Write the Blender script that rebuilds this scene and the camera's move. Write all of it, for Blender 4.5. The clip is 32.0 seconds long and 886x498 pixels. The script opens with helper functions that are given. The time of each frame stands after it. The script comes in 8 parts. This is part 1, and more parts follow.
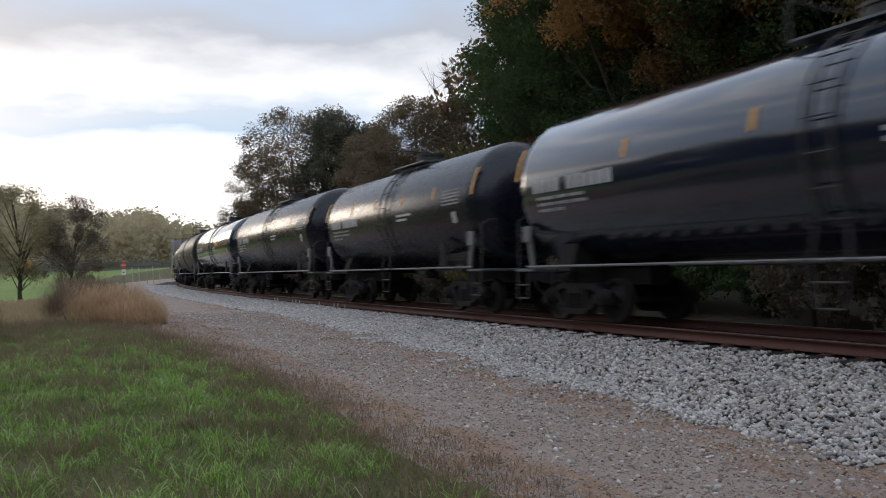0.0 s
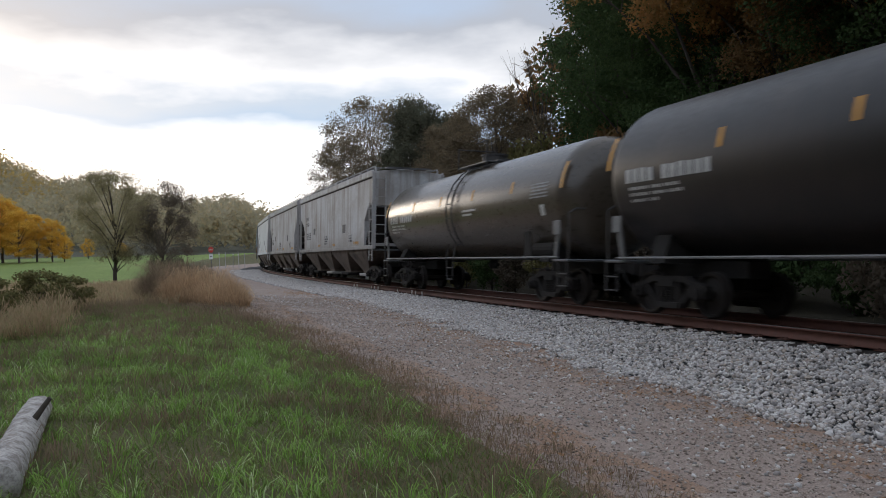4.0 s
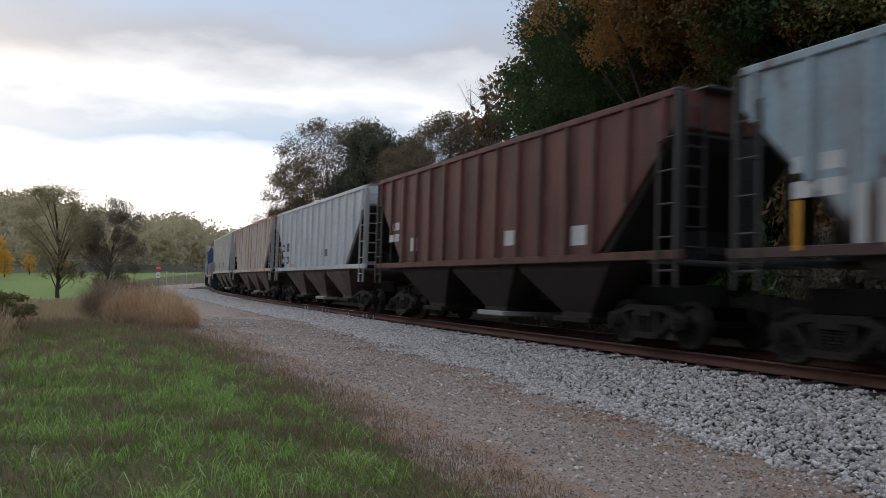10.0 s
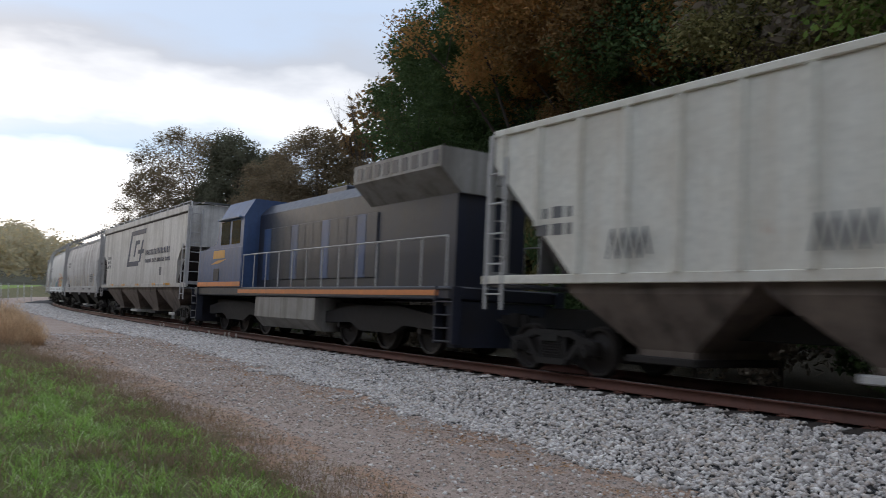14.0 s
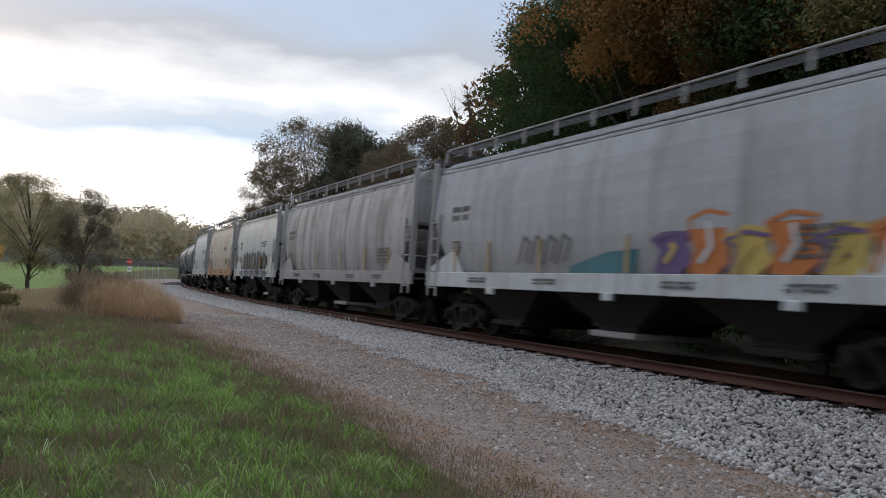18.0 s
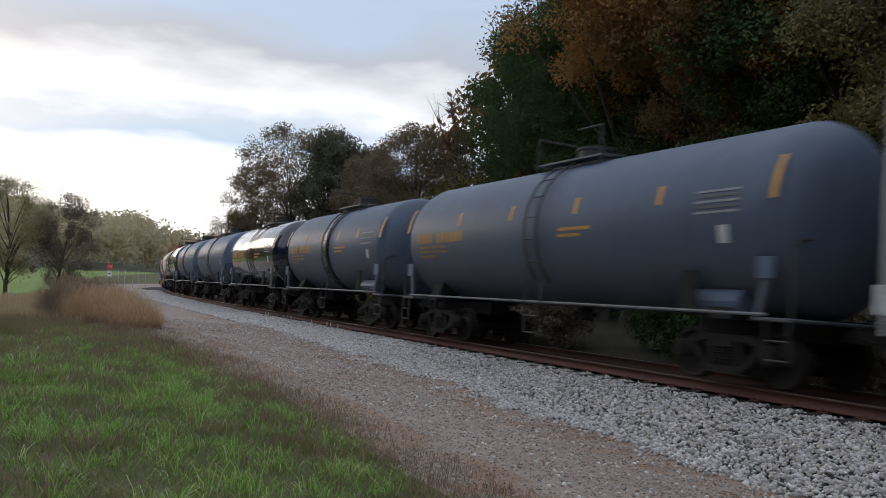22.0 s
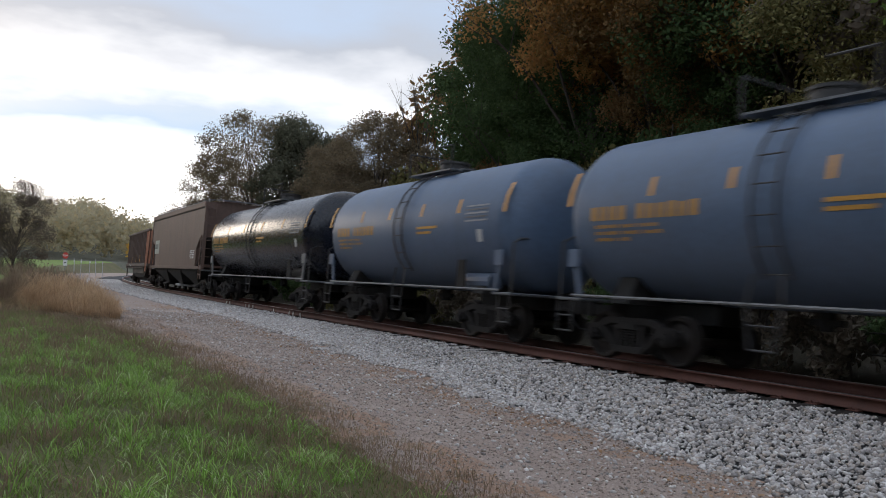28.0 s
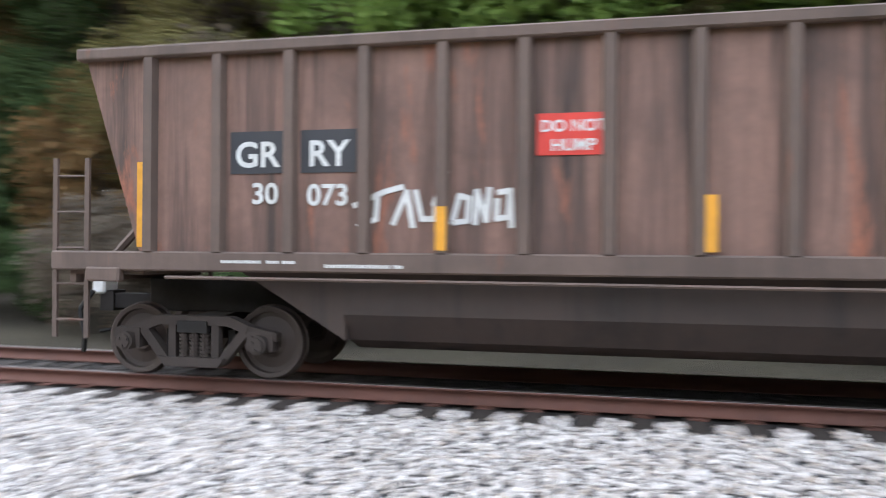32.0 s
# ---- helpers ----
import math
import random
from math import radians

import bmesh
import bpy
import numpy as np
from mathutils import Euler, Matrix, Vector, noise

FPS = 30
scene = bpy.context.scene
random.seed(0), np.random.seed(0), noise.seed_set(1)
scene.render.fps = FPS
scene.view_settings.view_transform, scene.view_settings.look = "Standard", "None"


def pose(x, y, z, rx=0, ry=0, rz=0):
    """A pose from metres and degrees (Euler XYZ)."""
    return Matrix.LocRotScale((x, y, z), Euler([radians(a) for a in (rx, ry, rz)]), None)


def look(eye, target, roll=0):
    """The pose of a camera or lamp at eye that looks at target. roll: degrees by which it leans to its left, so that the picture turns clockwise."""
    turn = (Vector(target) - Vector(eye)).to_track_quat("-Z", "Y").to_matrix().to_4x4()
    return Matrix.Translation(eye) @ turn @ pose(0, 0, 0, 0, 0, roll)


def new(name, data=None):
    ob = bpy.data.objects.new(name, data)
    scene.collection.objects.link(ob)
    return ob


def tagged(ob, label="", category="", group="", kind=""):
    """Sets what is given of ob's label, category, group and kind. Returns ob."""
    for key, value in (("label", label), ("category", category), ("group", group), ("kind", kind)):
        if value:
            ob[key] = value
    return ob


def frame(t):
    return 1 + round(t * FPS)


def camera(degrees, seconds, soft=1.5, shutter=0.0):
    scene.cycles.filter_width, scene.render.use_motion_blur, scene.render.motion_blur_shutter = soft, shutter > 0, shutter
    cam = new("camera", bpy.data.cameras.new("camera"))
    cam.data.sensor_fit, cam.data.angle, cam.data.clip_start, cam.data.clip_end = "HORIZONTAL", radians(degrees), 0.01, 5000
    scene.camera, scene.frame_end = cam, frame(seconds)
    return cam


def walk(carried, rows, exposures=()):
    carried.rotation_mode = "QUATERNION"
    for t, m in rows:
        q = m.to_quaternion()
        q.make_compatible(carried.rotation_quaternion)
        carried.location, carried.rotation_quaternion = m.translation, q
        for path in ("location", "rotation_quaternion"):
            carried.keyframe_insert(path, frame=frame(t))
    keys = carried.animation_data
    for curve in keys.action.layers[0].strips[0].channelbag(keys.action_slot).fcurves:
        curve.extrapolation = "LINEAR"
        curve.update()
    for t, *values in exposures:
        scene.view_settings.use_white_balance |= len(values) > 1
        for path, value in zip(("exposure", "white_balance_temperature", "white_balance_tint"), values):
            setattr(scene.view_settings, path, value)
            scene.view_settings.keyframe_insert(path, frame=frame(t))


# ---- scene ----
# ---- camera ----
cam = camera(58.0, 32.0, soft=0.5, shutter=0.38)
# seconds, x, y, z, yaw, pitch, roll
PATH_ROWS = [
    (0.0, -0.023, 0.089, 1.897, -4.96, 0.94, -2.35),
    (0.5, -0.040, 0.104, 1.902, -3.06, 1.33, -1.96),
    (1.0, -0.038, 0.110, 1.895, -0.79, 1.44, -2.08),
    (1.5, -0.037, 0.106, 1.885, 1.27, 1.35, -2.82),
    (2.0, -0.013, 0.091, 1.901, 1.58, 1.86, -2.94),
    (2.5, -0.018, 0.075, 1.897, 1.14, 1.56, -2.11),
    (3.0, 0.007, 0.013, 1.872, 1.14, 1.02, -2.06),
    (3.5, -0.013, 0.027, 1.874, 0.86, 0.35, -1.41),
    (5.5, 0.000, 0.013, 1.880, 0.27, 1.24, -1.26),
    (6.0, -0.000, -0.000, 1.885, -0.03, 1.71, -1.01),
    (6.5, -0.009, -0.001, 1.882, -0.36, 1.79, -0.98),
    (7.0, -0.014, -0.004, 1.883, -0.70, 1.79, -0.69),
    (7.5, -0.021, -0.009, 1.886, -1.15, 1.94, -0.37),
    (8.0, -0.017, -0.011, 1.888, -1.63, 2.20, -0.10),
    (8.5, -0.013, -0.015, 1.884, -2.14, 2.28, -0.08),
    (9.0, -0.004, -0.010, 1.887, -2.40, 2.23, -0.08),
    (9.5, -0.008, -0.010, 1.885, -2.51, 2.11, -0.06),
    (10.0, -0.014, -0.023, 1.890, -2.75, 2.07, -0.05),
    (10.5, 0.007, -0.033, 1.900, -2.98, 2.38, -0.37),
    (11.0, 0.007, -0.028, 1.902, -3.21, 2.68, -0.47),
    (11.5, -0.003, -0.034, 1.902, -3.60, 2.92, -0.33),
    (12.0, -0.013, -0.026, 1.904, -3.94, 2.90, -0.02),
    (12.5, -0.015, -0.012, 1.904, -4.43, 2.82, 0.38),
    (13.0, -0.025, 0.040, 1.919, -5.26, 3.07, 0.82),
    (13.5, -0.190, 0.072, 1.919, -8.41, 3.22, 0.69),
    (15.5, -0.339, 0.021, 1.918, -20.98, 4.25, 2.38),
    (16.0, -0.376, -0.025, 1.902, -17.98, 4.24, 2.09),
    (16.5, -0.414, -0.035, 1.886, -10.09, 3.91, 2.37),
    (17.0, -0.431, -0.017, 1.869, -6.97, 3.34, 1.95),
    (17.5, -0.448, 0.028, 1.882, -5.56, 2.88, 1.94),
    (18.0, -0.457, 0.041, 1.878, -4.71, 2.46, 2.06),
    (18.5, -0.448, 0.037, 1.888, -4.30, 2.32, 1.92),
    (19.0, -0.446, 0.029, 1.881, -4.29, 2.49, 1.89),
    (19.5, -0.447, 0.009, 1.881, -4.32, 2.75, 2.06),
    (20.0, -0.447, 0.005, 1.878, -4.47, 2.72, 2.22),
    (20.5, -0.445, -0.019, 1.882, -4.65, 2.77, 2.46),
    (21.0, -0.440, -0.027, 1.886, -5.10, 2.79, 2.47),
    (21.5, -0.440, -0.030, 1.885, -5.55, 2.76, 2.46),
    (22.0, -0.431, -0.033, 1.889, -5.90, 2.97, 2.38),
    (22.5, -0.434, -0.072, 1.889, -6.30, 2.99, 2.63),
    (23.0, -0.441, -0.075, 1.887, -6.68, 3.04, 2.60),
    (23.5, -0.444, -0.082, 1.893, -7.12, 3.08, 2.62),
    (24.0, -0.446, -0.075, 1.891, -7.35, 2.93, 2.55),
    (24.5, -0.438, -0.060, 1.891, -7.46, 2.78, 2.51),
    (26.5, -0.440, -0.101, 1.887, -8.38, 2.68, 2.27),
    (27.0, -0.443, -0.087, 1.894, -8.54, 2.63, 2.28),
    (27.5, -0.444, -0.079, 1.893, -8.63, 2.57, 2.29),
    (28.0, -0.451, -0.080, 1.893, -8.62, 2.27, 2.26),
    (28.5, -0.454, -0.062, 1.889, -8.63, 1.88, 2.13),
    (29.0, -0.452, -0.054, 1.890, -8.72, 1.44, 1.97),
    (29.5, -0.451, -0.074, 1.889, -9.07, 1.13, 1.90),
    (30.0, -0.444, -0.042, 1.896, -10.03, -0.31, 1.98),
    (30.5, -0.415, -0.005, 1.900, -10.61, -0.11, 1.80),
    (31.0, -0.363, 0.014, 1.914, -14.91, 0.32, 1.72),
    (31.2, -0.217, 0.328, 2.027, -18.17, -0.60, -0.22),
    (31.5, 0.002, 0.798, 2.195, -26.02, -0.65, -0.02),
    (31.6, 0.075, 0.954, 2.251, -30.33, -0.63, 0.06),
    (31.7, 0.147, 1.111, 2.307, -35.59, -0.79, 0.09),
    (31.8, 0.220, 1.268, 2.363, -41.31, -0.94, -0.12),
    (31.9, 0.293, 1.424, 2.420, -47.45, -1.41, 0.10),
    (32.0, 0.366, 1.581, 2.476, -54.18, -1.78, -0.05),
]
walk(cam, [(t, pose(x, y, z, 90 + p, 0, w) @ pose(0, 0, 0, 0, 0, r)) for t, x, y, z, w, p, r in PATH_ROWS],
     exposures=[(0, 0.1, 6500, 13), (1.0, 0.0, 6500, 13), (13.0, 0.0, 6500, 13), (15.5, 0.75, 6500, 13), (15.9, 0.52, 6500, 13), (16.2, 0.5, 6500, 13), (17.0, 0.3, 6500, 13), (17.8, 0.05, 6500, 13), (27.0, 0.15, 6500, 13), (28.5, 0.2, 6500, 13), (29.5, 0.4, 6500, 13), (30.0, 0.6, 6500, 13), (31.0, 0.6, 6500, 13), (31.5, 1.1, 6500, 13), (32.0, 2.25, 6500, 13)])

# ---- world and sun ----
world = bpy.data.worlds.new("evening_sky")
scene.world = world
world.use_nodes = True
SUN_YAW, SUN_UP = 34.0, 9.0


def build_sky():
    nt = world.node_tree
    n, l = nt.nodes, nt.links
    n.clear()
    out = n.new("ShaderNodeOutputWorld")
    sky = n.new("ShaderNodeTexSky")
    sky.sky_type = "NISHITA"
    sky.sun_disc = False
    sky.sun_elevation = radians(SUN_UP)
    sky.sun_rotation = radians(-SUN_YAW)
    sky.dust_density = 2.0
    b1 = n.new("ShaderNodeBackground")
    b1.inputs[1].default_value = 0.13
    l.new(sky.outputs[0], b1.inputs[0])
    tc = n.new("ShaderNodeTexCoord")
    sep = n.new("ShaderNodeSeparateXYZ")
    l.new(tc.outputs["Generated"], sep.inputs[0])
    mp = n.new("ShaderNodeMapping")
    mp.inputs["Scale"].default_value = (1.7, 1.7, 7.5)
    mp.inputs["Location"].default_value = (0.35, 0.1, 0.2)
    l.new(tc.outputs["Generated"], mp.inputs[0])
    nz = n.new("ShaderNodeTexNoise")
    nz.inputs["Scale"].default_value = 2.0
    nz.inputs["Detail"].default_value = 6.0
    nz.inputs["Roughness"].default_value = 0.52
    nz.inputs["Distortion"].default_value = 0.35
    l.new(mp.outputs[0], nz.inputs[0])
    ramp = n.new("ShaderNodeValToRGB")
    e = ramp.color_ramp.elements
    e[0].position, e[0].color = 0.36, (0.42, 0.55, 0.74, 1)
    e[1].position, e[1].color = 0.66, (0.92, 0.94, 0.97, 1)
    m1 = e.new(0.50)
    m1.color = (0.55, 0.64, 0.76, 1)
    l.new(nz.outputs[0], ramp.inputs[0])
    # the bright band lies on the sun's side
    dot = n.new("ShaderNodeVectorMath")
    dot.operation = "DOT_PRODUCT"
    dot.inputs[1].default_value = (-math.sin(radians(SUN_YAW)), math.cos(radians(SUN_YAW)), 0.0)
    l.new(tc.outputs["Generated"], dot.inputs[0])
    side = n.new("ShaderNodeMapRange")
    side.interpolation_type = "SMOOTHSTEP"
    side.inputs[1].default_value, side.inputs[2].default_value = -0.35, 0.45
    side.inputs[3].default_value, side.inputs[4].default_value = 0.08, 1.0
    l.new(dot.outputs["Value"], side.inputs[0])
    # layered evening cloud: white low down, a blue gap, a bright rift, then the grey deck
    right = n.new("ShaderNodeMath")
    right.operation = "MULTIPLY_ADD"
    right.inputs[1].default_value = 0.045
    l.new(sep.outputs[0], right.inputs[0])
    l.new(sep.outputs[2], right.inputs[2])
    mp2 = n.new("ShaderNodeMapping")
    mp2.inputs["Scale"].default_value = (2.6, 2.6, 8.0)
    mp2.inputs["Location"].default_value = (0.6, 0.0, 0.9)
    l.new(tc.outputs["Generated"], mp2.inputs[0])
    nz2 = n.new("ShaderNodeTexNoise")
    nz2.inputs["Scale"].default_value = 1.6
    nz2.inputs["Detail"].default_value = 5.0
    nz2.inputs["Roughness"].default_value = 0.5
    l.new(mp2.outputs[0], nz2.inputs[0])
    warp = n.new("ShaderNodeMath")
    warp.operation = "MULTIPLY_ADD"
    warp.inputs[1].default_value = 0.17
    l.new(nz2.outputs[0], warp.inputs[0])
    l.new(right.outputs[0], warp.inputs[2])
    deck = n.new("ShaderNodeValToRGB")
    stops = [(0.0, (1.08, 1.09, 1.09)), (0.192, (1.04, 1.06, 1.07)), (0.235, (0.42, 0.56, 0.72)), (0.262, (0.50, 0.60, 0.71)), (0.294, (0.94, 0.95, 0.96)), (0.315, (0.74, 0.77, 0.80)), (0.352, (0.42, 0.46, 0.52)), (0.40, (0.42, 0.52, 0.66)), (0.60, (0.48, 0.56, 0.68))]
    d = deck.color_ramp.elements
    d[0].position, d[0].color = stops[0][0], (*stops[0][1], 1)
    d[1].position, d[1].color = stops[-1][0], (*stops[-1][1], 1)
    for pos, c in stops[1:-1]:
        d.new(pos).color = (*c, 1)
    l.new(warp.outputs[0], deck.inputs[0])
    low = n.new("ShaderNodeMapRange")
    low.interpolation_type = "SMOOTHSTEP"
    low.inputs[1].default_value, low.inputs[2].default_value = 0.34, 0.52
    low.inputs[3].default_value, low.inputs[4].default_value = 1.0, 0.0
    l.new(sep.outputs[2], low.inputs[0])
    both = n.new("ShaderNodeMath")
    both.operation = "MULTIPLY"
    l.new(low.outputs[0], both.inputs[0])
    l.new(side.outputs[0], both.inputs[1])
    glow = n.new("ShaderNodeMix")
    glow.data_type = "RGBA"
    l.new(both.outputs[0], glow.inputs[0])
    l.new(ramp.outputs[0], glow.inputs[6])
    l.new(deck.outputs[0], glow.inputs[7])
    b2 = n.new("ShaderNodeBackground")
    b2.inputs[1].default_value = 1.2
    l.new(glow.outputs[2], b2.inputs[0])
    mix = n.new("ShaderNodeMixShader")
    mix.inputs[0].default_value = 0.93
    l.new(b1.outputs[0], mix.inputs[1])
    l.new(b2.outputs[0], mix.inputs[2])
    l.new(mix.outputs[0], out.inputs[0])


build_sky()
sun_data = bpy.data.lights.new("sun", "SUN")
sun_data.energy, sun_data.angle, sun_data.color = 0.28, radians(14), (1.0, 0.86, 0.68)
sun = new("sun", sun_data)
_w = radians(SUN_YAW)
sun.matrix_world = look((0, 0, 60), (math.sin(_w) * 60, -math.cos(_w) * 60, 60 - 60 * math.tan(radians(SUN_UP))))


# ---- materials ----
def nodes_of(name):
    m = bpy.data.materials.new(name)
    m.use_nodes = True
    n, l = m.node_tree.nodes, m.node_tree.links
    return m, n, l, n["Principled BSDF"]


def noise_node(n, l, coord, scale, detail=4.0, rough=0.6, stretch=None, distort=0.0):
    if stretch:
        mp = n.new("ShaderNodeMapping")
        mp.inputs["Scale"].default_value = stretch
        l.new(coord, mp.inputs[0])
        coord = mp.outputs[0]
    t = n.new("ShaderNodeTexNoise")
    t.inputs["Scale"].default_value = scale
    t.inputs["Detail"].default_value = detail
    t.inputs["Roughness"].default_value = rough
    t.inputs["Distortion"].default_value = distort
    l.new(coord, t.inputs[0])
    return t.outputs[0]


def ramp_node(n, l, fac, stops):
    r = n.new("ShaderNodeValToRGB")
    e = r.color_ramp.elements
    e[0].position, e[0].color = stops[0][0], (*stops[0][1], 1)
    e[1].position, e[1].color = stops[-1][0], (*stops[-1][1], 1)
    for p, c in stops[1:-1]:
        x = e.new(p)
        x.color = (*c, 1)
    l.new(fac, r.inputs[0])
    return r.outputs[0]


def mix_node(n, l, fac, a, b):
    m = n.new("ShaderNodeMix")
    m.data_type = "RGBA"
    for sock, v in ((m.inputs[0], fac), (m.inputs[6], a), (m.inputs[7], b)):
        if isinstance(v, (int, float)):
            sock.default_value = v
        elif isinstance(v, tuple):
            sock.default_value = (*v, 1)
        else:
            l.new(v, sock)
    return m.outputs[2]


def value_ramp(n, l, fac, a, b, lo=0.0, hi=1.0):
    m = n.new("ShaderNodeMapRange")
    m.inputs[1].default_value, m.inputs[2].default_value = a, b
    m.inputs[3].default_value, m.inputs[4].default_value = lo, hi
    l.new(fac, m.inputs[0])
    return m.outputs[0]


def bump_node(n, l, bsdf, height, strength=0.3, dist=0.02):
    b = n.new("ShaderNodeBump")
    b.inputs["Strength"].default_value = strength
    b.inputs["Distance"].default_value = dist
    l.new(height, b.inputs["Height"])
    l.new(b.outputs[0], bsdf.inputs["Normal"])


_paints = {}


def paint(name, col, rough=0.5, dirt=0.4, dirt_col=(0.10, 0.085, 0.07), rust=0.0, rust_col=(0.20, 0.065, 0.025),
          streak=0.5, metal=0.0, low=0.0, coat=0.0, low_col=(0.16, 0.115, 0.085), low_top=3.1, low_from=1.9, rust_top=0.0):
    """Weathered paint: fine mottling, vertical run-down streaks, blotches of dirt and rust."""
    if name in _paints:
        return _paints[name]
    m, n, l, b = nodes_of(name)
    tc = n.new("ShaderNodeTexCoord").outputs["Object"]
    oi = n.new("ShaderNodeObjectInfo").outputs["Random"]
    sh = n.new("ShaderNodeVectorMath")
    sh.operation = "ADD"
    cmb = n.new("ShaderNodeCombineXYZ")
    ml = n.new("ShaderNodeMath")
    ml.operation = "MULTIPLY"
    ml.inputs[1].default_value = 37.0
    l.new(oi, ml.inputs[0])
    l.new(ml.outputs[0], cmb.inputs[0])
    l.new(tc, sh.inputs[0])
    l.new(cmb.outputs[0], sh.inputs[1])
    co = sh.outputs[0]
    fine = noise_node(n, l, co, 9.0, 6.0, 0.65)
    c = mix_node(n, l, value_ramp(n, l, fine, 0.3, 0.7), tuple(v * 0.86 for v in col), tuple(min(1, v * 1.1) for v in col))
    run = noise_node(n, l, co, 1.0, 5.0, 0.62, (2.6, 2.6, 0.16), 0.2)
    blot = noise_node(n, l, co, 0.55, 5.0, 0.6, None, 0.4)
    c = mix_node(n, l, value_ramp(n, l, run, 0.48, 0.72, 0.0, streak * dirt * 1.6), c, dirt_col)
    c = mix_node(n, l, value_ramp(n, l, blot, 0.45, 0.75, 0.0, dirt), c, dirt_col)
    thin = noise_node(n, l, co, 1.0, 4.0, 0.6, (11.0, 11.0, 0.35), 0.1)
    c = mix_node(n, l, value_ramp(n, l, thin, 0.5, 0.72, 0.0, 0.28 * streak), c, dirt_col)
    if rust > 0:
        rr = noise_node(n, l, co, 1.0, 7.0, 0.68, (1.7, 1.7, 0.4), 0.5)
        a = 0.72 - 0.34 * rust
        if rust_top:
            # rust that starts at the roof edge and runs down
            rz = n.new("ShaderNodeSeparateXYZ")
            l.new(tc, rz.inputs[0])
            run_top = n.new("ShaderNodeMath")
            run_top.operation = "MULTIPLY_ADD"
            run_top.inputs[1].default_value = rust_top
            l.new(rz.outputs[2], run_top.inputs[0])
            l.new(noise_node(n, l, co, 1.0, 7.0, 0.65, (2.4, 2.4, 0.13), 0.3), run_top.inputs[2])
            rr = run_top.outputs[0]
            a += rust_top * 3.0
        c = mix_node(n, l, value_ramp(n, l, rr, a, a + 0.1), c,
                     mix_node(n, l, fine, tuple(v * 0.6 for v in rust_col), tuple(min(1, v * 1.7) for v in rust_col)))
    if low > 0:
        # road dust and brown spray thrown up by the wheels
        sp = n.new("ShaderNodeSeparateXYZ")
        l.new(tc, sp.inputs[0])
        hi = n.new("ShaderNodeMath")
        hi.operation = "MULTIPLY_ADD"
        hi.inputs[1].default_value = 1.9
        dr = n.new("ShaderNodeMath")
        dr.operation = "ADD"
        dr.inputs[1].default_value = -0.16
        l.new(run, dr.inputs[0])
        l.new(dr.outputs[0], hi.inputs[0])
        l.new(sp.outputs[2], hi.inputs[2])
        c = mix_node(n, l, value_ramp(n, l, hi.outputs[0], low_from, low_top, low, 0.0), c, low_col)
    l.new(c, b.inputs["Base Color"])
    b.inputs["Metallic"].default_value = metal
    l.new(value_ramp(n, l, fine, 0.2, 0.8, max(0.05, rough - 0.1), min(1, rough + 0.12)), b.inputs["Roughness"])
    if coat:
        b.inputs["Coat Weight"].default_value = coat
        b.inputs["Coat Roughness"].default_value = 0.12
    bump_node(n, l, b, noise_node(n, l, co, 2.2, 3.0), 0.12, 0.02)
    _paints[name] = m
    return m


def leafy(name, cols, rough=0.7, trans=0.35, shade=0.6):
    """Foliage: every leaf takes its own tint."""
    m, n, l, b = nodes_of(name)
    isl = n.new("ShaderNodeNewGeometry").outputs["Random Per Island"]
    tc = n.new("ShaderNodeTexCoord").outputs["Object"]
    k = len(cols)
    r = ramp_node(n, l, isl, [(i / max(1, k - 1), c) for i, c in enumerate(cols)])
    big = noise_node(n, l, tc, 0.8, 3.0)
    c = mix_node(n, l, value_ramp(n, l, big, 0.35, 0.65, 0.0, shade), r, tuple(v * 0.55 for v in cols[0]))
    l.new(c, b.inputs["Base Color"])
    b.inputs["Roughness"].default_value = rough
    b.inputs["Specular IOR Level"].default_value = 0.08
    if trans:
        tr = n.new("ShaderNodeBsdfTranslucent")
        l.new(c, tr.inputs[0])
        ms = n.new("ShaderNodeMixShader")
        ms.inputs[0].default_value = trans
        l.new(b.outputs[0], ms.inputs[1])
        l.new(tr.outputs[0], ms.inputs[2])
        l.new(ms.outputs[0], n["Material Output"].inputs[0])
    return m


def stone_mat(name, cols):
    m, n, l, b = nodes_of(name)
    isl = n.new("ShaderNodeNewGeometry").outputs["Random Per Island"]
    oi = n.new("ShaderNodeObjectInfo").outputs["Random"]
    ad = n.new("ShaderNodeMath")
    ad.operation = "FRACT"
    s2 = n.new("ShaderNodeMath")
    s2.operation = "ADD"
    l.new(isl, s2.inputs[0])
    l.new(oi, s2.inputs[1])
    l.new(s2.outputs[0], ad.inputs[0])
    tc = n.new("ShaderNodeTexCoord").outputs["Object"]
    k = len(cols)
    r = ramp_node(n, l, ad.outputs[0], [(i / (k - 1), c) for i, c in enumerate(cols)])
    g = noise_node(n, l, tc, 30.0, 4.0)
    c = mix_node(n, l, value_ramp(n, l, g, 0.3, 0.7, 0.0, 0.35), r, tuple(v * 0.6 for v in cols[0]))
    l.new(c, b.inputs["Base Color"])
    b.inputs["Roughness"].default_value = 0.85
    bump_node(n, l, b, g, 0.4, 0.01)
    return m


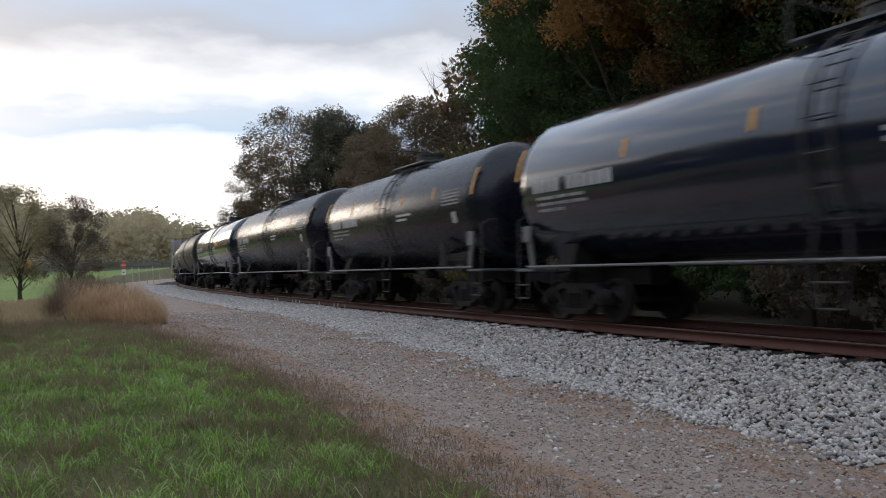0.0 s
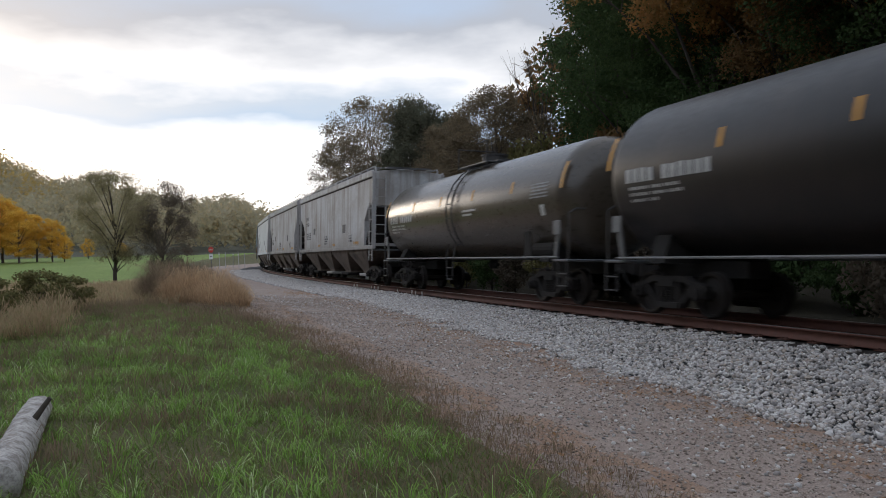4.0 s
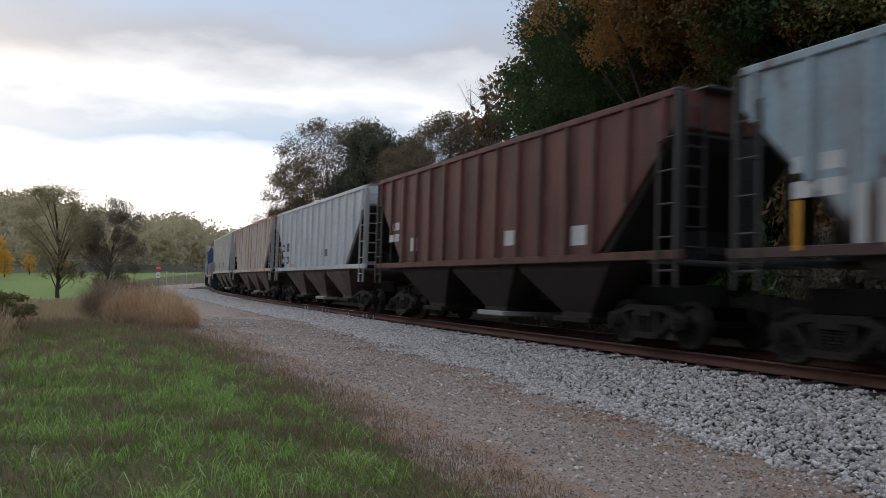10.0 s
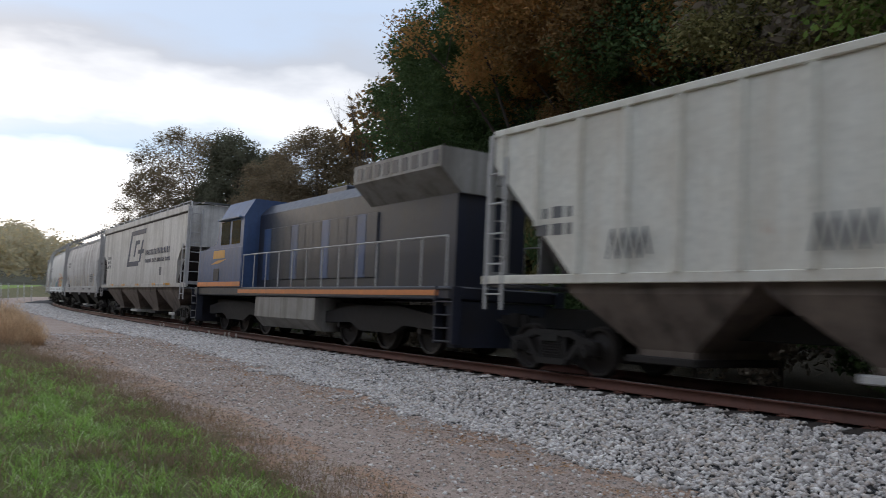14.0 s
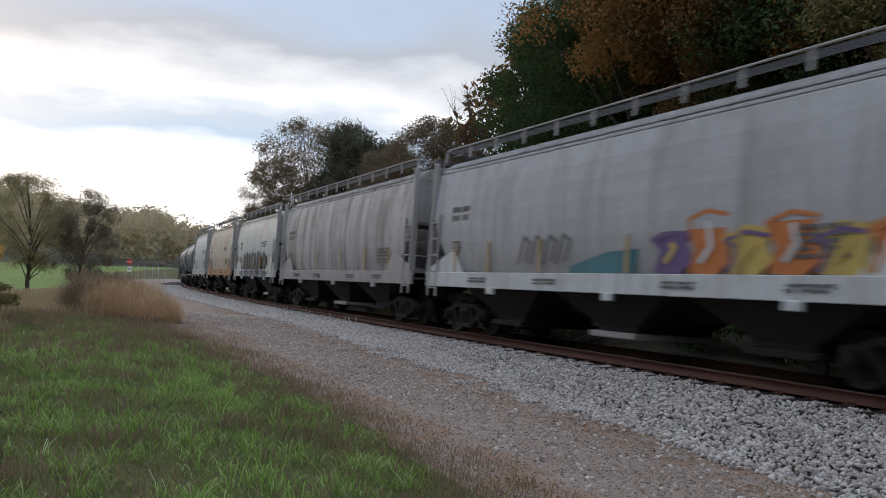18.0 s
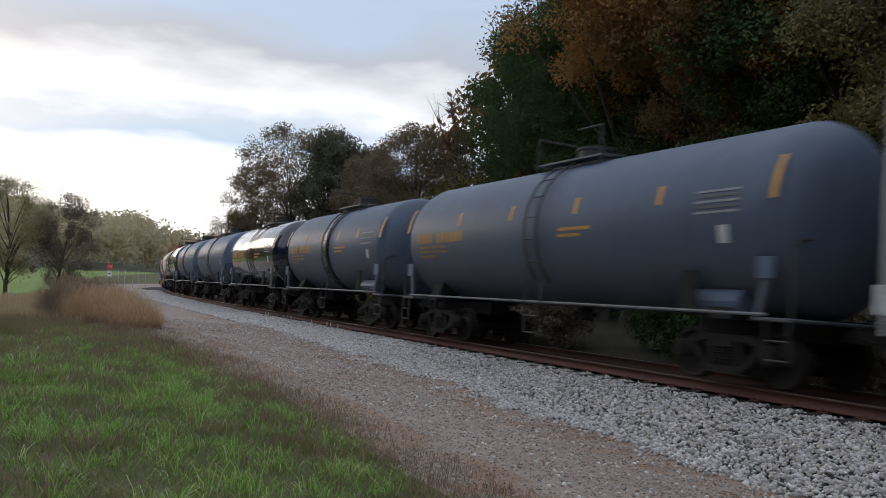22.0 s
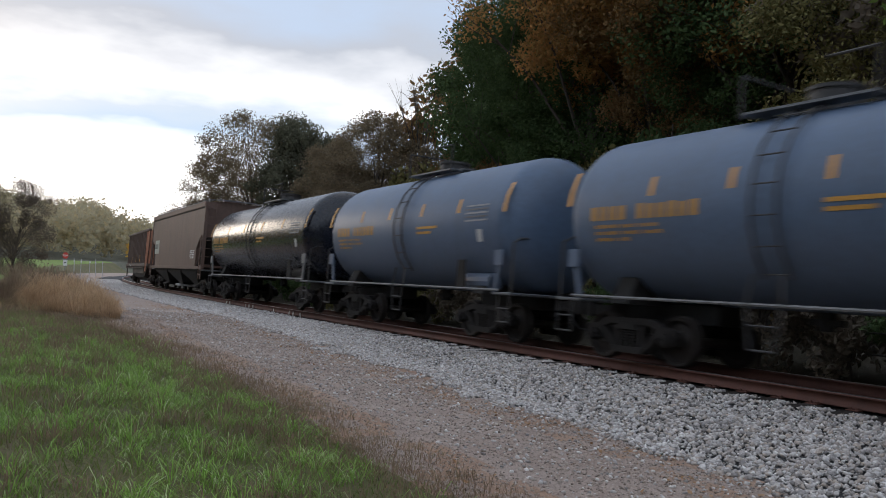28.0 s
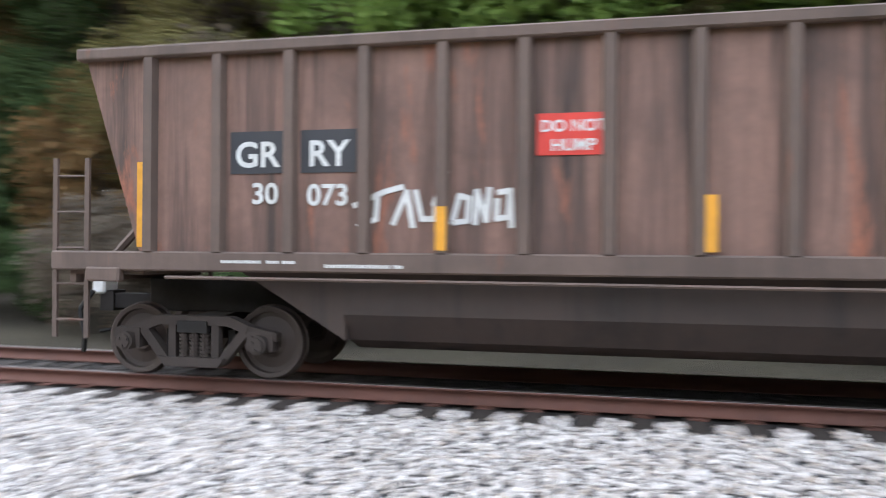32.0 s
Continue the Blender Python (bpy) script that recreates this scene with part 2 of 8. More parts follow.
def ground_mat(name, a, b_, c_, scale=1.0, bump=0.5, dist=0.03):
    m, n, l, b = nodes_of(name)
    tc = n.new("ShaderNodeTexCoord").outputs["Object"]
    big = noise_node(n, l, tc, 0.45 * scale, 5.0, 0.6, None, 0.3)
    mid = noise_node(n, l, tc, 4.0 * scale, 6.0, 0.7)
    fine = noise_node(n, l, tc, 38.0 * scale, 4.0, 0.7)
    c = mix_node(n, l, value_ramp(n, l, big, 0.38, 0.62), a, b_)
    c = mix_node(n, l, value_ramp(n, l, mid, 0.5, 0.72, 0.0, 0.7), c, c_)
    c = mix_node(n, l, value_ramp(n, l, fine, 0.38, 0.66, 0.0, 0.7), c, tuple(v * 0.4 for v in a))
    l.new(c, b.inputs["Base Color"])
    b.inputs["Roughness"].default_value = 0.92
    b.inputs["Specular IOR Level"].default_value = 0.2
    bump_node(n, l, b, fine, bump, dist)
    return m


def stone_bark(name):
    """Weathered pale bark with grey lenticel bands."""
    m, n, l, b = nodes_of(name)
    tc = n.new("ShaderNodeTexCoord").outputs["Object"]
    a = noise_node(n, l, tc, 9.0, 5.0, 0.7)
    f = noise_node(n, l, tc, 40.0, 4.0, 0.7)
    c = mix_node(n, l, value_ramp(n, l, a, 0.42, 0.62), (0.60, 0.56, 0.52), (0.27, 0.23, 0.20))
    c = mix_node(n, l, value_ramp(n, l, f, 0.45, 0.7, 0.0, 0.6), c, (0.14, 0.115, 0.10))
    l.new(c, b.inputs["Base Color"])
    b.inputs["Roughness"].default_value = 0.9
    bump_node(n, l, b, f, 0.8, 0.02)
    return m


M_BLACK_GLOSS = paint("black_gloss_paint", (0.009, 0.015, 0.032), 0.13, 0.15, (0.016, 0.014, 0.013), coat=1.0)
M_BLACK = paint("black_paint", (0.0075, 0.0095, 0.017), 0.25, 0.25, (0.014, 0.0125, 0.012))
M_BLACK_DULL = paint("dull_black_paint", (0.014, 0.012, 0.012), 0.42, 0.5, (0.042, 0.03, 0.024))
M_SLATE = paint("slate_blue_paint", (0.085, 0.112, 0.165), 0.5, 0.3, (0.052, 0.057, 0.069), low=0.2)
M_SLATE2 = paint("grey_blue_paint", (0.091, 0.137, 0.215), 0.48, 0.25, (0.072, 0.081, 0.098), low=0.15)
M_TANK_WHITE = paint("cream_tank_paint", (0.78, 0.71, 0.61), 0.42, 0.35, (0.45, 0.36, 0.27), low=0.2)
M_TANK_RED = paint("red_band_paint", (0.44, 0.13, 0.08), 0.5, 0.4, (0.16, 0.06, 0.04), streak=0.9)
M_BRONZE = paint("bronze_brown_paint", (0.075, 0.058, 0.042), 0.3, 0.3, (0.05, 0.04, 0.03), coat=0.3)
M_HOP_GREY = paint("pale_grey_hopper_paint", (0.58, 0.59, 0.595), 0.6, 0.7, (0.26, 0.21, 0.17), low=0.55, low_top=2.9, streak=0.9)
M_HOP_MID = paint("grey_hopper_paint", (0.50, 0.50, 0.515), 0.6, 0.5, (0.27, 0.25, 0.235), streak=0.8, low=0.35)
M_HOP_DARK = paint("dusty_grey_hopper_paint", (0.52, 0.51, 0.51), 0.62, 0.75, (0.20, 0.175, 0.16), streak=1.0, low=0.3)
M_HOP_BLUE = paint("faded_blue_hopper_paint", (0.36, 0.475, 0.525), 0.6, 0.42, (0.20, 0.14, 0.11), rust=0.5, rust_col=(0.13, 0.05, 0.034), low=0.97, low_col=(0.07, 0.032, 0.025), low_from=2.85, low_top=3.1, streak=0.95)
M_HOP_BROWN = paint("oxide_red_hopper_paint", (0.165, 0.053, 0.039), 0.6, 0.8, (0.045, 0.020, 0.017), rust=0.3, rust_col=(0.2, 0.075, 0.048), streak=1.0, low=0.3, low_col=(0.05, 0.026, 0.02))
M_HOP_WHITE = paint("white_hopper_paint", (0.60, 0.625, 0.65), 0.55, 0.4, (0.30, 0.27, 0.24), rust=0.12, streak=0.8, rust_top=0.03)
M_HOP_RUST = paint("rusty_cream_hopper_paint", (0.66, 0.58, 0.48), 0.6, 0.5, (0.46, 0.24, 0.13), rust=0.70, rust_col=(0.33, 0.10, 0.04), streak=0.9, rust_top=0.045)
M_HOP_CREAM = paint("cream_hopper_paint", (0.627, 0.605, 0.538), 0.58, 0.4, (0.403, 0.314, 0.213), rust=0.16, rust_col=(0.381, 0.146, 0.056), streak=0.7)
M_HOP_STAINED = paint("off_white_rust_stained_paint", (0.64, 0.66, 0.635), 0.55, 0.42, (0.36, 0.33, 0.29), rust=0.30, rust_col=(0.40, 0.19, 0.08), streak=0.8, rust_top=0.07)
M_RUSTSILL = paint("orange_rusted_sill_paint", (0.50, 0.29, 0.16), 0.65, 0.5, (0.30, 0.13, 0.06), rust=0.5, rust_col=(0.36, 0.13, 0.05))
M_HOP_LOGO = paint("sand_white_hopper_paint", (0.60, 0.575, 0.54), 0.58, 0.5, (0.22, 0.19, 0.16), low=0.25, streak=0.8)
M_HOP_ORANGE = paint("orange_stained_hopper_paint", (0.64, 0.60, 0.53), 0.6, 0.5, (0.46, 0.31, 0.19), rust=0.36, rust_col=(0.40, 0.15, 0.055), streak=0.9, rust_top=0.07, low=0.8, low_col=(0.42, 0.20, 0.09), low_from=1.6, low_top=2.25)
M_HOP_PALE = paint("off_white_hopper_paint", (0.66, 0.69, 0.695), 0.55, 0.42, (0.34, 0.315, 0.29), rust=0.06, streak=0.8)
M_HOP_TAUPE = paint("taupe_hopper_paint", (0.15, 0.094, 0.073), 0.6, 0.5, (0.07, 0.05, 0.044), low=0.3, low_col=(0.15, 0.082, 0.054))
M_GONDOLA = paint("rusted_brown_gondola_paint", (0.21, 0.118, 0.09), 0.78, 0.85, (0.05, 0.033, 0.027), rust=0.45, rust_col=(0.23, 0.085, 0.05), streak=0.9)
M_GOND_SILL = paint("grey_brown_sill_paint", (0.125, 0.085, 0.068), 0.75, 0.6, (0.05, 0.036, 0.03), rust=0.3, rust_col=(0.14, 0.06, 0.038))
M_GOND_END = paint("orange_rust_end_paint", (0.62, 0.30, 0.19), 0.75, 0.6, (0.20, 0.075, 0.045), rust=0.45, rust_col=(0.17, 0.06, 0.035), streak=0.7)
M_UNDER = paint("grimy_underframe", (0.010, 0.009, 0.008), 0.85, 0.5, (0.02, 0.015, 0.012))
M_HOPPER_BAY = paint("brown_dusted_hopper_bay", (0.17, 0.13, 0.105), 0.75, 0.75, (0.035, 0.025, 0.02), streak=0.8)
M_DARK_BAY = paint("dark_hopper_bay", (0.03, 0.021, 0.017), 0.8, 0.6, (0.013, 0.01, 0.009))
M_TRUCK = paint("brown_grimed_cast_steel", (0.014, 0.0105, 0.009), 0.85, 0.5, (0.008, 0.0065, 0.0055))
M_WHEEL = paint("worn_wheel_steel", (0.026, 0.0195, 0.0165), 0.65, 0.5, (0.013, 0.010, 0.0085), metal=0.3)
M_TRUCK_BROWN = paint("brown_dusted_cast_steel", (0.05, 0.037, 0.031), 0.85, 0.5, (0.018, 0.014, 0.012))
M_WHEEL_BROWN = paint("brown_dusted_wheel_steel", (0.075, 0.056, 0.047), 0.65, 0.5, (0.03, 0.022, 0.019), metal=0.3)
M_LADDER = paint("pale_ladder_steel", (0.42, 0.41, 0.4), 0.6, 0.5, (0.2, 0.17, 0.15))
M_LADDER_DARK = paint("dark_ladder_steel", (0.035, 0.034, 0.036), 0.6, 0.4)
M_WALK = paint("galvanised_walkway_steel", (0.16, 0.165, 0.175), 0.5, 0.5, (0.06, 0.06, 0.06), metal=0.4)
M_RAILPIPE = paint("grey_side_rail", (0.20, 0.20, 0.20), 0.55, 0.5, (0.08, 0.07, 0.065))
M_YELLOW = paint("yellow_reflector", (0.72, 0.33, 0.03), 0.45, 0.3, (0.3, 0.15, 0.03))
M_WHITE = paint("white_stencil", (0.62, 0.62, 0.6), 0.55, 0.35, (0.3, 0.28, 0.26))
M_GREYMARK = paint("grey_stencil", (0.12, 0.12, 0.125), 0.6, 0.4)
M_NAVYMARK = paint("navy_emblem_paint", (0.045, 0.05, 0.085), 0.6, 0.4, (0.12, 0.11, 0.1))
M_BLACKMARK = paint("black_stencil", (0.03, 0.03, 0.035), 0.6, 0.3, (0.05, 0.047, 0.045))
M_YELMARK = paint("yellow_stencil", (0.58, 0.29, 0.05), 0.5, 0.3)
M_RED = paint("red_sign_paint", (0.60, 0.045, 0.03), 0.5, 0.25, (0.3, 0.04, 0.03))
M_LOCO_BLUE = paint("deep_blue_locomotive_paint", (0.045, 0.085, 0.19), 0.4, 0.4, (0.03, 0.03, 0.035))
M_LOCO_DARK = paint("sooty_locomotive_paint", (0.024, 0.028, 0.045), 0.42, 0.5, (0.035, 0.028, 0.022))
M_LOCO_GREY = paint("grey_locomotive_paint", (0.27, 0.255, 0.235), 0.55, 0.6, (0.10, 0.085, 0.07), streak=0.9)
M_LOCO_ORANGE = paint("orange_stripe_paint", (0.62, 0.21, 0.06), 0.5, 0.35, (0.25, 0.1, 0.05))
M_GLASS, _n, _l, _b = nodes_of("dark_window_glass")
_b.inputs["Base Color"].default_value = (0.01, 0.012, 0.015, 1)
_b.inputs["Roughness"].default_value = 0.06
M_RAIL = paint("rusted_rail_steel", (0.125, 0.05, 0.034), 0.75, 0.5, (0.038, 0.020, 0.015), metal=0.1)
M_RAILTOP = paint("polished_rail_head", (0.20, 0.17, 0.16), 0.32, 0.35, (0.09, 0.06, 0.05), metal=0.8)
M_TIE = paint("creosoted_timber", (0.034, 0.025, 0.02), 0.9, 0.5, (0.018, 0.014, 0.011))
M_STONE = stone_mat("grey_ballast_stone", [(0.187, 0.170, 0.158), (0.503, 0.462, 0.433), (0.725, 0.673, 0.638), (0.421, 0.363, 0.322), (0.889, 0.842, 0.796), (0.304, 0.275, 0.257), (0.562, 0.468, 0.386), (0.632, 0.597, 0.573)])
# ballast stone again, darkened in colour for the shade under the train
M_STONE_DARK = stone_mat("shade_darkened_ballast_stone", [(0.035, 0.031, 0.028), (0.07, 0.062, 0.057), (0.105, 0.094, 0.088), (0.05, 0.043, 0.039)])
M_PEBBLE = stone_mat("tan_gravel_stone", [(0.17, 0.132, 0.11), (0.33, 0.252, 0.2), (0.47, 0.386, 0.325), (0.57, 0.485, 0.425), (0.40, 0.315, 0.262), (0.26, 0.195, 0.155)])
# bed colour darkened to paint shade into the gaps between stones
M_BED = ground_mat("ballast_bed", (0.075, 0.073, 0.074), (0.11, 0.107, 0.108), (0.045, 0.044, 0.045), 3.0, 0.9, 0.05)
# track bed colour with the shade beneath the train painted in
M_BED_DARK = ground_mat("shade_darkened_track_bed", (0.042, 0.036, 0.033), (0.064, 0.056, 0.051), (0.024, 0.02, 0.018), 3.0, 0.9, 0.05)
M_ROAD = ground_mat("gravel_road", (0.43, 0.327, 0.272), (0.51, 0.41, 0.35), (0.30, 0.222, 0.18), 1.3, 0.75, 0.03)
M_DIRT = ground_mat("tan_dirt_strip", (0.424, 0.274, 0.190), (0.466, 0.333, 0.252), (0.307, 0.206, 0.157), 1.3, 0.6, 0.03)
M_TURF = ground_mat("turf_soil", (0.15, 0.145, 0.07), (0.20, 0.175, 0.09), (0.20, 0.14, 0.095), 1.0, 0.6, 0.05)
M_MEADOW = ground_mat("meadow_grass", (0.210, 0.285, 0.075), (0.263, 0.332, 0.100), (0.179, 0.228, 0.070), 0.12, 0.4, 0.05)
# leaf litter, its colours lowered to stand for shade in the wood
M_WOODFLOOR = ground_mat("leaf_litter_with_wood_shade", (0.060, 0.050, 0.036), (0.082, 0.071, 0.048), (0.036, 0.033, 0.022), 0.8, 0.7, 0.05)
M_HILL = ground_mat("wooded_hill_ground", (0.15, 0.15, 0.115), (0.18, 0.17, 0.12), (0.12, 0.12, 0.095), 0.05, 0.5, 0.5)
M_BARK = paint("grey_brown_bark", (0.085, 0.068, 0.055), 0.9, 0.5, (0.03, 0.026, 0.022))
M_BIRCH = stone_bark("pale_birch_bark")
M_LEAF_DARK = leafy("dark_green_leaves", [(0.058, 0.097, 0.040), (0.086, 0.133, 0.050), (0.103, 0.150, 0.059), (0.075, 0.115, 0.047)])
M_LEAF_GREEN = leafy("bright_green_leaves", [(0.144, 0.228, 0.060), (0.204, 0.300, 0.072), (0.252, 0.348, 0.084), (0.156, 0.228, 0.060)])
# two leaf colours lightened to carry the haze on farther trees
M_LEAF_HAZY = leafy("olive_leaves_painted_haze", [(0.30, 0.265, 0.16), (0.35, 0.30, 0.175), (0.40, 0.33, 0.175), (0.27, 0.25, 0.15)], 0.8, 0.6, 0.25)
M_LEAF_HAZYDARK = leafy("dark_leaves_painted_haze", [(0.121, 0.125, 0.086), (0.147, 0.147, 0.099), (0.138, 0.129, 0.091)], 0.8, 0.5, 0.25)
M_LEAF_UMBER = leafy("umber_autumn_leaves", [(0.186, 0.150, 0.102), (0.228, 0.180, 0.120), (0.264, 0.198, 0.120), (0.168, 0.138, 0.096)], 0.8, 0.45, 0.3)
M_LEAF_RUST = leafy("russet_leaves", [(0.220, 0.131, 0.063), (0.304, 0.174, 0.074), (0.200, 0.147, 0.068), (0.347, 0.206, 0.088)])
M_LEAF_ORANGE = leafy("orange_autumn_leaves", [(0.384, 0.200, 0.077), (0.532, 0.276, 0.091), (0.338, 0.226, 0.081), (0.452, 0.237, 0.091)])
# yellow autumn leaves, colour raised to include the sunshine on them
M_LEAF_YELLOW = leafy("autumn_leaves_sun_brightened", [(0.72, 0.42, 0.07), (0.84, 0.52, 0.09), (0.62, 0.40, 0.08), (0.86, 0.58, 0.13)], 0.7, 0.5, 0.1)
# low sun on the hilltop, painted as gold leaf colour
M_WOODS_GOLD = leafy("hill_leaves_painted_sunlight", [(0.60, 0.42, 0.14), (0.50, 0.36, 0.14), (0.66, 0.46, 0.16)], 0.9, 0.5, 0.2)
M_LEAF_PLUM = leafy("purple_brown_leaves", [(0.175, 0.145, 0.115), (0.21, 0.165, 0.125), (0.17, 0.15, 0.115)], 0.8, 0.45, 0.3)
M_LEAF_OLIVE = leafy("olive_leaves", [(0.187, 0.175, 0.072), (0.238, 0.216, 0.086), (0.281, 0.238, 0.101), (0.166, 0.158, 0.072)])
# distance haze is put into these far leaves as paler colour
M_WOODS = leafy("far_leaves_painted_haze", [(0.44, 0.40, 0.27), (0.48, 0.43, 0.28), (0.54, 0.44, 0.26), (0.46, 0.41, 0.29), (0.58, 0.45, 0.24)], 0.9, 0.55, 0.35)
M_GRASS = leafy("green_grass_blades", [(0.20, 0.37, 0.06), (0.29, 0.50, 0.095), (0.42, 0.62, 0.16), (0.24, 0.43, 0.075), (0.72, 0.78, 0.46)], 0.45, 0.45, 0.4)
M_GRASS_UNDER = leafy("low_dark_grass", [(0.18, 0.25, 0.075), (0.24, 0.32, 0.10), (0.27, 0.25, 0.11), (0.20, 0.27, 0.08)], 0.7, 0.4, 0.5)
M_DRYGRASS = leafy("dry_tan_grass", [(0.52, 0.34, 0.20), (0.64, 0.44, 0.26), (0.74, 0.54, 0.34), (0.42, 0.28, 0.17)], 0.8, 0.5, 0.3)
M_BROWNGRASS = leafy("brown_verge_grass", [(0.27, 0.185, 0.13), (0.35, 0.24, 0.17), (0.30, 0.25, 0.14), (0.21, 0.145, 0.105)], 0.8, 0.45, 0.4)
M_ROUGH = leafy("rough_field_grass", [(0.50, 0.35, 0.21), (0.58, 0.42, 0.26), (0.38, 0.34, 0.17), (0.53, 0.36, 0.23)], 0.8, 0.5, 0.4)
M_LITTER = leafy("fallen_leaves", [(0.42, 0.24, 0.12), (0.50, 0.33, 0.20), (0.34, 0.19, 0.10), (0.28, 0.19, 0.13)], 0.8, 0.2)


# ---- building helpers ----
def part(name, bm, material, parent=None, label="", smooth=False):
    me = bpy.data.meshes.new(name)
    bm.to_mesh(me)
    bm.free()
    return mesh_part(name, me, material, parent, label, smooth)


def mesh_part(name, me, material, parent=None, label="", smooth=False):
    if material and not me.materials:
        me.materials.append(material)
    if smooth:
        me.polygons.foreach_set("use_smooth", [True] * len(me.polygons))
    ob = new(name, me)
    if parent:
        ob.parent = parent
    if label:
        ob["label"] = label
    return ob


def fast_mesh(name, co, idx, n, material):
    """A mesh from flat arrays: co (v, 3), idx (faces, n corners)."""
    me = bpy.data.meshes.new(name)
    co, idx = np.asarray(co, np.float32), np.asarray(idx, np.int32)
    me.vertices.add(len(co))
    me.vertices.foreach_set("co", co.ravel())
    me.loops.add(idx.size)
    me.loops.foreach_set("vertex_index", idx.ravel())
    me.polygons.add(len(idx))
    me.polygons.foreach_set("loop_start", np.arange(0, idx.size, n, dtype=np.int32))
    me.update(calc_edges=True)
    me.materials.append(material)
    return me


def box(bm, x0, x1, y0, y1, z0, z1):
    v = [bm.verts.new(p) for p in ((x0, y0, z0), (x1, y0, z0), (x1, y1, z0), (x0, y1, z0), (x0, y0, z1), (x1, y0, z1), (x1, y1, z1), (x0, y1, z1))]
    for f in ((3, 2, 1, 0), (4, 5, 6, 7), (0, 1, 5, 4), (1, 2, 6, 5), (2, 3, 7, 6), (3, 0, 4, 7)):
        bm.faces.new([v[i] for i in f])
    return v


def bevelled(x0, x1, y0, y1, z0, z1, w=0.02, seg=1):
    bm = bmesh.new()
    box(bm, x0, x1, y0, y1, z0, z1)
    bmesh.ops.bevel(bm, geom=list(bm.edges), offset=w, segments=seg, affect="EDGES", profile=0.6)
    return bm


def tube(bm, a, b, r, seg=6, r2=None):
    a, b = Vector(a), Vector(b)
    d = (b - a)
    if d.length < 1e-5:
        return
    q = d.to_track_quat("Z", "Y")
    r2 = r if r2 is None else r2
    ra = [bm.verts.new(a + q @ Vector((math.cos(i * math.tau / seg) * r, math.sin(i * math.tau / seg) * r, 0))) for i in range(seg)]
    rb = [bm.verts.new(b + q @ Vector((math.cos(i * math.tau / seg) * r2, math.sin(i * math.tau / seg) * r2, 0))) for i in range(seg)]
    for i in range(seg):
        j = (i + 1) % seg
        bm.faces.new((ra[i], ra[j], rb[j], rb[i]))
    bm.faces.new(list(reversed(ra)))
    bm.faces.new(rb)


def pipe(bm, pts, r, seg=6):
    for a, b in zip(pts[:-1], pts[1:]):
        tube(bm, a, b, r, seg)


def prism(bm, pts, axis, a, b):
    """Polygon pts extruded along an axis from a to b. axis 'x': pts are (y, z); 'y': pts are (x, z); 'z': (x, y)."""
    def at(p, h):
        return (h, p[0], p[1]) if axis == "x" else (p[0], h, p[1]) if axis == "y" else (p[0], p[1], h)
    va, vb = [bm.verts.new(at(p, a)) for p in pts], [bm.verts.new(at(p, b)) for p in pts]
    k = len(pts)
    bm.faces.new(va)
    bm.faces.new(list(reversed(vb)))
    for i in range(k):
        j = (i + 1) % k
        bm.faces.new((va[j], va[i], vb[i], vb[j]))
    bmesh.ops.recalc_face_normals(bm, faces=list(bm.faces))


def lathe(bm, prof, seg=32, zc=0.0):
    """Profile of (x, r) turned round the x axis at height zc."""
    rings = []
    for x, r in prof:
        if r < 1e-4:
            rings.append([bm.verts.new((x, 0, zc))])
        else:
            rings.append([bm.verts.new((x, r * math.cos(i * math.tau / seg), zc + r * math.sin(i * math.tau / seg))) for i in range(seg)])
    for A, B in zip(rings[:-1], rings[1:]):
        for i in range(seg):
            j = (i + 1) % seg
            if len(A) == 1:
                bm.faces.new((A[0], B[j], B[i]))
            elif len(B) == 1:
                bm.faces.new((A[i], A[j], B[0]))
            else:
                bm.faces.new((A[i], A[j], B[j], B[i]))
    bmesh.ops.recalc_face_normals(bm, faces=list(bm.faces))


def empty(name, m=None):
    ob = new(name)
    if m:
        ob.matrix_basis = m
    return ob


# ---- the track's line ----
S_LO, S_HI = -620.0, 640.0
_s = np.arange(S_LO, S_HI, 0.25)
_k = -0.0009202 - 2.5693e-5 * np.clip(_s, -60, 90)
_th = np.concatenate([[0], np.cumsum((_k[1:] + _k[:-1]) / 2 * 0.25)])
_i0 = int(np.argmin(abs(_s)))
_th += radians(111.985) - _th[_i0]
_x = np.cumsum(np.cos(_th)) * 0.25
_y = np.cumsum(np.sin(_th)) * 0.25
_x += 1.8258 - _x[_i0]
_y += 21.6296 - _y[_i0]
TIE_TOP = 0.41


def grade(s):
    return TIE_TOP + 0.00186 * np.clip(s, -60, 160)


def on_line(s, d, z=0.0):
    """The place at s metres along the track and d metres from the near rail's foot towards the road side; z above the tie tops."""
    x, y, th = np.interp(s, _s, _x), np.interp(s, _s, _y), np.interp(s, _s, _th)
    return x - np.sin(th) * d, y + np.cos(th) * d, grade(s) + z


def heading(s):
    return np.interp(s, _s, _th)


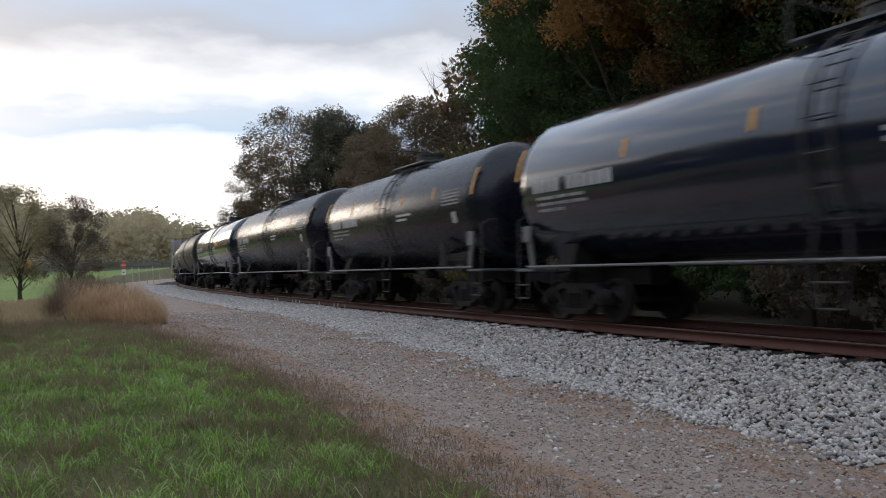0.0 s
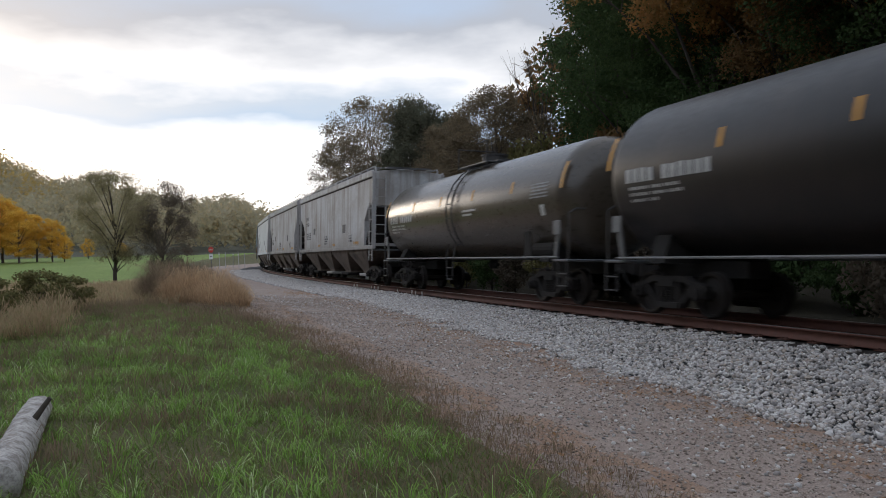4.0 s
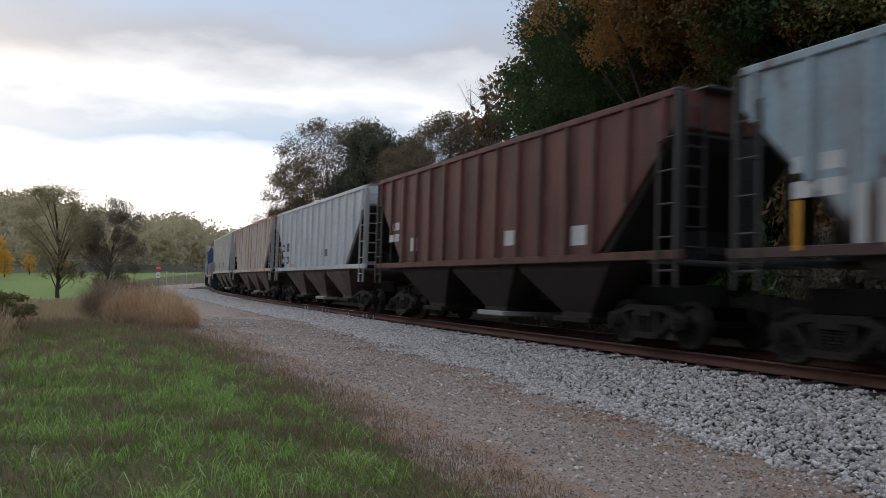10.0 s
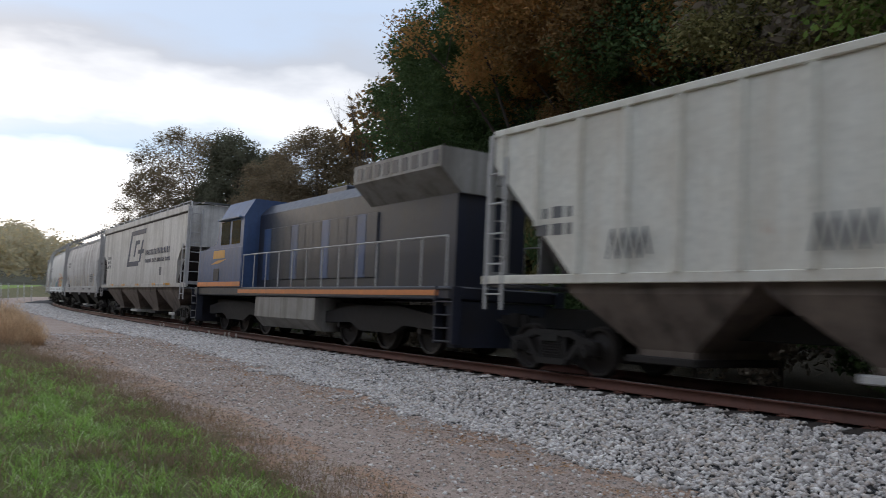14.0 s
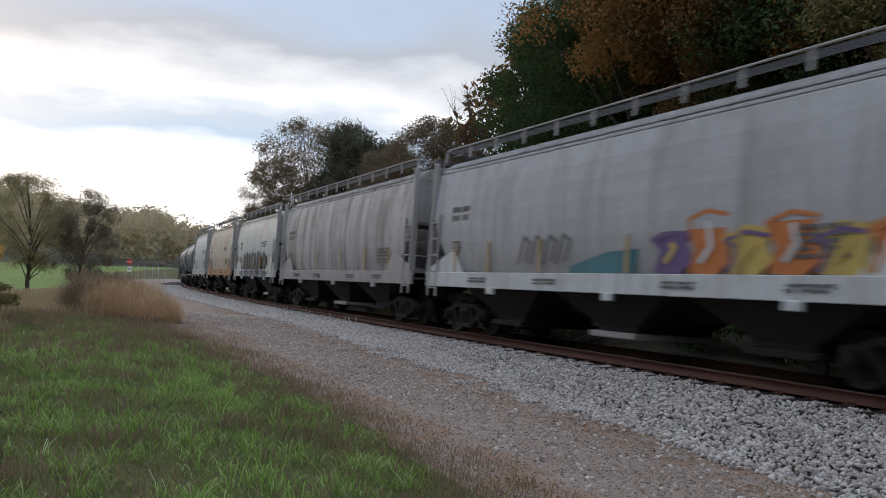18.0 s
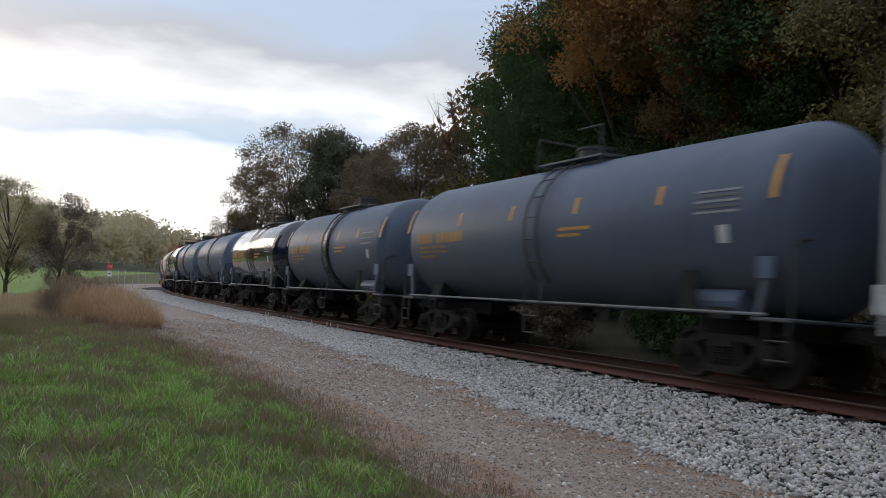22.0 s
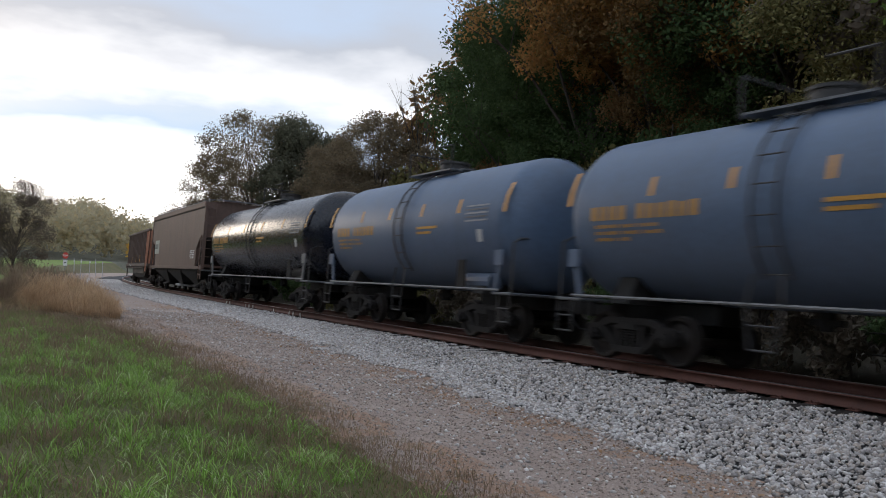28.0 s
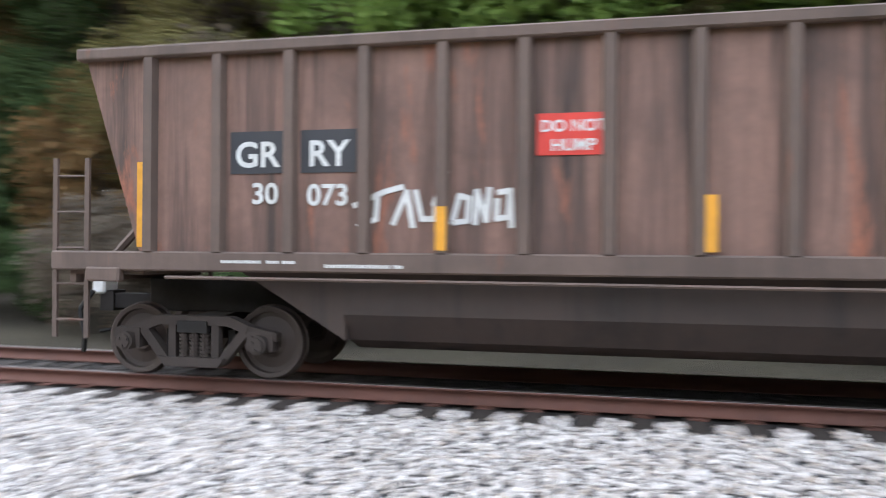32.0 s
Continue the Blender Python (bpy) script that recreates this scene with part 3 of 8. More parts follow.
def line_coords(x, y):
    """s and d of many places."""
    x, y = np.atleast_1d(x).astype(float), np.atleast_1d(y).astype(float)
    c = slice(None, None, 8)
    cx, cy, cs, ct = _x[c], _y[c], _s[c], _th[c]
    out_s, out_d = np.empty(len(x)), np.empty(len(x))
    for a in range(0, len(x), 2000):
        xa, ya = x[a:a + 2000, None], y[a:a + 2000, None]
        i = np.argmin((cx - xa) ** 2 + (cy - ya) ** 2, 1)
        dx, dy = xa[:, 0] - cx[i], ya[:, 0] - cy[i]
        out_s[a:a + 2000] = cs[i] + dx * np.cos(ct[i]) + dy * np.sin(ct[i])
        out_d[a:a + 2000] = -dx * np.sin(ct[i]) + dy * np.cos(ct[i])
    return out_s, out_d


CENTRE = -0.83


# ---- ground ----
def smooth01(a, b, x):
    t = np.clip((x - a) / (b - a), 0, 1)
    return t * t * (3 - 2 * t)


def waves(x, y, seed, scale, amp):
    r = np.random.RandomState(seed)
    out = np.zeros_like(x, dtype=float)
    for k in range(7):
        a, f, p = r.rand() * 6.28, (0.6 + 1.6 * r.rand()) / scale, r.rand() * 6.28
        out += np.sin((x * np.cos(a) + y * np.sin(a)) * f * 6.28 + p)
    return out * amp / 3


def ground_z(x, y):
    x, y = np.asarray(x, float), np.asarray(y, float)
    shape = x.shape
    s, d = line_coords(x.ravel(), y.ravel())
    xf, yf = x.ravel(), y.ravel()
    g = TIE_TOP + 0.00186 * np.clip(s, -60, 160)
    # verge and gravel road beside the ballast
    near = np.minimum(0.072 + 0.0295 * np.clip(s, -16, 30) + 0.0678 * np.clip(d, 2.6, 9.0), g - 0.02 + 0.035 * np.clip(d - 2, 0, 7))
    field = np.interp(yf, [-200, 0, 10, 20, 32, 48, 66, 80, 100, 130, 170, 260], [0.3, 0.35, 0.62, 0.8, 0.7, 0.1, -0.55, -0.6, 0.5, 1.9, 3.0, 4.0])
    left = smooth01(8.0, 13.0, d)
    z = near * (1 - left) + field * left
    # ballast prism
    bal = g - 0.03 - np.clip(d - 0.62, 0, 9) * 0.235
    z = np.where(d > 0.4, np.maximum(z, bal), z)
    z = np.where((d <= 0.4) & (d > -2.1), g - 0.035, z)
    far_side = np.maximum(g - 0.03 - np.clip(-2.3 - d, 0, 9) * 0.3, g - 0.55)
    bank = g - 0.55 + 0.10 * np.clip(-8 - d, 0, 60) + 0.0 * d
    z = np.where(d <= -2.1, np.maximum(far_side, bank), z)
    z = z + waves(xf, yf, 5, 3.2, 0.018) * (d > 3.0) + waves(xf, yf, 9, 14.0, 0.05) * (d > 9)
    # wooded hills beyond the meadow
    r = np.hypot(xf, yf)
    yaw = np.degrees(np.arctan2(-xf, yf))
    top = np.interp(yaw, [-180, -40, -5, 4, 11, 13.5, 15.5, 18, 22, 24, 27, 30, 36, 60, 100, 180], [2, 2, 2.0, 1.4, 1.1, 2.2, 3.7, 3.3, 4.2, 4.6, 4.9, 6.7, 8.0, 6.0, 4, 2])
    hill = smooth01(190, 430, r) * (430 * np.tan(np.radians(top)) - 11.0) + smooth01(430, 900, r) * 10
    z = z + np.where(r > 190, np.maximum(hill, 0), 0)
    return z.reshape(shape)


def ground_at(x, y):
    return float(ground_z(np.array([x]), np.array([y]))[0])


def axis_steps(lo, hi, fine_lo, fine_hi, fine, grow=1.22):
    mid = list(np.arange(fine_lo, fine_hi + 1e-6, fine))
    a, st = [], fine
    v = fine_lo
    while v > lo:
        st *= grow
        v -= st
        a.append(max(v, lo))
    b, st, v = [], fine, fine_hi
    while v < hi:
        st *= grow
        v += st
        b.append(min(v, hi))
    return np.array(sorted(set(a)) + mid + b)


def build_ground():
    """One sheet in lines along and across the track, out to the horizon."""
    dd = axis_steps(-1400, 1500, -4.0, 13.0, 0.2, 1.16)
    ss = axis_steps(-1500, 1800, -36.0, 26.0, 0.4, 1.10)
    sc = np.clip(ss, S_LO + 1, S_HI - 1)
    # far from the line the sheet runs straight on
    bx, by = np.interp(sc, _s, _x), np.interp(sc, _s, _y)
    nx, ny = -np.sin(np.interp(sc, _s, _th)), np.cos(np.interp(sc, _s, _th))
    X = np.empty((len(ss), len(dd)))
    Y = np.empty_like(X)
    x0, y0, t0 = 1.8258, 21.6296, radians(111.985)
    for j, d in enumerate(dd):
        w = 1 - smooth01(25, 90, abs(d))
        sx, sy = x0 + math.cos(t0) * ss - math.sin(t0) * d, y0 + math.sin(t0) * ss + math.cos(t0) * d
        ww = w * (1 - smooth01(150, 330, np.abs(ss)))
        X[:, j] = (bx + nx * d) * ww + sx * (1 - ww)
        Y[:, j] = (by + ny * d) * ww + sy * (1 - ww)
    Z = ground_z(X, Y)
    ns, nd = X.shape
    co = np.stack([X.ravel(), Y.ravel(), Z.ravel()], 1)
    ii = np.arange(ns * nd).reshape(ns, nd)
    idx = np.stack([ii[:-1, :-1].ravel(), ii[:-1, 1:].ravel(), ii[1:, 1:].ravel(), ii[1:, :-1].ravel()], 1)
    me = fast_mesh("ground", co, idx, 4, M_TURF)
    for m in (M_BED, M_DIRT, M_ROAD, M_MEADOW, M_WOODFLOOR, M_HILL, M_BED_DARK):
        me.materials.append(m)
    cx, cy = X[:-1, :-1] * 0.25 + X[1:, 1:] * 0.25 + X[:-1, 1:] * 0.25 + X[1:, :-1] * 0.25, Y[:-1, :-1] * 0.25 + Y[1:, 1:] * 0.25 + Y[:-1, 1:] * 0.25 + Y[1:, :-1] * 0.25
    s, d = line_coords(cx.ravel(), cy.ravel())
    fx, fy = cx.ravel(), cy.ravel()
    wob = waves(fx, fy, 3, 2.3, 0.16)
    mi = np.zeros(len(s), np.int32)
    mi[d < 6.75 + wob + 0.1 * np.clip(s + 8, 0, 14)] = 3
    rag = waves(fx, fy, 8, 0.8, 0.2)
    mi[(d < 3.5 + wob * 1.6 + rag * 3.0) & (d > 2.6) & (s < 14)] = 2
    mi[(d > 5.9 + wob) & (d < 6.5 + rag * 2.5) & (s < 14)] = 2
    mi[d < 2.82 + wob * 1.3 + rag] = 1
    mi[d < 0.25] = 7
    mi[d < -4.2] = 5
    r = np.hypot(fx, fy)
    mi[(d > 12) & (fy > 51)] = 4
    mi[(r > 185)] = 6
    me.polygons.foreach_set("material_index", mi)
    me.polygons.foreach_set("use_smooth", [True] * len(me.polygons))
    me.update()
    flip = me.polygons[0].normal.z < 0
    if flip:
        me.flip_normals()
    ob = new("ground", me)
    tagged(ob, "grassy verge, gravel road and stone ballast beside the track", "ground", kind="structure")
    return ob


ground = build_ground()


# ---- rails and ties ----
def sweep_rail(name, d, parent, mats):
    ss = np.concatenate([np.arange(-560, -60, 8.0), np.arange(-60, 120, 1.0), np.arange(120, 560, 6.0)])
    prof = [(-0.07, 0.0), (0.07, 0.0), (0.07, 0.018), (0.012, 0.035), (0.012, 0.135), (0.036, 0.148), (0.036, 0.178), (0.028, 0.185), (-0.028, 0.185), (-0.036, 0.178), (-0.036, 0.148), (-0.012, 0.135), (-0.012, 0.035), (-0.07, 0.018)]
    k = len(prof)
    co = np.concatenate([np.stack(np.broadcast_arrays(*on_line(ss, d + a, b)), 1)[:, None] for a, b in prof], 1).reshape(-1, 3)
    n = len(ss)
    idx = []
    for i in range(k):
        j = (i + 1) % k
        a = np.arange(n - 1) * k
        idx.append(np.stack([a + i, a + j, a + k + j, a + k + i], 1))
    me = fast_mesh(name, co, np.concatenate(idx), 4, mats[0])
    me.materials.append(mats[1])
    mi = np.zeros((k, n - 1), np.int32)
    mi[6:9] = 1
    me.polygons.foreach_set("material_index", mi.ravel())
    ob = new(name, me)
    ob.parent = parent
    return ob


track = empty("railway_track")
tagged(track, "single railway track with rusty rails on timber ties", "railway track", kind="structure")
sweep_rail("rail", -0.08, track, (M_RAIL, M_RAILTOP))
sweep_rail("rail", -1.58, track, (M_RAIL, M_RAILTOP))


TIE_AT = []


def build_ties():
    meshes = []
    for k in range(4):
        bm = bevelled(-1.4, 1.4, -0.115, 0.115, -0.17, 0.0, 0.012)
        for v in bm.verts:
            v.co.x += random.uniform(-0.03, 0.03)
            v.co.z += random.uniform(-0.008, 0.004)
        me = bpy.data.meshes.new("tie")
        bm.to_mesh(me)
        bm.free()
        me.materials.append(M_TIE)
        meshes.append(me)
    plate = bpy.data.meshes.new("tie_plate")
    bm = bmesh.new()
    box(bm, -0.17, 0.17, -0.09, 0.09, 0, 0.014)
    for sx in (-0.1, 0.1):
        for sy in (-0.05, 0.05):
            box(bm, sx - 0.012, sx + 0.012, sy - 0.012, sy + 0.012, 0.014, 0.04)
    bm.to_mesh(plate)
    bm.free()
    plate.materials.append(M_RAIL)
    s, i = -28.0, 0
    while s < 62:
        x, y, z = on_line(s, CENTRE + random.uniform(-0.04, 0.04), -0.012)
        TIE_AT.append(s)
        ob = mesh_part("tie", meshes[i % 4], None, track)
        ob.matrix_basis = pose(x, y, z, 0, random.uniform(-0.4, 0.4), math.degrees(heading(s)) - 90 + random.uniform(-1, 1))
        if -24 < s < 14:
            for dd in (-0.08,):
                x, y, z = on_line(s, dd, -0.012)
                p = mesh_part("tie_plate", plate, None, ob)
                p.matrix_parent_inverse = ob.matrix_basis.inverted()
                p.matrix_basis = pose(x, y, z, 0, 0, math.degrees(heading(s)) - 90)
        s += 0.585 + random.uniform(-0.02, 0.02)
        i += 1


# ---- wheels and trucks ----
def shared(fn):
    store = {}

    def get(*a):
        if a not in store:
            store[a] = fn(*a)
        return store[a]
    return get


def bm_mesh(name, bm, mat, smooth=False):
    me = bpy.data.meshes.new(name)
    bm.to_mesh(me)
    bm.free()
    me.materials.append(mat)
    if smooth:
        me.polygons.foreach_set("use_smooth", [True] * len(me.polygons))
    return me


@shared
def wheelset_mesh(rad, dusty=False):
    bm = bmesh.new()
    for sgn in (-1, 1):
        prof = [(0.0, 0.10), (0.03, 0.14), (0.0, 0.19), (-0.02, rad * 0.72), (-0.01, rad - 0.07), (0.045, rad - 0.06), (0.055, rad - 0.012), (0.05, rad), (-0.06, rad + 0.004), (-0.075, rad + 0.025), (-0.095, rad + 0.02), (-0.095, rad - 0.06), (-0.05, rad * 0.7), (-0.05, 0.15), (-0.1, 0.1)]
        seg = 28
        rings = [[bm.verts.new((r * math.cos(i * math.tau / seg), sgn * (0.76 + w), r * math.sin(i * math.tau / seg))) for i in range(seg)] for w, r in prof]
        for A, B in zip(rings[:-1], rings[1:]):
            for i in range(seg):
                j = (i + 1) % seg
                bm.faces.new((A[i], A[j], B[j], B[i]))
        bm.faces.new(rings[0])
        tube(bm, (0, sgn * 0.76, 0), (0, sgn * 1.12, 0), 0.075, 12)
        for k in range(3):
            a = k * math.tau / 3
            tube(bm, (0.06 * math.cos(a), sgn * 1.12, 0.06 * math.sin(a)), (0.06 * math.cos(a), sgn * 1.14, 0.06 * math.sin(a)), 0.017, 6)
    tube(bm, (0, -0.76, 0), (0, 0.76, 0), 0.085, 12)
    bmesh.ops.recalc_face_normals(bm, faces=list(bm.faces))
    return bm_mesh("wheelset", bm, M_WHEEL_BROWN if dusty else M_WHEEL, False)


@shared
def side_frame_mesh(dusty=False):
    """Cast truck side: arch bar top, dropped middle, with the two windows and the spring seat."""
    bm = bmesh.new()
    z = 0.46
    outer = [(-1.1, z - 0.06), (-1.1, z + 0.12), (-0.72, z + 0.2), (-0.5, z + 0.3), (0.5, z + 0.3), (0.72, z + 0.2), (1.1, z + 0.12), (1.1, z - 0.06)]
    prism(bm, outer[1:3] + [(-0.72, z + 0.1), (-1.1, z + 0.02)], "y", -0.07, 0.07)
    prism(bm, [(0.72, z + 0.2), (1.1, z + 0.12), (1.1, z + 0.02), (0.72, z + 0.1)], "y", -0.07, 0.07)
    prism(bm, [(-0.74, z + 0.2), (-0.5, z + 0.3), (0.5, z + 0.3), (0.74, z + 0.2), (0.7, z + 0.1), (0.45, z + 0.19), (-0.45, z + 0.19), (-0.7, z + 0.1)], "y", -0.08, 0.08)
    prism(bm, [(-0.75, z + 0.12), (-0.62, z + 0.14), (-0.3, z - 0.26), (-0.42, z - 0.28)], "y", -0.07, 0.07)
    prism(bm, [(0.75, z + 0.12), (0.62, z + 0.14), (0.3, z - 0.26), (0.42, z - 0.28)], "y", -0.07, 0.07)
    prism(bm, [(-0.44, z - 0.2), (0.44, z - 0.2), (0.36, z - 0.31), (-0.36, z - 0.31)], "y", -0.12, 0.12)
    prism(bm, [(-0.34, z + 0.22), (-0.24, z + 0.22), (-0.24, z - 0.22), (-0.34, z - 0.22)], "y", -0.06, 0.06)
    prism(bm, [(0.34, z + 0.22), (0.24, z + 0.22), (0.24, z - 0.22), (0.34, z - 0.22)], "y", -0.06, 0.06)
    for sx in (-0.89, 0.89):
        prism(bm, [(sx - 0.17, z - 0.1), (sx - 0.17, z + 0.14), (sx + 0.17, z + 0.14), (sx + 0.17, z - 0.1), (sx + 0.12, z - 0.1), (sx + 0.1, z + 0.08), (sx - 0.1, z + 0.08), (sx - 0.12, z - 0.1)], "y", -0.09, 0.09)
    return bm_mesh("side_frame", bm, M_TRUCK_BROWN if dusty else M_TRUCK)


@shared
def spring_mesh(dusty=False):
    bm = bmesh.new()
    for sx in (-0.14, 0.0, 0.14):
        for k in range(6):
            zz = 0.27 + k * 0.048
            tube(bm, (sx, 0, zz), (sx, 0, zz + 0.026), 0.066, 10)
        tube(bm, (sx, 0, 0.26), (sx, 0, 0.56), 0.045, 8)
    return bm_mesh("spring_pack", bm, M_TRUCK_BROWN if dusty else M_TRUCK)


@shared
def bearing_mesh(dusty=False):
    bm = bmesh.new()
    tube(bm, (0, -0.10, 0), (0, 0.06, 0), 0.115, 14)
    tube(bm, (0, -0.13, 0), (0, -0.10, 0), 0.085, 14)
    for k in range(3):
        a = k * math.tau / 3 + 0.4
        tube(bm, (0.055 * math.cos(a), -0.15, 0.055 * math.sin(a)), (0.055 * math.cos(a), -0.12, 0.055 * math.sin(a)), 0.018, 6)
    return bm_mesh("bearing_cap", bm, M_TRUCK_BROWN if dusty else M_TRUCK)


@shared
def bolster_mesh():
    bm = bmesh.new()
    prism(bm, [(-1.1, 0.56), (-0.5, 0.48), (0.5, 0.48), (1.1, 0.56), (1.1, 0.7), (0.4, 0.76), (-0.4, 0.76), (-1.1, 0.7)], "x", -0.2, 0.2)
    tube(bm, (0, 0, 0.74), (0, 0, 0.86), 0.2, 14)
    for sy in (-0.76, 0.76):
        for sx in (-0.42, 0.42):
            box(bm, sx - 0.05, sx + 0.05, sy - 0.12, sy + 0.12, 0.3, 0.58)
    for sx in (-0.42, 0.42):
        tube(bm, (sx, -0.76, 0.36), (sx, 0.76, 0.36), 0.05, 8)
    return bm_mesh("truck", bm, M_UNDER)


spinning = []


def add_truck(car, x, rad=0.42, spin=False, dusty=False):
    t = mesh_part("truck", bolster_mesh(), None, car, "grimy two-axle freight truck")
    t.location = (x, 0, 0)
    for sy in (-1, 1):
        f = mesh_part("side_frame", side_frame_mesh(dusty), None, t)
        f.location = (0, sy * 1.0, 0)
        g = tagged(mesh_part("spring_pack", spring_mesh(dusty), None, t), kind="stuff")
        g.location = (0, sy * 1.02, 0)
        for sx in (-0.89, 0.89):
            b = mesh_part("bearing_cap", bearing_mesh(dusty), None, t)
            b.matrix_basis = pose(sx, sy * 1.06, rad, 0, 0, 0 if sy < 0 else 180)
    for sx in (-0.89, 0.89):
        w = mesh_part("wheelset", wheelset_mesh(rad, dusty), None, t)
        w.location = (sx, 0, rad)
        if spin:
            spinning.append((w, sx, rad))
    return t


@shared
def coupler_mesh():
    bm = bmesh.new()
    box(bm, 0, 0.75, -0.1, 0.1, 0.76, 0.96)
    prism(bm, [(0.7, -0.14), (0.98, -0.17), (1.02, -0.05), (0.86, 0.02), (0.9, 0.15), (0.7, 0.14)], "z", 0.72, 1.0)
    return bm_mesh("coupler", bm, M_TRUCK)


@shared
def air_hose_mesh():
    bm = bmesh.new()
    pipe(bm, [(0.5, -0.3, 0.86), (0.72, -0.32, 0.78), (0.86, -0.3, 0.55), (0.98, -0.2, 0.42), (1.1, -0.12, 0.4)], 0.025, 6)
    return bm_mesh("air_hose", bm, M_UNDER)


def add_couplers(car, half):
    for sgn in (-1, 1):
        c = mesh_part("coupler", coupler_mesh(), None, car)
        c.matrix_basis = pose(sgn * (half - 0.98), 0, 0, 0, 0, 0 if sgn > 0 else 180)
        h = mesh_part("air_hose", air_hose_mesh(), None, car)
        h.matrix_basis = pose(sgn * (half - 0.98), 0, 0, 0, 0, 0 if sgn > 0 else 180)


def ladder(name, parent, x0, x1, y, z0, z1, rungs, mat, r=0.016, axis="x"):
    """Two stiles and round rungs; axis 'x' stands in the side, 'y' across the end (x0, x1 are then y and y stands for x)."""
    bm = bmesh.new()
    for a in (x0, x1):
        if axis == "x":
            box(bm, a - 0.03, a + 0.03, y - 0.02, y + 0.02, z0, z1)
        else:
            box(bm, y - 0.02, y + 0.02, a - 0.03, a + 0.03, z0, z1)
    lad = part(name, bm, mat, parent)
    for k in range(rungs):
        bm = bmesh.new()
        z = z0 + (k + 0.5) * (z1 - z0) / rungs
        p, q = ((x0, y, z), (x1, y, z)) if axis == "x" else ((y, x0, z), (y, x1, z))
        tube(bm, p, q, r, 6)
        part("rung", bm, mat, lad)
    return lad


def bars(name, parent, x0, z0, widths, h, mat, y, gap=0.06, rows=1, row_gap=0.5, seed=0):
    """Unreadable lettering as plain bars on the near side."""
    rnd = random.Random(seed)
    bm = bmesh.new()
    for r in range(rows):
        x = x0
        for w in widths:
            ww = w * rnd.uniform(0.8, 1.0) if rows > 1 else w
            z = z0 - r * h * (1 + row_gap)
            # words break into letter-wide bars
            k = max(1, round(ww / (h * 0.95))) if h < 0.32 and ww > h * 1.6 else 1
            for q in range(k):
                if k > 5 and rnd.random() < 0.14:
                    continue
                box(bm, x + ww * q / k, x + ww * (q + (0.6 if h > 0.17 else 0.76) if k > 1 else 1) / k, y - 0.004, y, z, z + h * (rnd.uniform(0.85, 1) if k > 1 else 1))
            x += w + gap
    ob = part(name, bm, mat, parent)
    if len(ob.data.polygons) > 6:
        tagged(ob, kind="stuff")
    return ob


# ---- rail cars ----
MARK_UP = -0.10
M_FADED = paint("faded_white_stencil", (0.30, 0.31, 0.32), 0.6, 0.4)
M_DULLYELLOW = paint("dull_yellow_reflector", (0.46, 0.33, 0.13), 0.5, 0.4, (0.25, 0.18, 0.09))


def car_root(name, label, category):
    ob = empty(name)
    tagged(ob, label, category, group="cars of the passing freight train")
    return ob


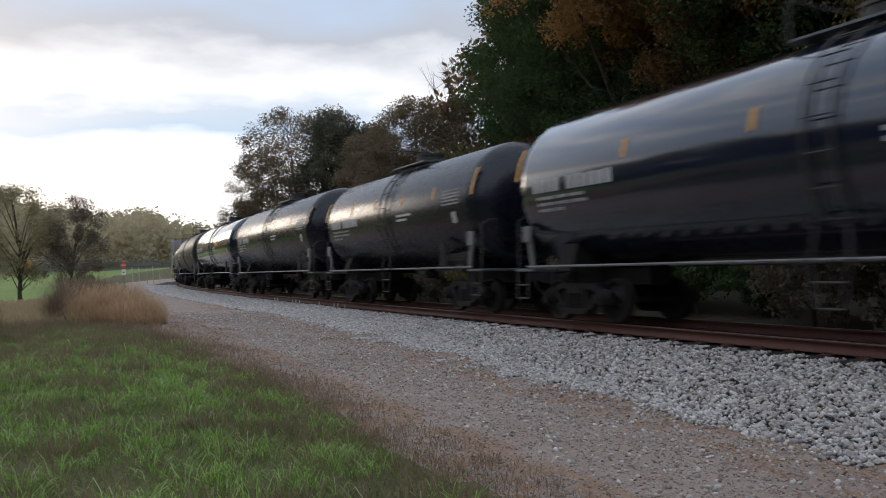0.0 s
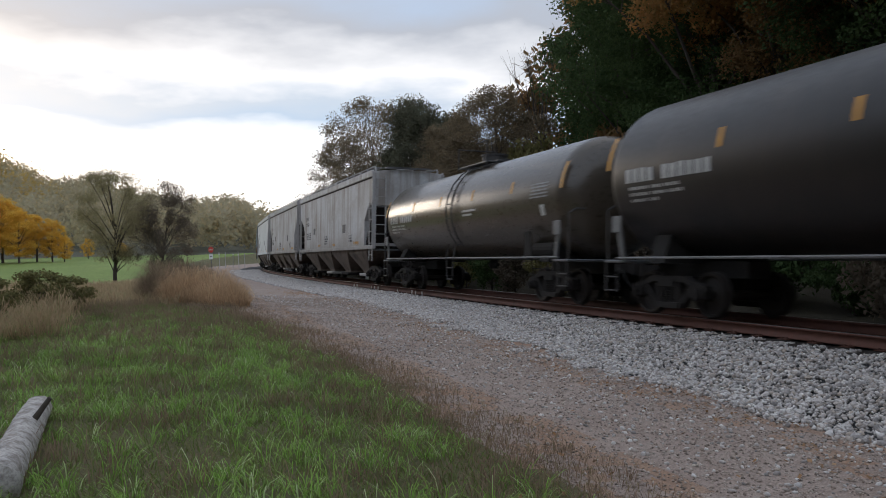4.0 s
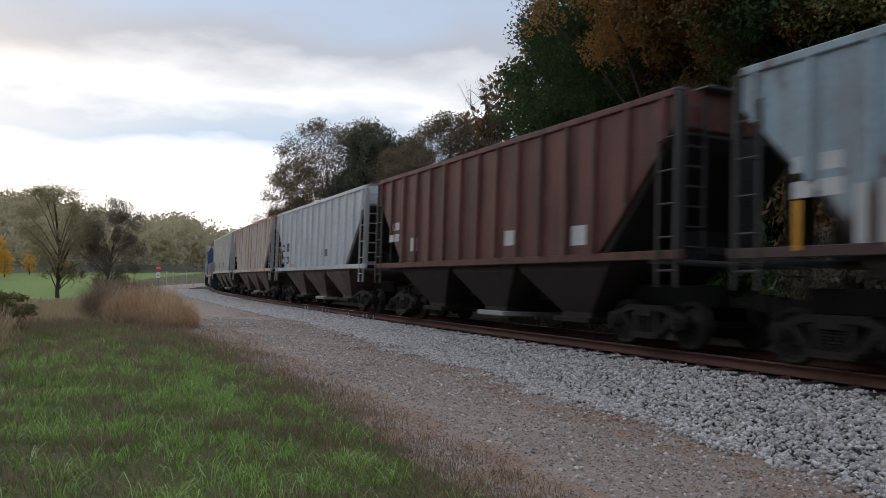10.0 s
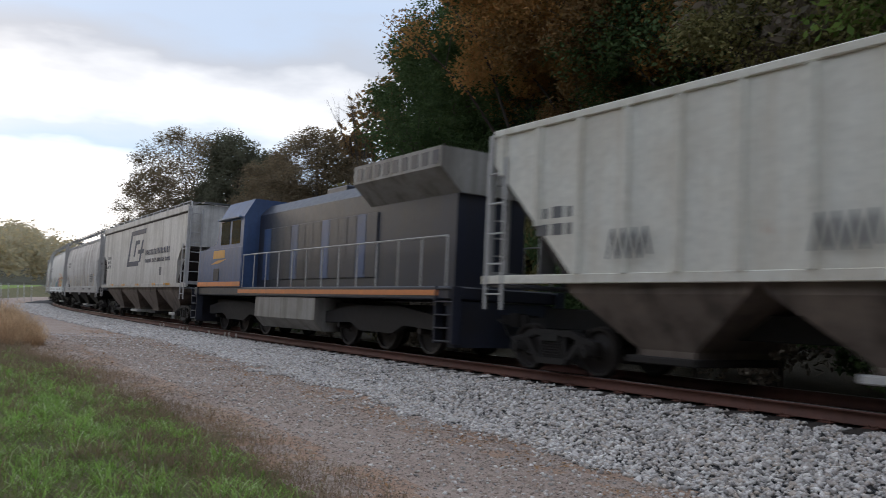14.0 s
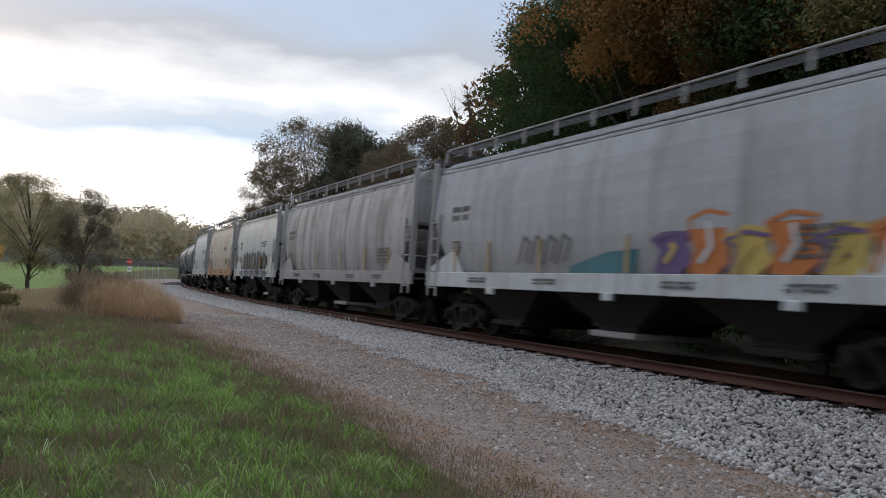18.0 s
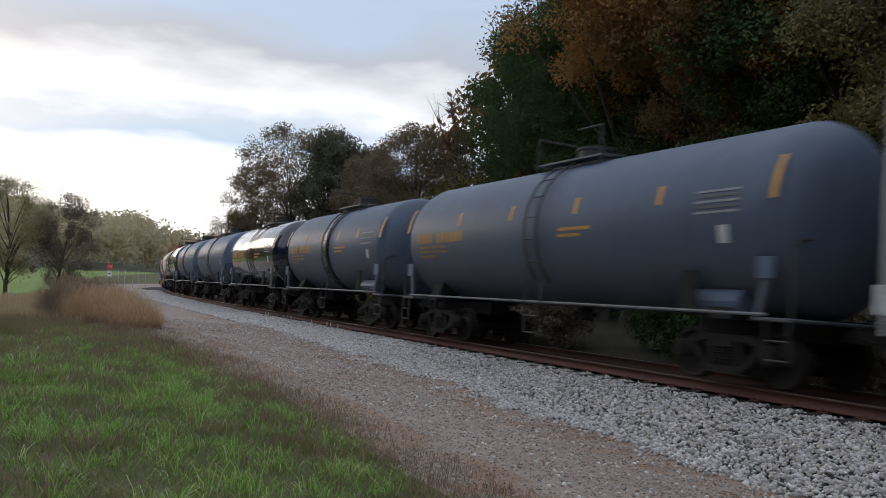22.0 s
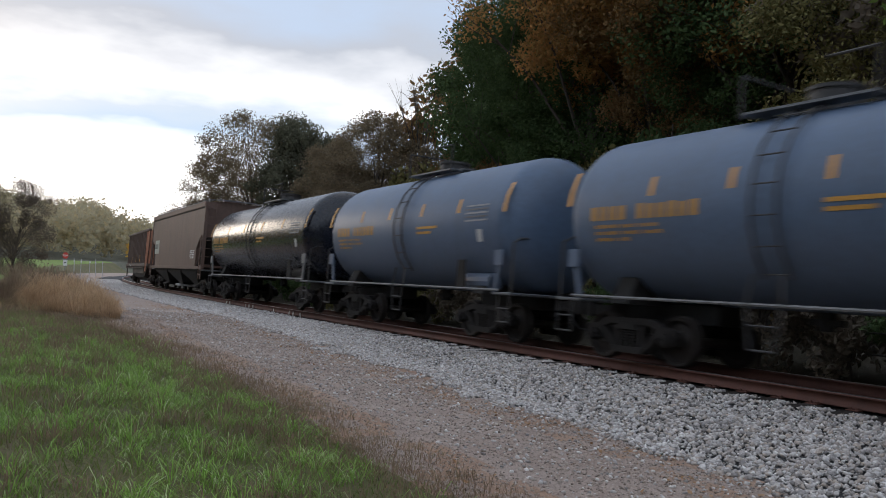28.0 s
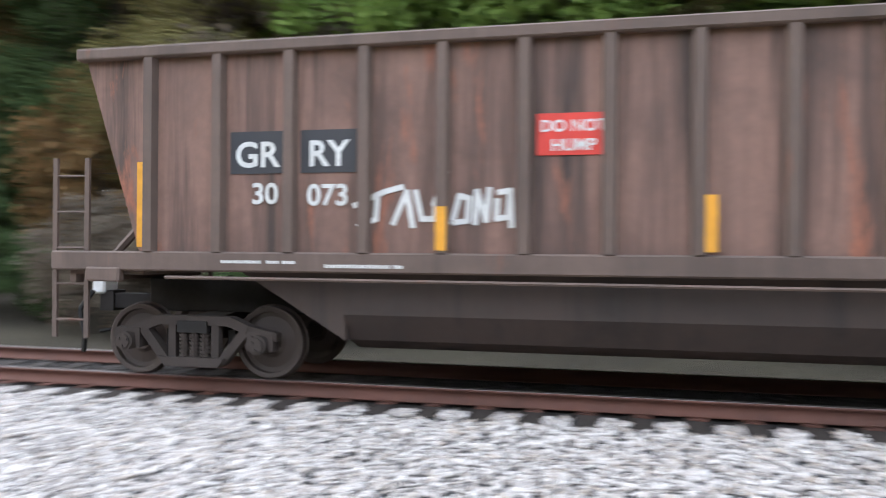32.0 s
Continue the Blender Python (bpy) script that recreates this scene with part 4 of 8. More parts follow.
def tank_car(label, length, mat, R=1.46, zc=2.45, marks=M_WHITE, gloss=False, stripes=True, bands=(), dome=True, ladder_mat=None, seed=0, rail_mat=None, plate=True, steps=True, placard=None):
    rnd = random.Random(seed)
    car = car_root("tank_car", label, "tank car")
    half = length / 2
    lt = half - 0.72
    bm = bmesh.new()
    hd = 0.62
    prof = [(-lt, 0.0)]
    for k in range(1, 9):
        a = k / 8 * math.pi / 2
        prof.append((-lt + hd * (1 - math.cos(a)), R * math.sin(a) ** 0.62))
    for k in range(8, 0, -1):
        a = k / 8 * math.pi / 2
        prof.append((lt - hd * (1 - math.cos(a)), R * math.sin(a) ** 0.62))
    prof.append((lt, 0.0))
    lathe(bm, prof, 48, zc)
    part("tank", bm, mat, car, smooth=True)
    for x0, x1, bmat in bands:
        bm = bmesh.new()
        lathe(bm, [(x0, R - 0.02), (x0, R + 0.012), (x1, R + 0.012), (x1, R - 0.02)], 48, zc)
        part("band", bm, bmat, car, "painted band round the tank", smooth=True)
    lm = ladder_mat or M_LADDER_DARK
    rm = rail_mat or M_RAILPIPE
    # stub sills, end platforms, side running rails
    for sgn in (-1, 1):
        x = sgn * (half - 1.0)
        bm = bevelled(min(x, x - sgn * 2.6), max(x, x - sgn * 2.6), -0.3, 0.3, 0.72, 1.06, 0.02)
        part("stub_sill", bm, M_UNDER, car)
        bm = bevelled(min(x + sgn * 0.25, x - sgn * 0.45), max(x + sgn * 0.25, x - sgn * 0.45), -1.48, 1.48, 1.0, 1.06, 0.015)
        part("end_platform", bm, M_WALK, car)
        # saddle over the truck
        bm = bmesh.new()
        xx = sgn * (half - 2.25)
        pts = [(-1.3, 1.0), (1.3, 1.0)] + [(math.cos(a) * (R + 0.015), zc + math.sin(a) * (R + 0.015)) for a in [-math.pi / 2 + q * 0.95 for q in (0.8, 0.4, 0, -0.4, -0.8)]]
        prism(bm, pts, "x", xx - 0.22, xx + 0.22)
        part("saddle", bm, M_UNDER, car)
        # end handrail
        bm = bmesh.new()
        xe = x + sgn * 0.2
        pipe(bm, [(xe, -1.42, 1.06), (xe, -1.42, 2.1), (xe - sgn * 0.04, -1.2, 2.22), (xe - sgn * 0.04, 1.2, 2.22), (xe, 1.42, 2.1), (xe, 1.42, 1.06)], 0.022)
        part("end_handrail", bm, lm, car)
        # corner steps
        for sy in (-1, 1):
            bm = bmesh.new()
            for a in (-0.2, 0.2):
                tube(bm, (x + a * sgn, sy * 1.46, 1.04), (x + a * sgn, sy * 1.46, 0.42), 0.018)
            for z in (0.44, 0.72):
                tube(bm, (x - 0.2, sy * 1.46, z), (x + 0.2, sy * 1.46, z), 0.018)
            part("corner_step", bm, lm, car)
    for sy in (-1, 1):
        bm = bmesh.new()
        tube(bm, (-half + 1.2, sy * 1.47, 1.1), (half - 1.2, sy * 1.47, 1.1), 0.028)
        part("side_handrail", bm, rm, car)
    # middle ladders and the platform round the valve housing
    for sy in (-1, 1):
        arc = [-0.75 + k * 0.2625 for k in range(9)]
        lad = None
        for a in (-0.22, 0.22):
            bm = bmesh.new()
            outer = [(R + 0.108, q) for q in arc] + [(R + 0.072, q) for q in reversed(arc)]
            prism(bm, [(sy * math.cos(q) * rr, zc + math.sin(q) * rr) for rr, q in outer], "x", a - 0.016, a + 0.016)
            lad = part("tank_ladder", bm, lm, car) if lad is None else lad
            if a > 0:
                part("stile", bm, lm, lad)
        for k in range(8):
            q = -0.7 + k * 0.28
            bm = bmesh.new()
            tube(bm, (-0.22, sy * math.cos(q) * (R + 0.09), zc + math.sin(q) * (R + 0.09)), (0.22, sy * math.cos(q) * (R + 0.09), zc + math.sin(q) * (R + 0.09)), 0.014)
            part("rung", bm, lm, lad)
        if steps:
            bm = bmesh.new()
            pipe(bm, [(-0.24, sy * 1.44, 1.55), (-0.3, sy * 1.5, 1.1), (-0.2, sy * 1.5, 0.45), (0.2, sy * 1.5, 0.45), (0.3, sy * 1.5, 1.1), (0.24, sy * 1.44, 1.55)], 0.02)
            tube(bm, (-0.24, sy * 1.5, 0.8), (0.24, sy * 1.5, 0.8), 0.018)
            part("side_step", bm, lm, car)
    zt = zc + R
    bm = bmesh.new()
    for sy in (-0.62, 0.62):
        box(bm, -1.15, 1.15, sy - 0.16, sy + 0.16, zt - 0.02, zt + 0.02)
    for sx in (-1.0, 1.0):
        box(bm, sx - 0.16, sx + 0.16, -0.46, 0.46, zt + 0.022, zt + 0.05)
    part("top_platform", bm, M_WALK if mat is not M_TANK_WHITE else M_TANK_RED, car)
    for sx in (-1, 1):
        bm = bmesh.new()
        pipe(bm, [(sx * 1.12, -0.78, zt - 0.1), (sx * 1.12, -0.78, zt + 0.62), (sx * 0.35, -0.78, zt + 0.62)] if sx > 0 else [(sx * 1.12, -0.78, zt - 0.1), (sx * 1.12, -0.78, zt + 0.62), (sx * 1.12, 0.5, zt + 0.62)], 0.022)
        part("platform_railing", bm, lm, car)
    bm = bmesh.new()
    big = mat is M_TANK_WHITE
    dr, dh = (0.46, 0.48) if big else (0.4, 0.3 if dome else 0.14)
    tube(bm, (0, 0, zt - 0.08), (0, 0, zt + dh), dr, 24)
    tube(bm, (0, 0, zt + dh), (0, 0, zt + dh + 0.06), dr + 0.03, 24)
    part("valve_housing", bm, M_LADDER_DARK if mat is not M_TANK_WHITE else M_TANK_RED, car)
    for sx in (-0.75, 0.72):
        bm = bmesh.new()
        tube(bm, (sx, 0.05, zt - 0.06), (sx, 0.05, zt + 0.14), 0.14, 12)
        part("hatch", bm, M_LADDER_DARK, car)
    # brake reservoir on the near end platform, bottom outlet
    bm = bmesh.new()
    tube(bm, (half - 3.0, -1.05, 1.28), (half - 1.9, -1.05, 1.28), 0.2, 14)
    part("air_reservoir", bm, M_SLATE2 if mat in (M_SLATE, M_SLATE2) else M_UNDER, car)
    bm = bmesh.new()
    prism(bm, [(half - 2.95, 1.06), (half - 2.55, 1.06), (half - 2.62, 1.75), (half - 2.9, 1.75)], "y", -1.46, -1.42)
    part("brake_bracket", bm, M_UNDER, car)
    for sgn in (-1, 1):
        xb = sgn * (lt - 0.55)
        bm = bmesh.new()
        prism(bm, [(xb - 0.04 - sgn * 0.1, 1.06), (xb + 0.05 - sgn * 0.1, 1.06), (xb + 0.06 + sgn * 0.06, 1.78), (xb - 0.05 + sgn * 0.06, 1.78)], "y", -1.47, -1.41)
        br = part("grab_bracket", bm, mat if mat in (M_SLATE, M_SLATE2) else rm, car)
        part("defect_card_board", bevelled(xb - 0.15 + sgn * 0.05, xb + 0.15 + sgn * 0.05, -1.51, -1.475, 1.62, 1.95, 0.008), M_SLATE2 if mat in (M_SLATE, M_SLATE2) else M_RAILPIPE, br)
    bm = bmesh.new()
    tube(bm, (0, 0, zc - R - 0.28), (0, 0, zc - R + 0.1), 0.14, 12)
    box(bm, -0.3, 0.3, -0.06, 0.06, zc - R - 0.2, zc - R - 0.1)
    part("bottom_outlet", bm, M_UNDER, car)
    # markings lie on the curved near flank
    def flank(a):
        return -math.cos(a) * (R + 0.008), zc + math.sin(a) * (R + 0.008)

    def patch(name, x0, x1, a0, a1, pm):
        bm = bmesh.new()
        prev = None
        for k in range(5):
            a = a0 + (a1 - a0) * k / 4
            y, z = flank(a)
            row = [bm.verts.new((x0, y, z)), bm.verts.new((x1, y, z))]
            if prev:
                bm.faces.new((prev[0], prev[1], row[1], row[0]))
            prev = row
        return part(name, bm, pm, car)
    if stripes:
        xs = [-lt + hd * 0.55] + [(-lt + hd) + (2 * lt - 2 * hd) * q for q in (0.22, 0.42, 0.62, 0.82)] + [lt - hd * 0.55]
        for i, x in enumerate(xs):
            patch("reflector_stripe", x - 0.05, x + 0.05, 0.10 if i in (0, 5) else 0.14, 0.55 if i in (0, 5) else 0.36, M_YELLOW)
    w0 = -lt + hd + 0.35

    def words(x, a, h, counts, pitch):
        bm = bmesh.new()
        for cnt in counts:
            for q in range(cnt):
                row = []
                for k in range(3):
                    y, z = flank(a + h * k / 2 * rnd.uniform(0.9, 1.0))
                    row.append((bm.verts.new((x, y, z)), bm.verts.new((x + pitch * 0.62, y, z))))
                for A, B in zip(row[:-1], row[1:]):
                    bm.faces.new((A[0], A[1], B[1], B[0]))
                x += pitch
            x += pitch * 0.9
        tagged(part("stencil", bm, marks, car), kind="stuff")
    words(w0, MARK_UP, 0.17, (4, 6), 0.23)
    for i in range(3):
        words(w0 + 0.1, MARK_UP - 0.09 - i * 0.075, 0.04, (7, 4 + i, 5) if i < 2 else (6, 3), 0.085)
    if plate:
        for i in range(5):
            patch("stencil", lt - hd - 1.25, lt - hd - 0.35, 0.22 - i * 0.055, 0.245 - i * 0.055, M_GREYMARK if i % 2 and marks is not M_WHITE else M_FADED)
        patch("placard", lt - hd - 0.75, lt - hd - 0.55, -0.30, -0.12, M_WHITE)
        if placard:
            patch("placard", 1.95, 2.75, 0.02, 0.2, placard)
    patch("stencil", 0.9, 1.9, -0.06, -0.02, marks)
    patch("stencil", 0.9, 1.6, -0.14, -0.10, marks)
    add_couplers(car, half)
    for sgn in (-1, 1):
        add_truck(car, sgn * (half - 2.3))
    return car


def hopper_outline(half, ztop, zsill, cut, zcut, curved, upright):
    """Stations along the car with the height of the body's lower edge there."""
    he = half - 0.75
    st = []
    n = 8
    for k in range(n + 1):
        u = k / n
        x = -he + cut * (u if not upright or k < n else (n - 1) / n + 0.01)
        if curved:
            z = zsill + (zcut - zsill) * (1 - math.sin(u * math.pi / 2) ** 0.8)
        elif upright:
            z = zcut - (zcut - zsill) * 0.42 * max(0, u - 0.45) / 0.5 if u < 0.95 else zsill
        else:
            z = zcut + (zsill - zcut) * u
        st.append((x, z))
    return st + [(0.0, zsill)] + [(-x, z) for x, z in reversed(st)]


def hopper_car(label, length, mat, kind="flat", ztop=4.42, zsill=1.62, bays=3, ribs=0, bay_mat=None, walk_rail=True, marks=(), sill_mat=None, cut=2.0, zcut=3.0, ladder_mat=None, rib_mat=None, width=1.52, spin=False, name="hopper_car"):
    car = car_root(name, label, "hopper car")
    half = length / 2
    he = half - 0.75
    lm = ladder_mat or M_LADDER
    curved = kind == "round"

    def width_at(z):
        if kind == "round":
            u = (z - zsill) / (ztop - zsill)
            return width - 0.16 * (2 * u - 0.85) ** 2 - (0.28 * max(0, (u - 0.84) / 0.16) ** 2)
        return width
    st = hopper_outline(half, ztop, zsill, cut, zcut, curved, kind == "flat" and not ribs)
    nz = 9
    bm = bmesh.new()
    rings = []
    for x, zb in st:
        zs = [zb + (ztop - zb) * (k / (nz - 1)) for k in range(nz)]
        loop = [(x, -width_at(z), z) for z in zs] + [(x, -0.75, ztop + 0.10), (x, 0.75, ztop + 0.10)] + [(x, width_at(z), z) for z in reversed(zs)]
        rings.append([bm.verts.new(p) for p in loop])
    k = len(rings[0])
    for A, B in zip(rings[:-1], rings[1:]):
        for i in range(k):
            j = (i + 1) % k
            bm.faces.new((A[i], A[j], B[j], B[i]))
    bm.faces.new(rings[0])
    bm.faces.new(rings[-1])
    bmesh.ops.recalc_face_normals(bm, faces=list(bm.faces))
    body = part("body", bm, mat, car, smooth=False)
    # slope sheets over the trucks and the dark bay between
    for sgn in (-1, 1):
        bm = bmesh.new()
        prism(bm, [(sgn * (he - 0.06), zcut - 0.05), (sgn * (he - cut - 0.1), zsill - 0.1), (sgn * (he - cut + 0.15), zsill - 0.1), (sgn * (he - 0.02), zcut - 0.12)], "y", -width + 0.08, width - 0.08)
        part("slope_sheet", bm, M_DARK_BAY, car)
    # side sill
    sm = sill_mat or mat
    sh = 0.36 if kind == "round" else 0.14
    for sy in (-1, 1):
        bm = bevelled(-half + 0.5, half - 0.5, sy * width - (0.05 if sy > 0 else 0.03), sy * width + (0.03 if sy > 0 else 0.05), zsill - sh, zsill + 0.02, 0.012)
        part("side_sill", bm, sm, car)
    bm = bevelled(-half + 0.95, half - 0.95, -0.3, 0.3, 0.75, 1.15, 0.02)
    part("centre_sill", bm, M_UNDER, car)
    # top chord and roof edge
    for sy in (-1, 1):
        if kind == "round":
            for q in (0.0, 0.13):
                bm = bevelled(-he, he, sy * (width_at(ztop - 0.18 - q)) - 0.025, sy * (width_at(ztop - 0.18 - q)) + 0.025, ztop - 0.21 - q, ztop - 0.15 - q, 0.01)
                part("roof_bead", bm, mat, car)
        else:
            deep = 0.21 if walk_rail else 0.08
            bm = bevelled(-he, he, sy * width - 0.05, sy * width + 0.05, ztop - deep, ztop + 0.05, 0.015)
            part("top_chord", bm, mat, car)
            # the top chord's shadow, added as a thin dark strip below it
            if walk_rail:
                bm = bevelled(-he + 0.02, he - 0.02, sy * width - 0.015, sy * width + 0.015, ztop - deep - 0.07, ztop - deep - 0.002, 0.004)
                part("roof_seam", bm, M_DARK_BAY, car, "dark strip put in as the shadow under the roof edge")
    # hatches and running boards on the roof
    for i in range(10):
        x = -he + 0.9 + i * (2 * he - 1.8) / 9
        bm = bevelled(x - 0.55, x + 0.55, -0.36, 0.36, ztop + 0.10, ztop + 0.19, 0.03)
        part("roof_hatch", bm, mat, car)
    zr = ztop + ((0.28 if kind == "round" else 0.2) if walk_rail else 0.14)
    for sy in (-1, 1):
        bm = bmesh.new()
        y0, y1 = sorted((sy * (width - 0.52), sy * (width - 0.2)))
        for q in range(4):
            ya = y0 + (y1 - y0) * q / 4
            box(bm, -he + 0.15, he - 0.15, ya, ya + 0.05, zr - 0.03, zr)
        part("running_board", bm, M_WALK, car)
        if walk_rail:
            cnt = int(length / 1.35)
            for i in range(cnt + 1):
                x = -he + 0.2 + i * (2 * he - 0.4) / cnt
                bm = bmesh.new()
                box(bm, x - 0.035, x + 0.035, sy * (width - 0.17) - 0.02, sy * (width - 0.17) + 0.02, ztop - 0.02, zr + 0.02)
                part("walkway_bracket", bm, lm if kind == "round" else M_HOP_MID, car)
            bm = bmesh.new()
            pipe(bm, [(-he - 0.1, sy * (width - 0.15), ztop - 0.35), (-he + 0.25, sy * (width - 0.15), zr + 0.03), (he - 0.25, sy * (width - 0.15), zr + 0.03), (he + 0.1, sy * (width - 0.15), ztop - 0.35)], 0.022)
            part("walkway_rail", bm, lm, car)
    for sgn in (-1, 1):
        x0, x1 = sorted((sgn * (he - 0.3), sgn * (half - 0.55)))
        bm = bmesh.new()
        box(bm, x0, x1, -0.95, 0.95, zr - 0.03, zr)
        part("running_board", bm, M_WALK, car)
    # pale gusset that closes the notch at the sill
    if curved:
        for sgn in (-1, 1):
            for y0, y1 in ((-width - 0.004, -width + 0.03), (width - 0.03, width + 0.004)):
                bm = bmesh.new()
                prism(bm, [(sgn * (he - cut - 0.1), zsill + 0.02), (sgn * (he + 0.12), zsill + 0.02), (sgn * (he + 0.12), zsill + 0.14), (sgn * (he - cut * 0.72), zsill + 0.62)], "y", y0, y1)
                part("end_gusset", bm, sm, car)
    # outside ribs
    if ribs:
        rm = rib_mat or mat
        for sy in (-1, 1):
            for i in range(ribs):
                x = -(he - cut * 0.12) + i * 2 * (he - cut * 0.12) / (ribs - 1)
                inn = he - abs(x)
                zb = zsill if inn > cut else zcut + (zsill - zcut) * inn / cut
                bm = bmesh.new()
                y0, y1 = sorted((sy * (width - 0.01), sy * (width + 0.075)))
                prism(bm, [(x - 0.07, y0 if sy > 0 else y1), (x - 0.04, y1 if sy > 0 else y0), (x + 0.04, y1 if sy > 0 else y0), (x + 0.07, y0 if sy > 0 else y1)], "z", zb + 0.02, ztop - 0.06)
                part("side_post", bm, rm, car)
    # discharge hoppers
    bmats = bay_mat or M_HOPPER_BAY
    span = 2 * (he - cut) + 0.6
    wb = span / bays
    for i in range(bays):
        xc = -span / 2 + wb * (i + 0.5)
        zl = 0.42
        bm = bmesh.new()
        tw, bw = wb / 2 - 0.03, min(0.55, wb * 0.22)
        ring = []
        for (hx, hy, z) in ((tw, width - 0.12, zsill - 0.13), (tw * 0.92, width - 0.13, zsill - 0.3), (bw, 0.95, zl + 0.12), (bw, 0.95, zl)):
            ring.append([bm.verts.new(p) for p in ((xc - hx, -hy, z), (xc + hx, -hy, z), (xc + hx, hy, z), (xc - hx, hy, z))])
        for A, B in zip(ring[:-1], ring[1:]):
            for a in range(4):
                bm.faces.new((A[a], A[(a + 1) % 4], B[(a + 1) % 4], B[a]))
        bm.faces.new(ring[0])
        bm.faces.new(ring[-1])
        bmesh.ops.recalc_face_normals(bm, faces=list(bm.faces))
        part("discharge_hopper", bm, bmats, car)
        bm = bevelled(xc - bw - 0.12, xc + bw + 0.12, -1.12, 1.12, zl - 0.1, zl + 0.02, 0.02)
        part("outlet_gate", bm, M_LADDER if i % 2 else M_TRUCK, car)
    # end frames: posts, ladders, platform, brake gear
    for sgn in (-1, 1):
        xe = sgn * (half - 0.62)
        for sy in (-1, 1):
            bm = bmesh.new()
            box(bm, min(xe, xe - sgn * 0.09), max(xe, xe - sgn * 0.09), sy * (width - 0.02) - 0.06, sy * (width - 0.02) + 0.06, zsill - 0.1, ztop - 0.02)
            part("corner_post", bm, lm, car)
            a, b = sorted((xe - sgn * 0.02, xe - sgn * 0.5))
            ladder("side_ladder", car, a, b, sy * (width + 0.03), zsill - 0.62, zcut + 0.1, 5, lm, 0.02)
            ladder("end_ladder", car, min(sy * (width - 0.08), sy * (width - 0.52)), max(sy * (width - 0.08), sy * (width - 0.52)), xe + sgn * 0.03, zsill - 0.1, ztop - 0.1, 8, lm, axis="y")
        bm = bevelled(min(xe, xe - sgn * 0.9), max(xe, xe - sgn * 0.9), -width + 0.1, width - 0.1, zsill - 0.2, zsill - 0.14, 0.01)
        part("end_platform", bm, M_WALK, car)
        bm = bmesh.new()
        box(bm, min(xe, xe - sgn * 0.07), max(xe, xe - sgn * 0.07), -width + 0.05, width - 0.05, zsill - 0.02, zsill + 0.1)
        box(bm, min(xe, xe - sgn * 0.05), max(xe, xe - sgn * 0.05), -0.2, 0.2, zsill, zcut)
        part("end_sill", bm, lm, car)
        bm = bmesh.new()
        box(bm, min(xe - sgn * 0.8, xe - sgn * 1.2), max(xe - sgn * 0.8, xe - sgn * 1.2), -0.35, 0.35, zsill - 0.14, zsill + 0.45)
        part("brake_equipment", bm, M_UNDER, car)
    if curved:
        for q in (-0.86, -0.62, -0.3, 0.12, 0.5, 0.82):
            x = q * (he - 0.4)
            flat_piece("reflector_stripe", car, [(x - 0.05, zsill + 0.03), (x + 0.05, zsill + 0.03), (x + 0.05, zsill + 0.75), (x - 0.05, zsill + 0.75)], -width - 0.006, M_DULLYELLOW)
        for q in (-0.7, -0.3, 0.25, 0.6):
            bars("stencil", car, q * he, zsill - 0.15, [0.9], 0.05, M_GREYMARK, -width - 0.056, rows=2, seed=int(q * 10) + 9)
        for q in (-0.55, 0.05, 0.62):
            part("jacking_pad", bevelled(q * he - 0.16, q * he + 0.16, -width - 0.07, -width + 0.02, zsill - 0.5, zsill - 0.34, 0.02), sm, car)
    for k, (mx, mz, widths, h, mm, rows) in enumerate(marks):
        bars("stencil", car, mx, mz, widths, h, mm, -width - (0.056 if mz < zsill else 0.002 if not curved else 0.0), rows=rows, seed=k)
    add_couplers(car, half)
    for sgn in (-1, 1):
        add_truck(car, sgn * (half - 2.0), spin=spin)
    return car


def flat_piece(name, parent, pts, y, mat, label=""):
    """A thin painted shape on the near side: pts are (x, z)."""
    bm = bmesh.new()
    prism(bm, pts, "y", y, y + 0.004)
    return part(name, bm, mat, parent, label)


def stroke(name, parent, pts, w, y, mat, label=""):
    """A brushed line of paint through points (x, z) on the near side."""
    bm = bmesh.new()
    for (x0, z0), (x1, z1) in zip(pts[:-1], pts[1:]):
        d = Vector((x1 - x0, z1 - z0))
        if d.length < 1e-6:
            continue
        nrm = Vector((-d.y, d.x)).normalized() * w / 2
        e = d.normalized() * w * 0.3
        v = [bm.verts.new((x, y, z)) for x, z in ((x0 - e.x + nrm.x, z0 - e.y + nrm.y), (x1 + e.x + nrm.x, z1 + e.y + nrm.y), (x1 + e.x - nrm.x, z1 + e.y - nrm.y), (x0 - e.x - nrm.x, z0 - e.y - nrm.y))]
        bm.faces.new(v)
        y -= 0.0006
    return part(name, bm, mat, parent, label)


def lettering(name, parent, text, x, z, size, y, mat, label="", squeeze=1.0):
    cu = bpy.data.curves.new(name, "FONT")
    cu.body, cu.size, cu.extrude, cu.offset = text, size, 0.002, 0.022 * size
    cu.align_x = "CENTER"
    tmp = new(name + "_text", cu)
    me = bpy.data.meshes.new_from_object(tmp)
    bpy.data.objects.remove(tmp)
    me.materials.clear()
    ob = mesh_part(name, me, mat, parent, label)
    ob.matrix_basis = pose(x, y, z, 90, 0, 0)
    ob.scale = (squeeze, 1, 1)
    return ob


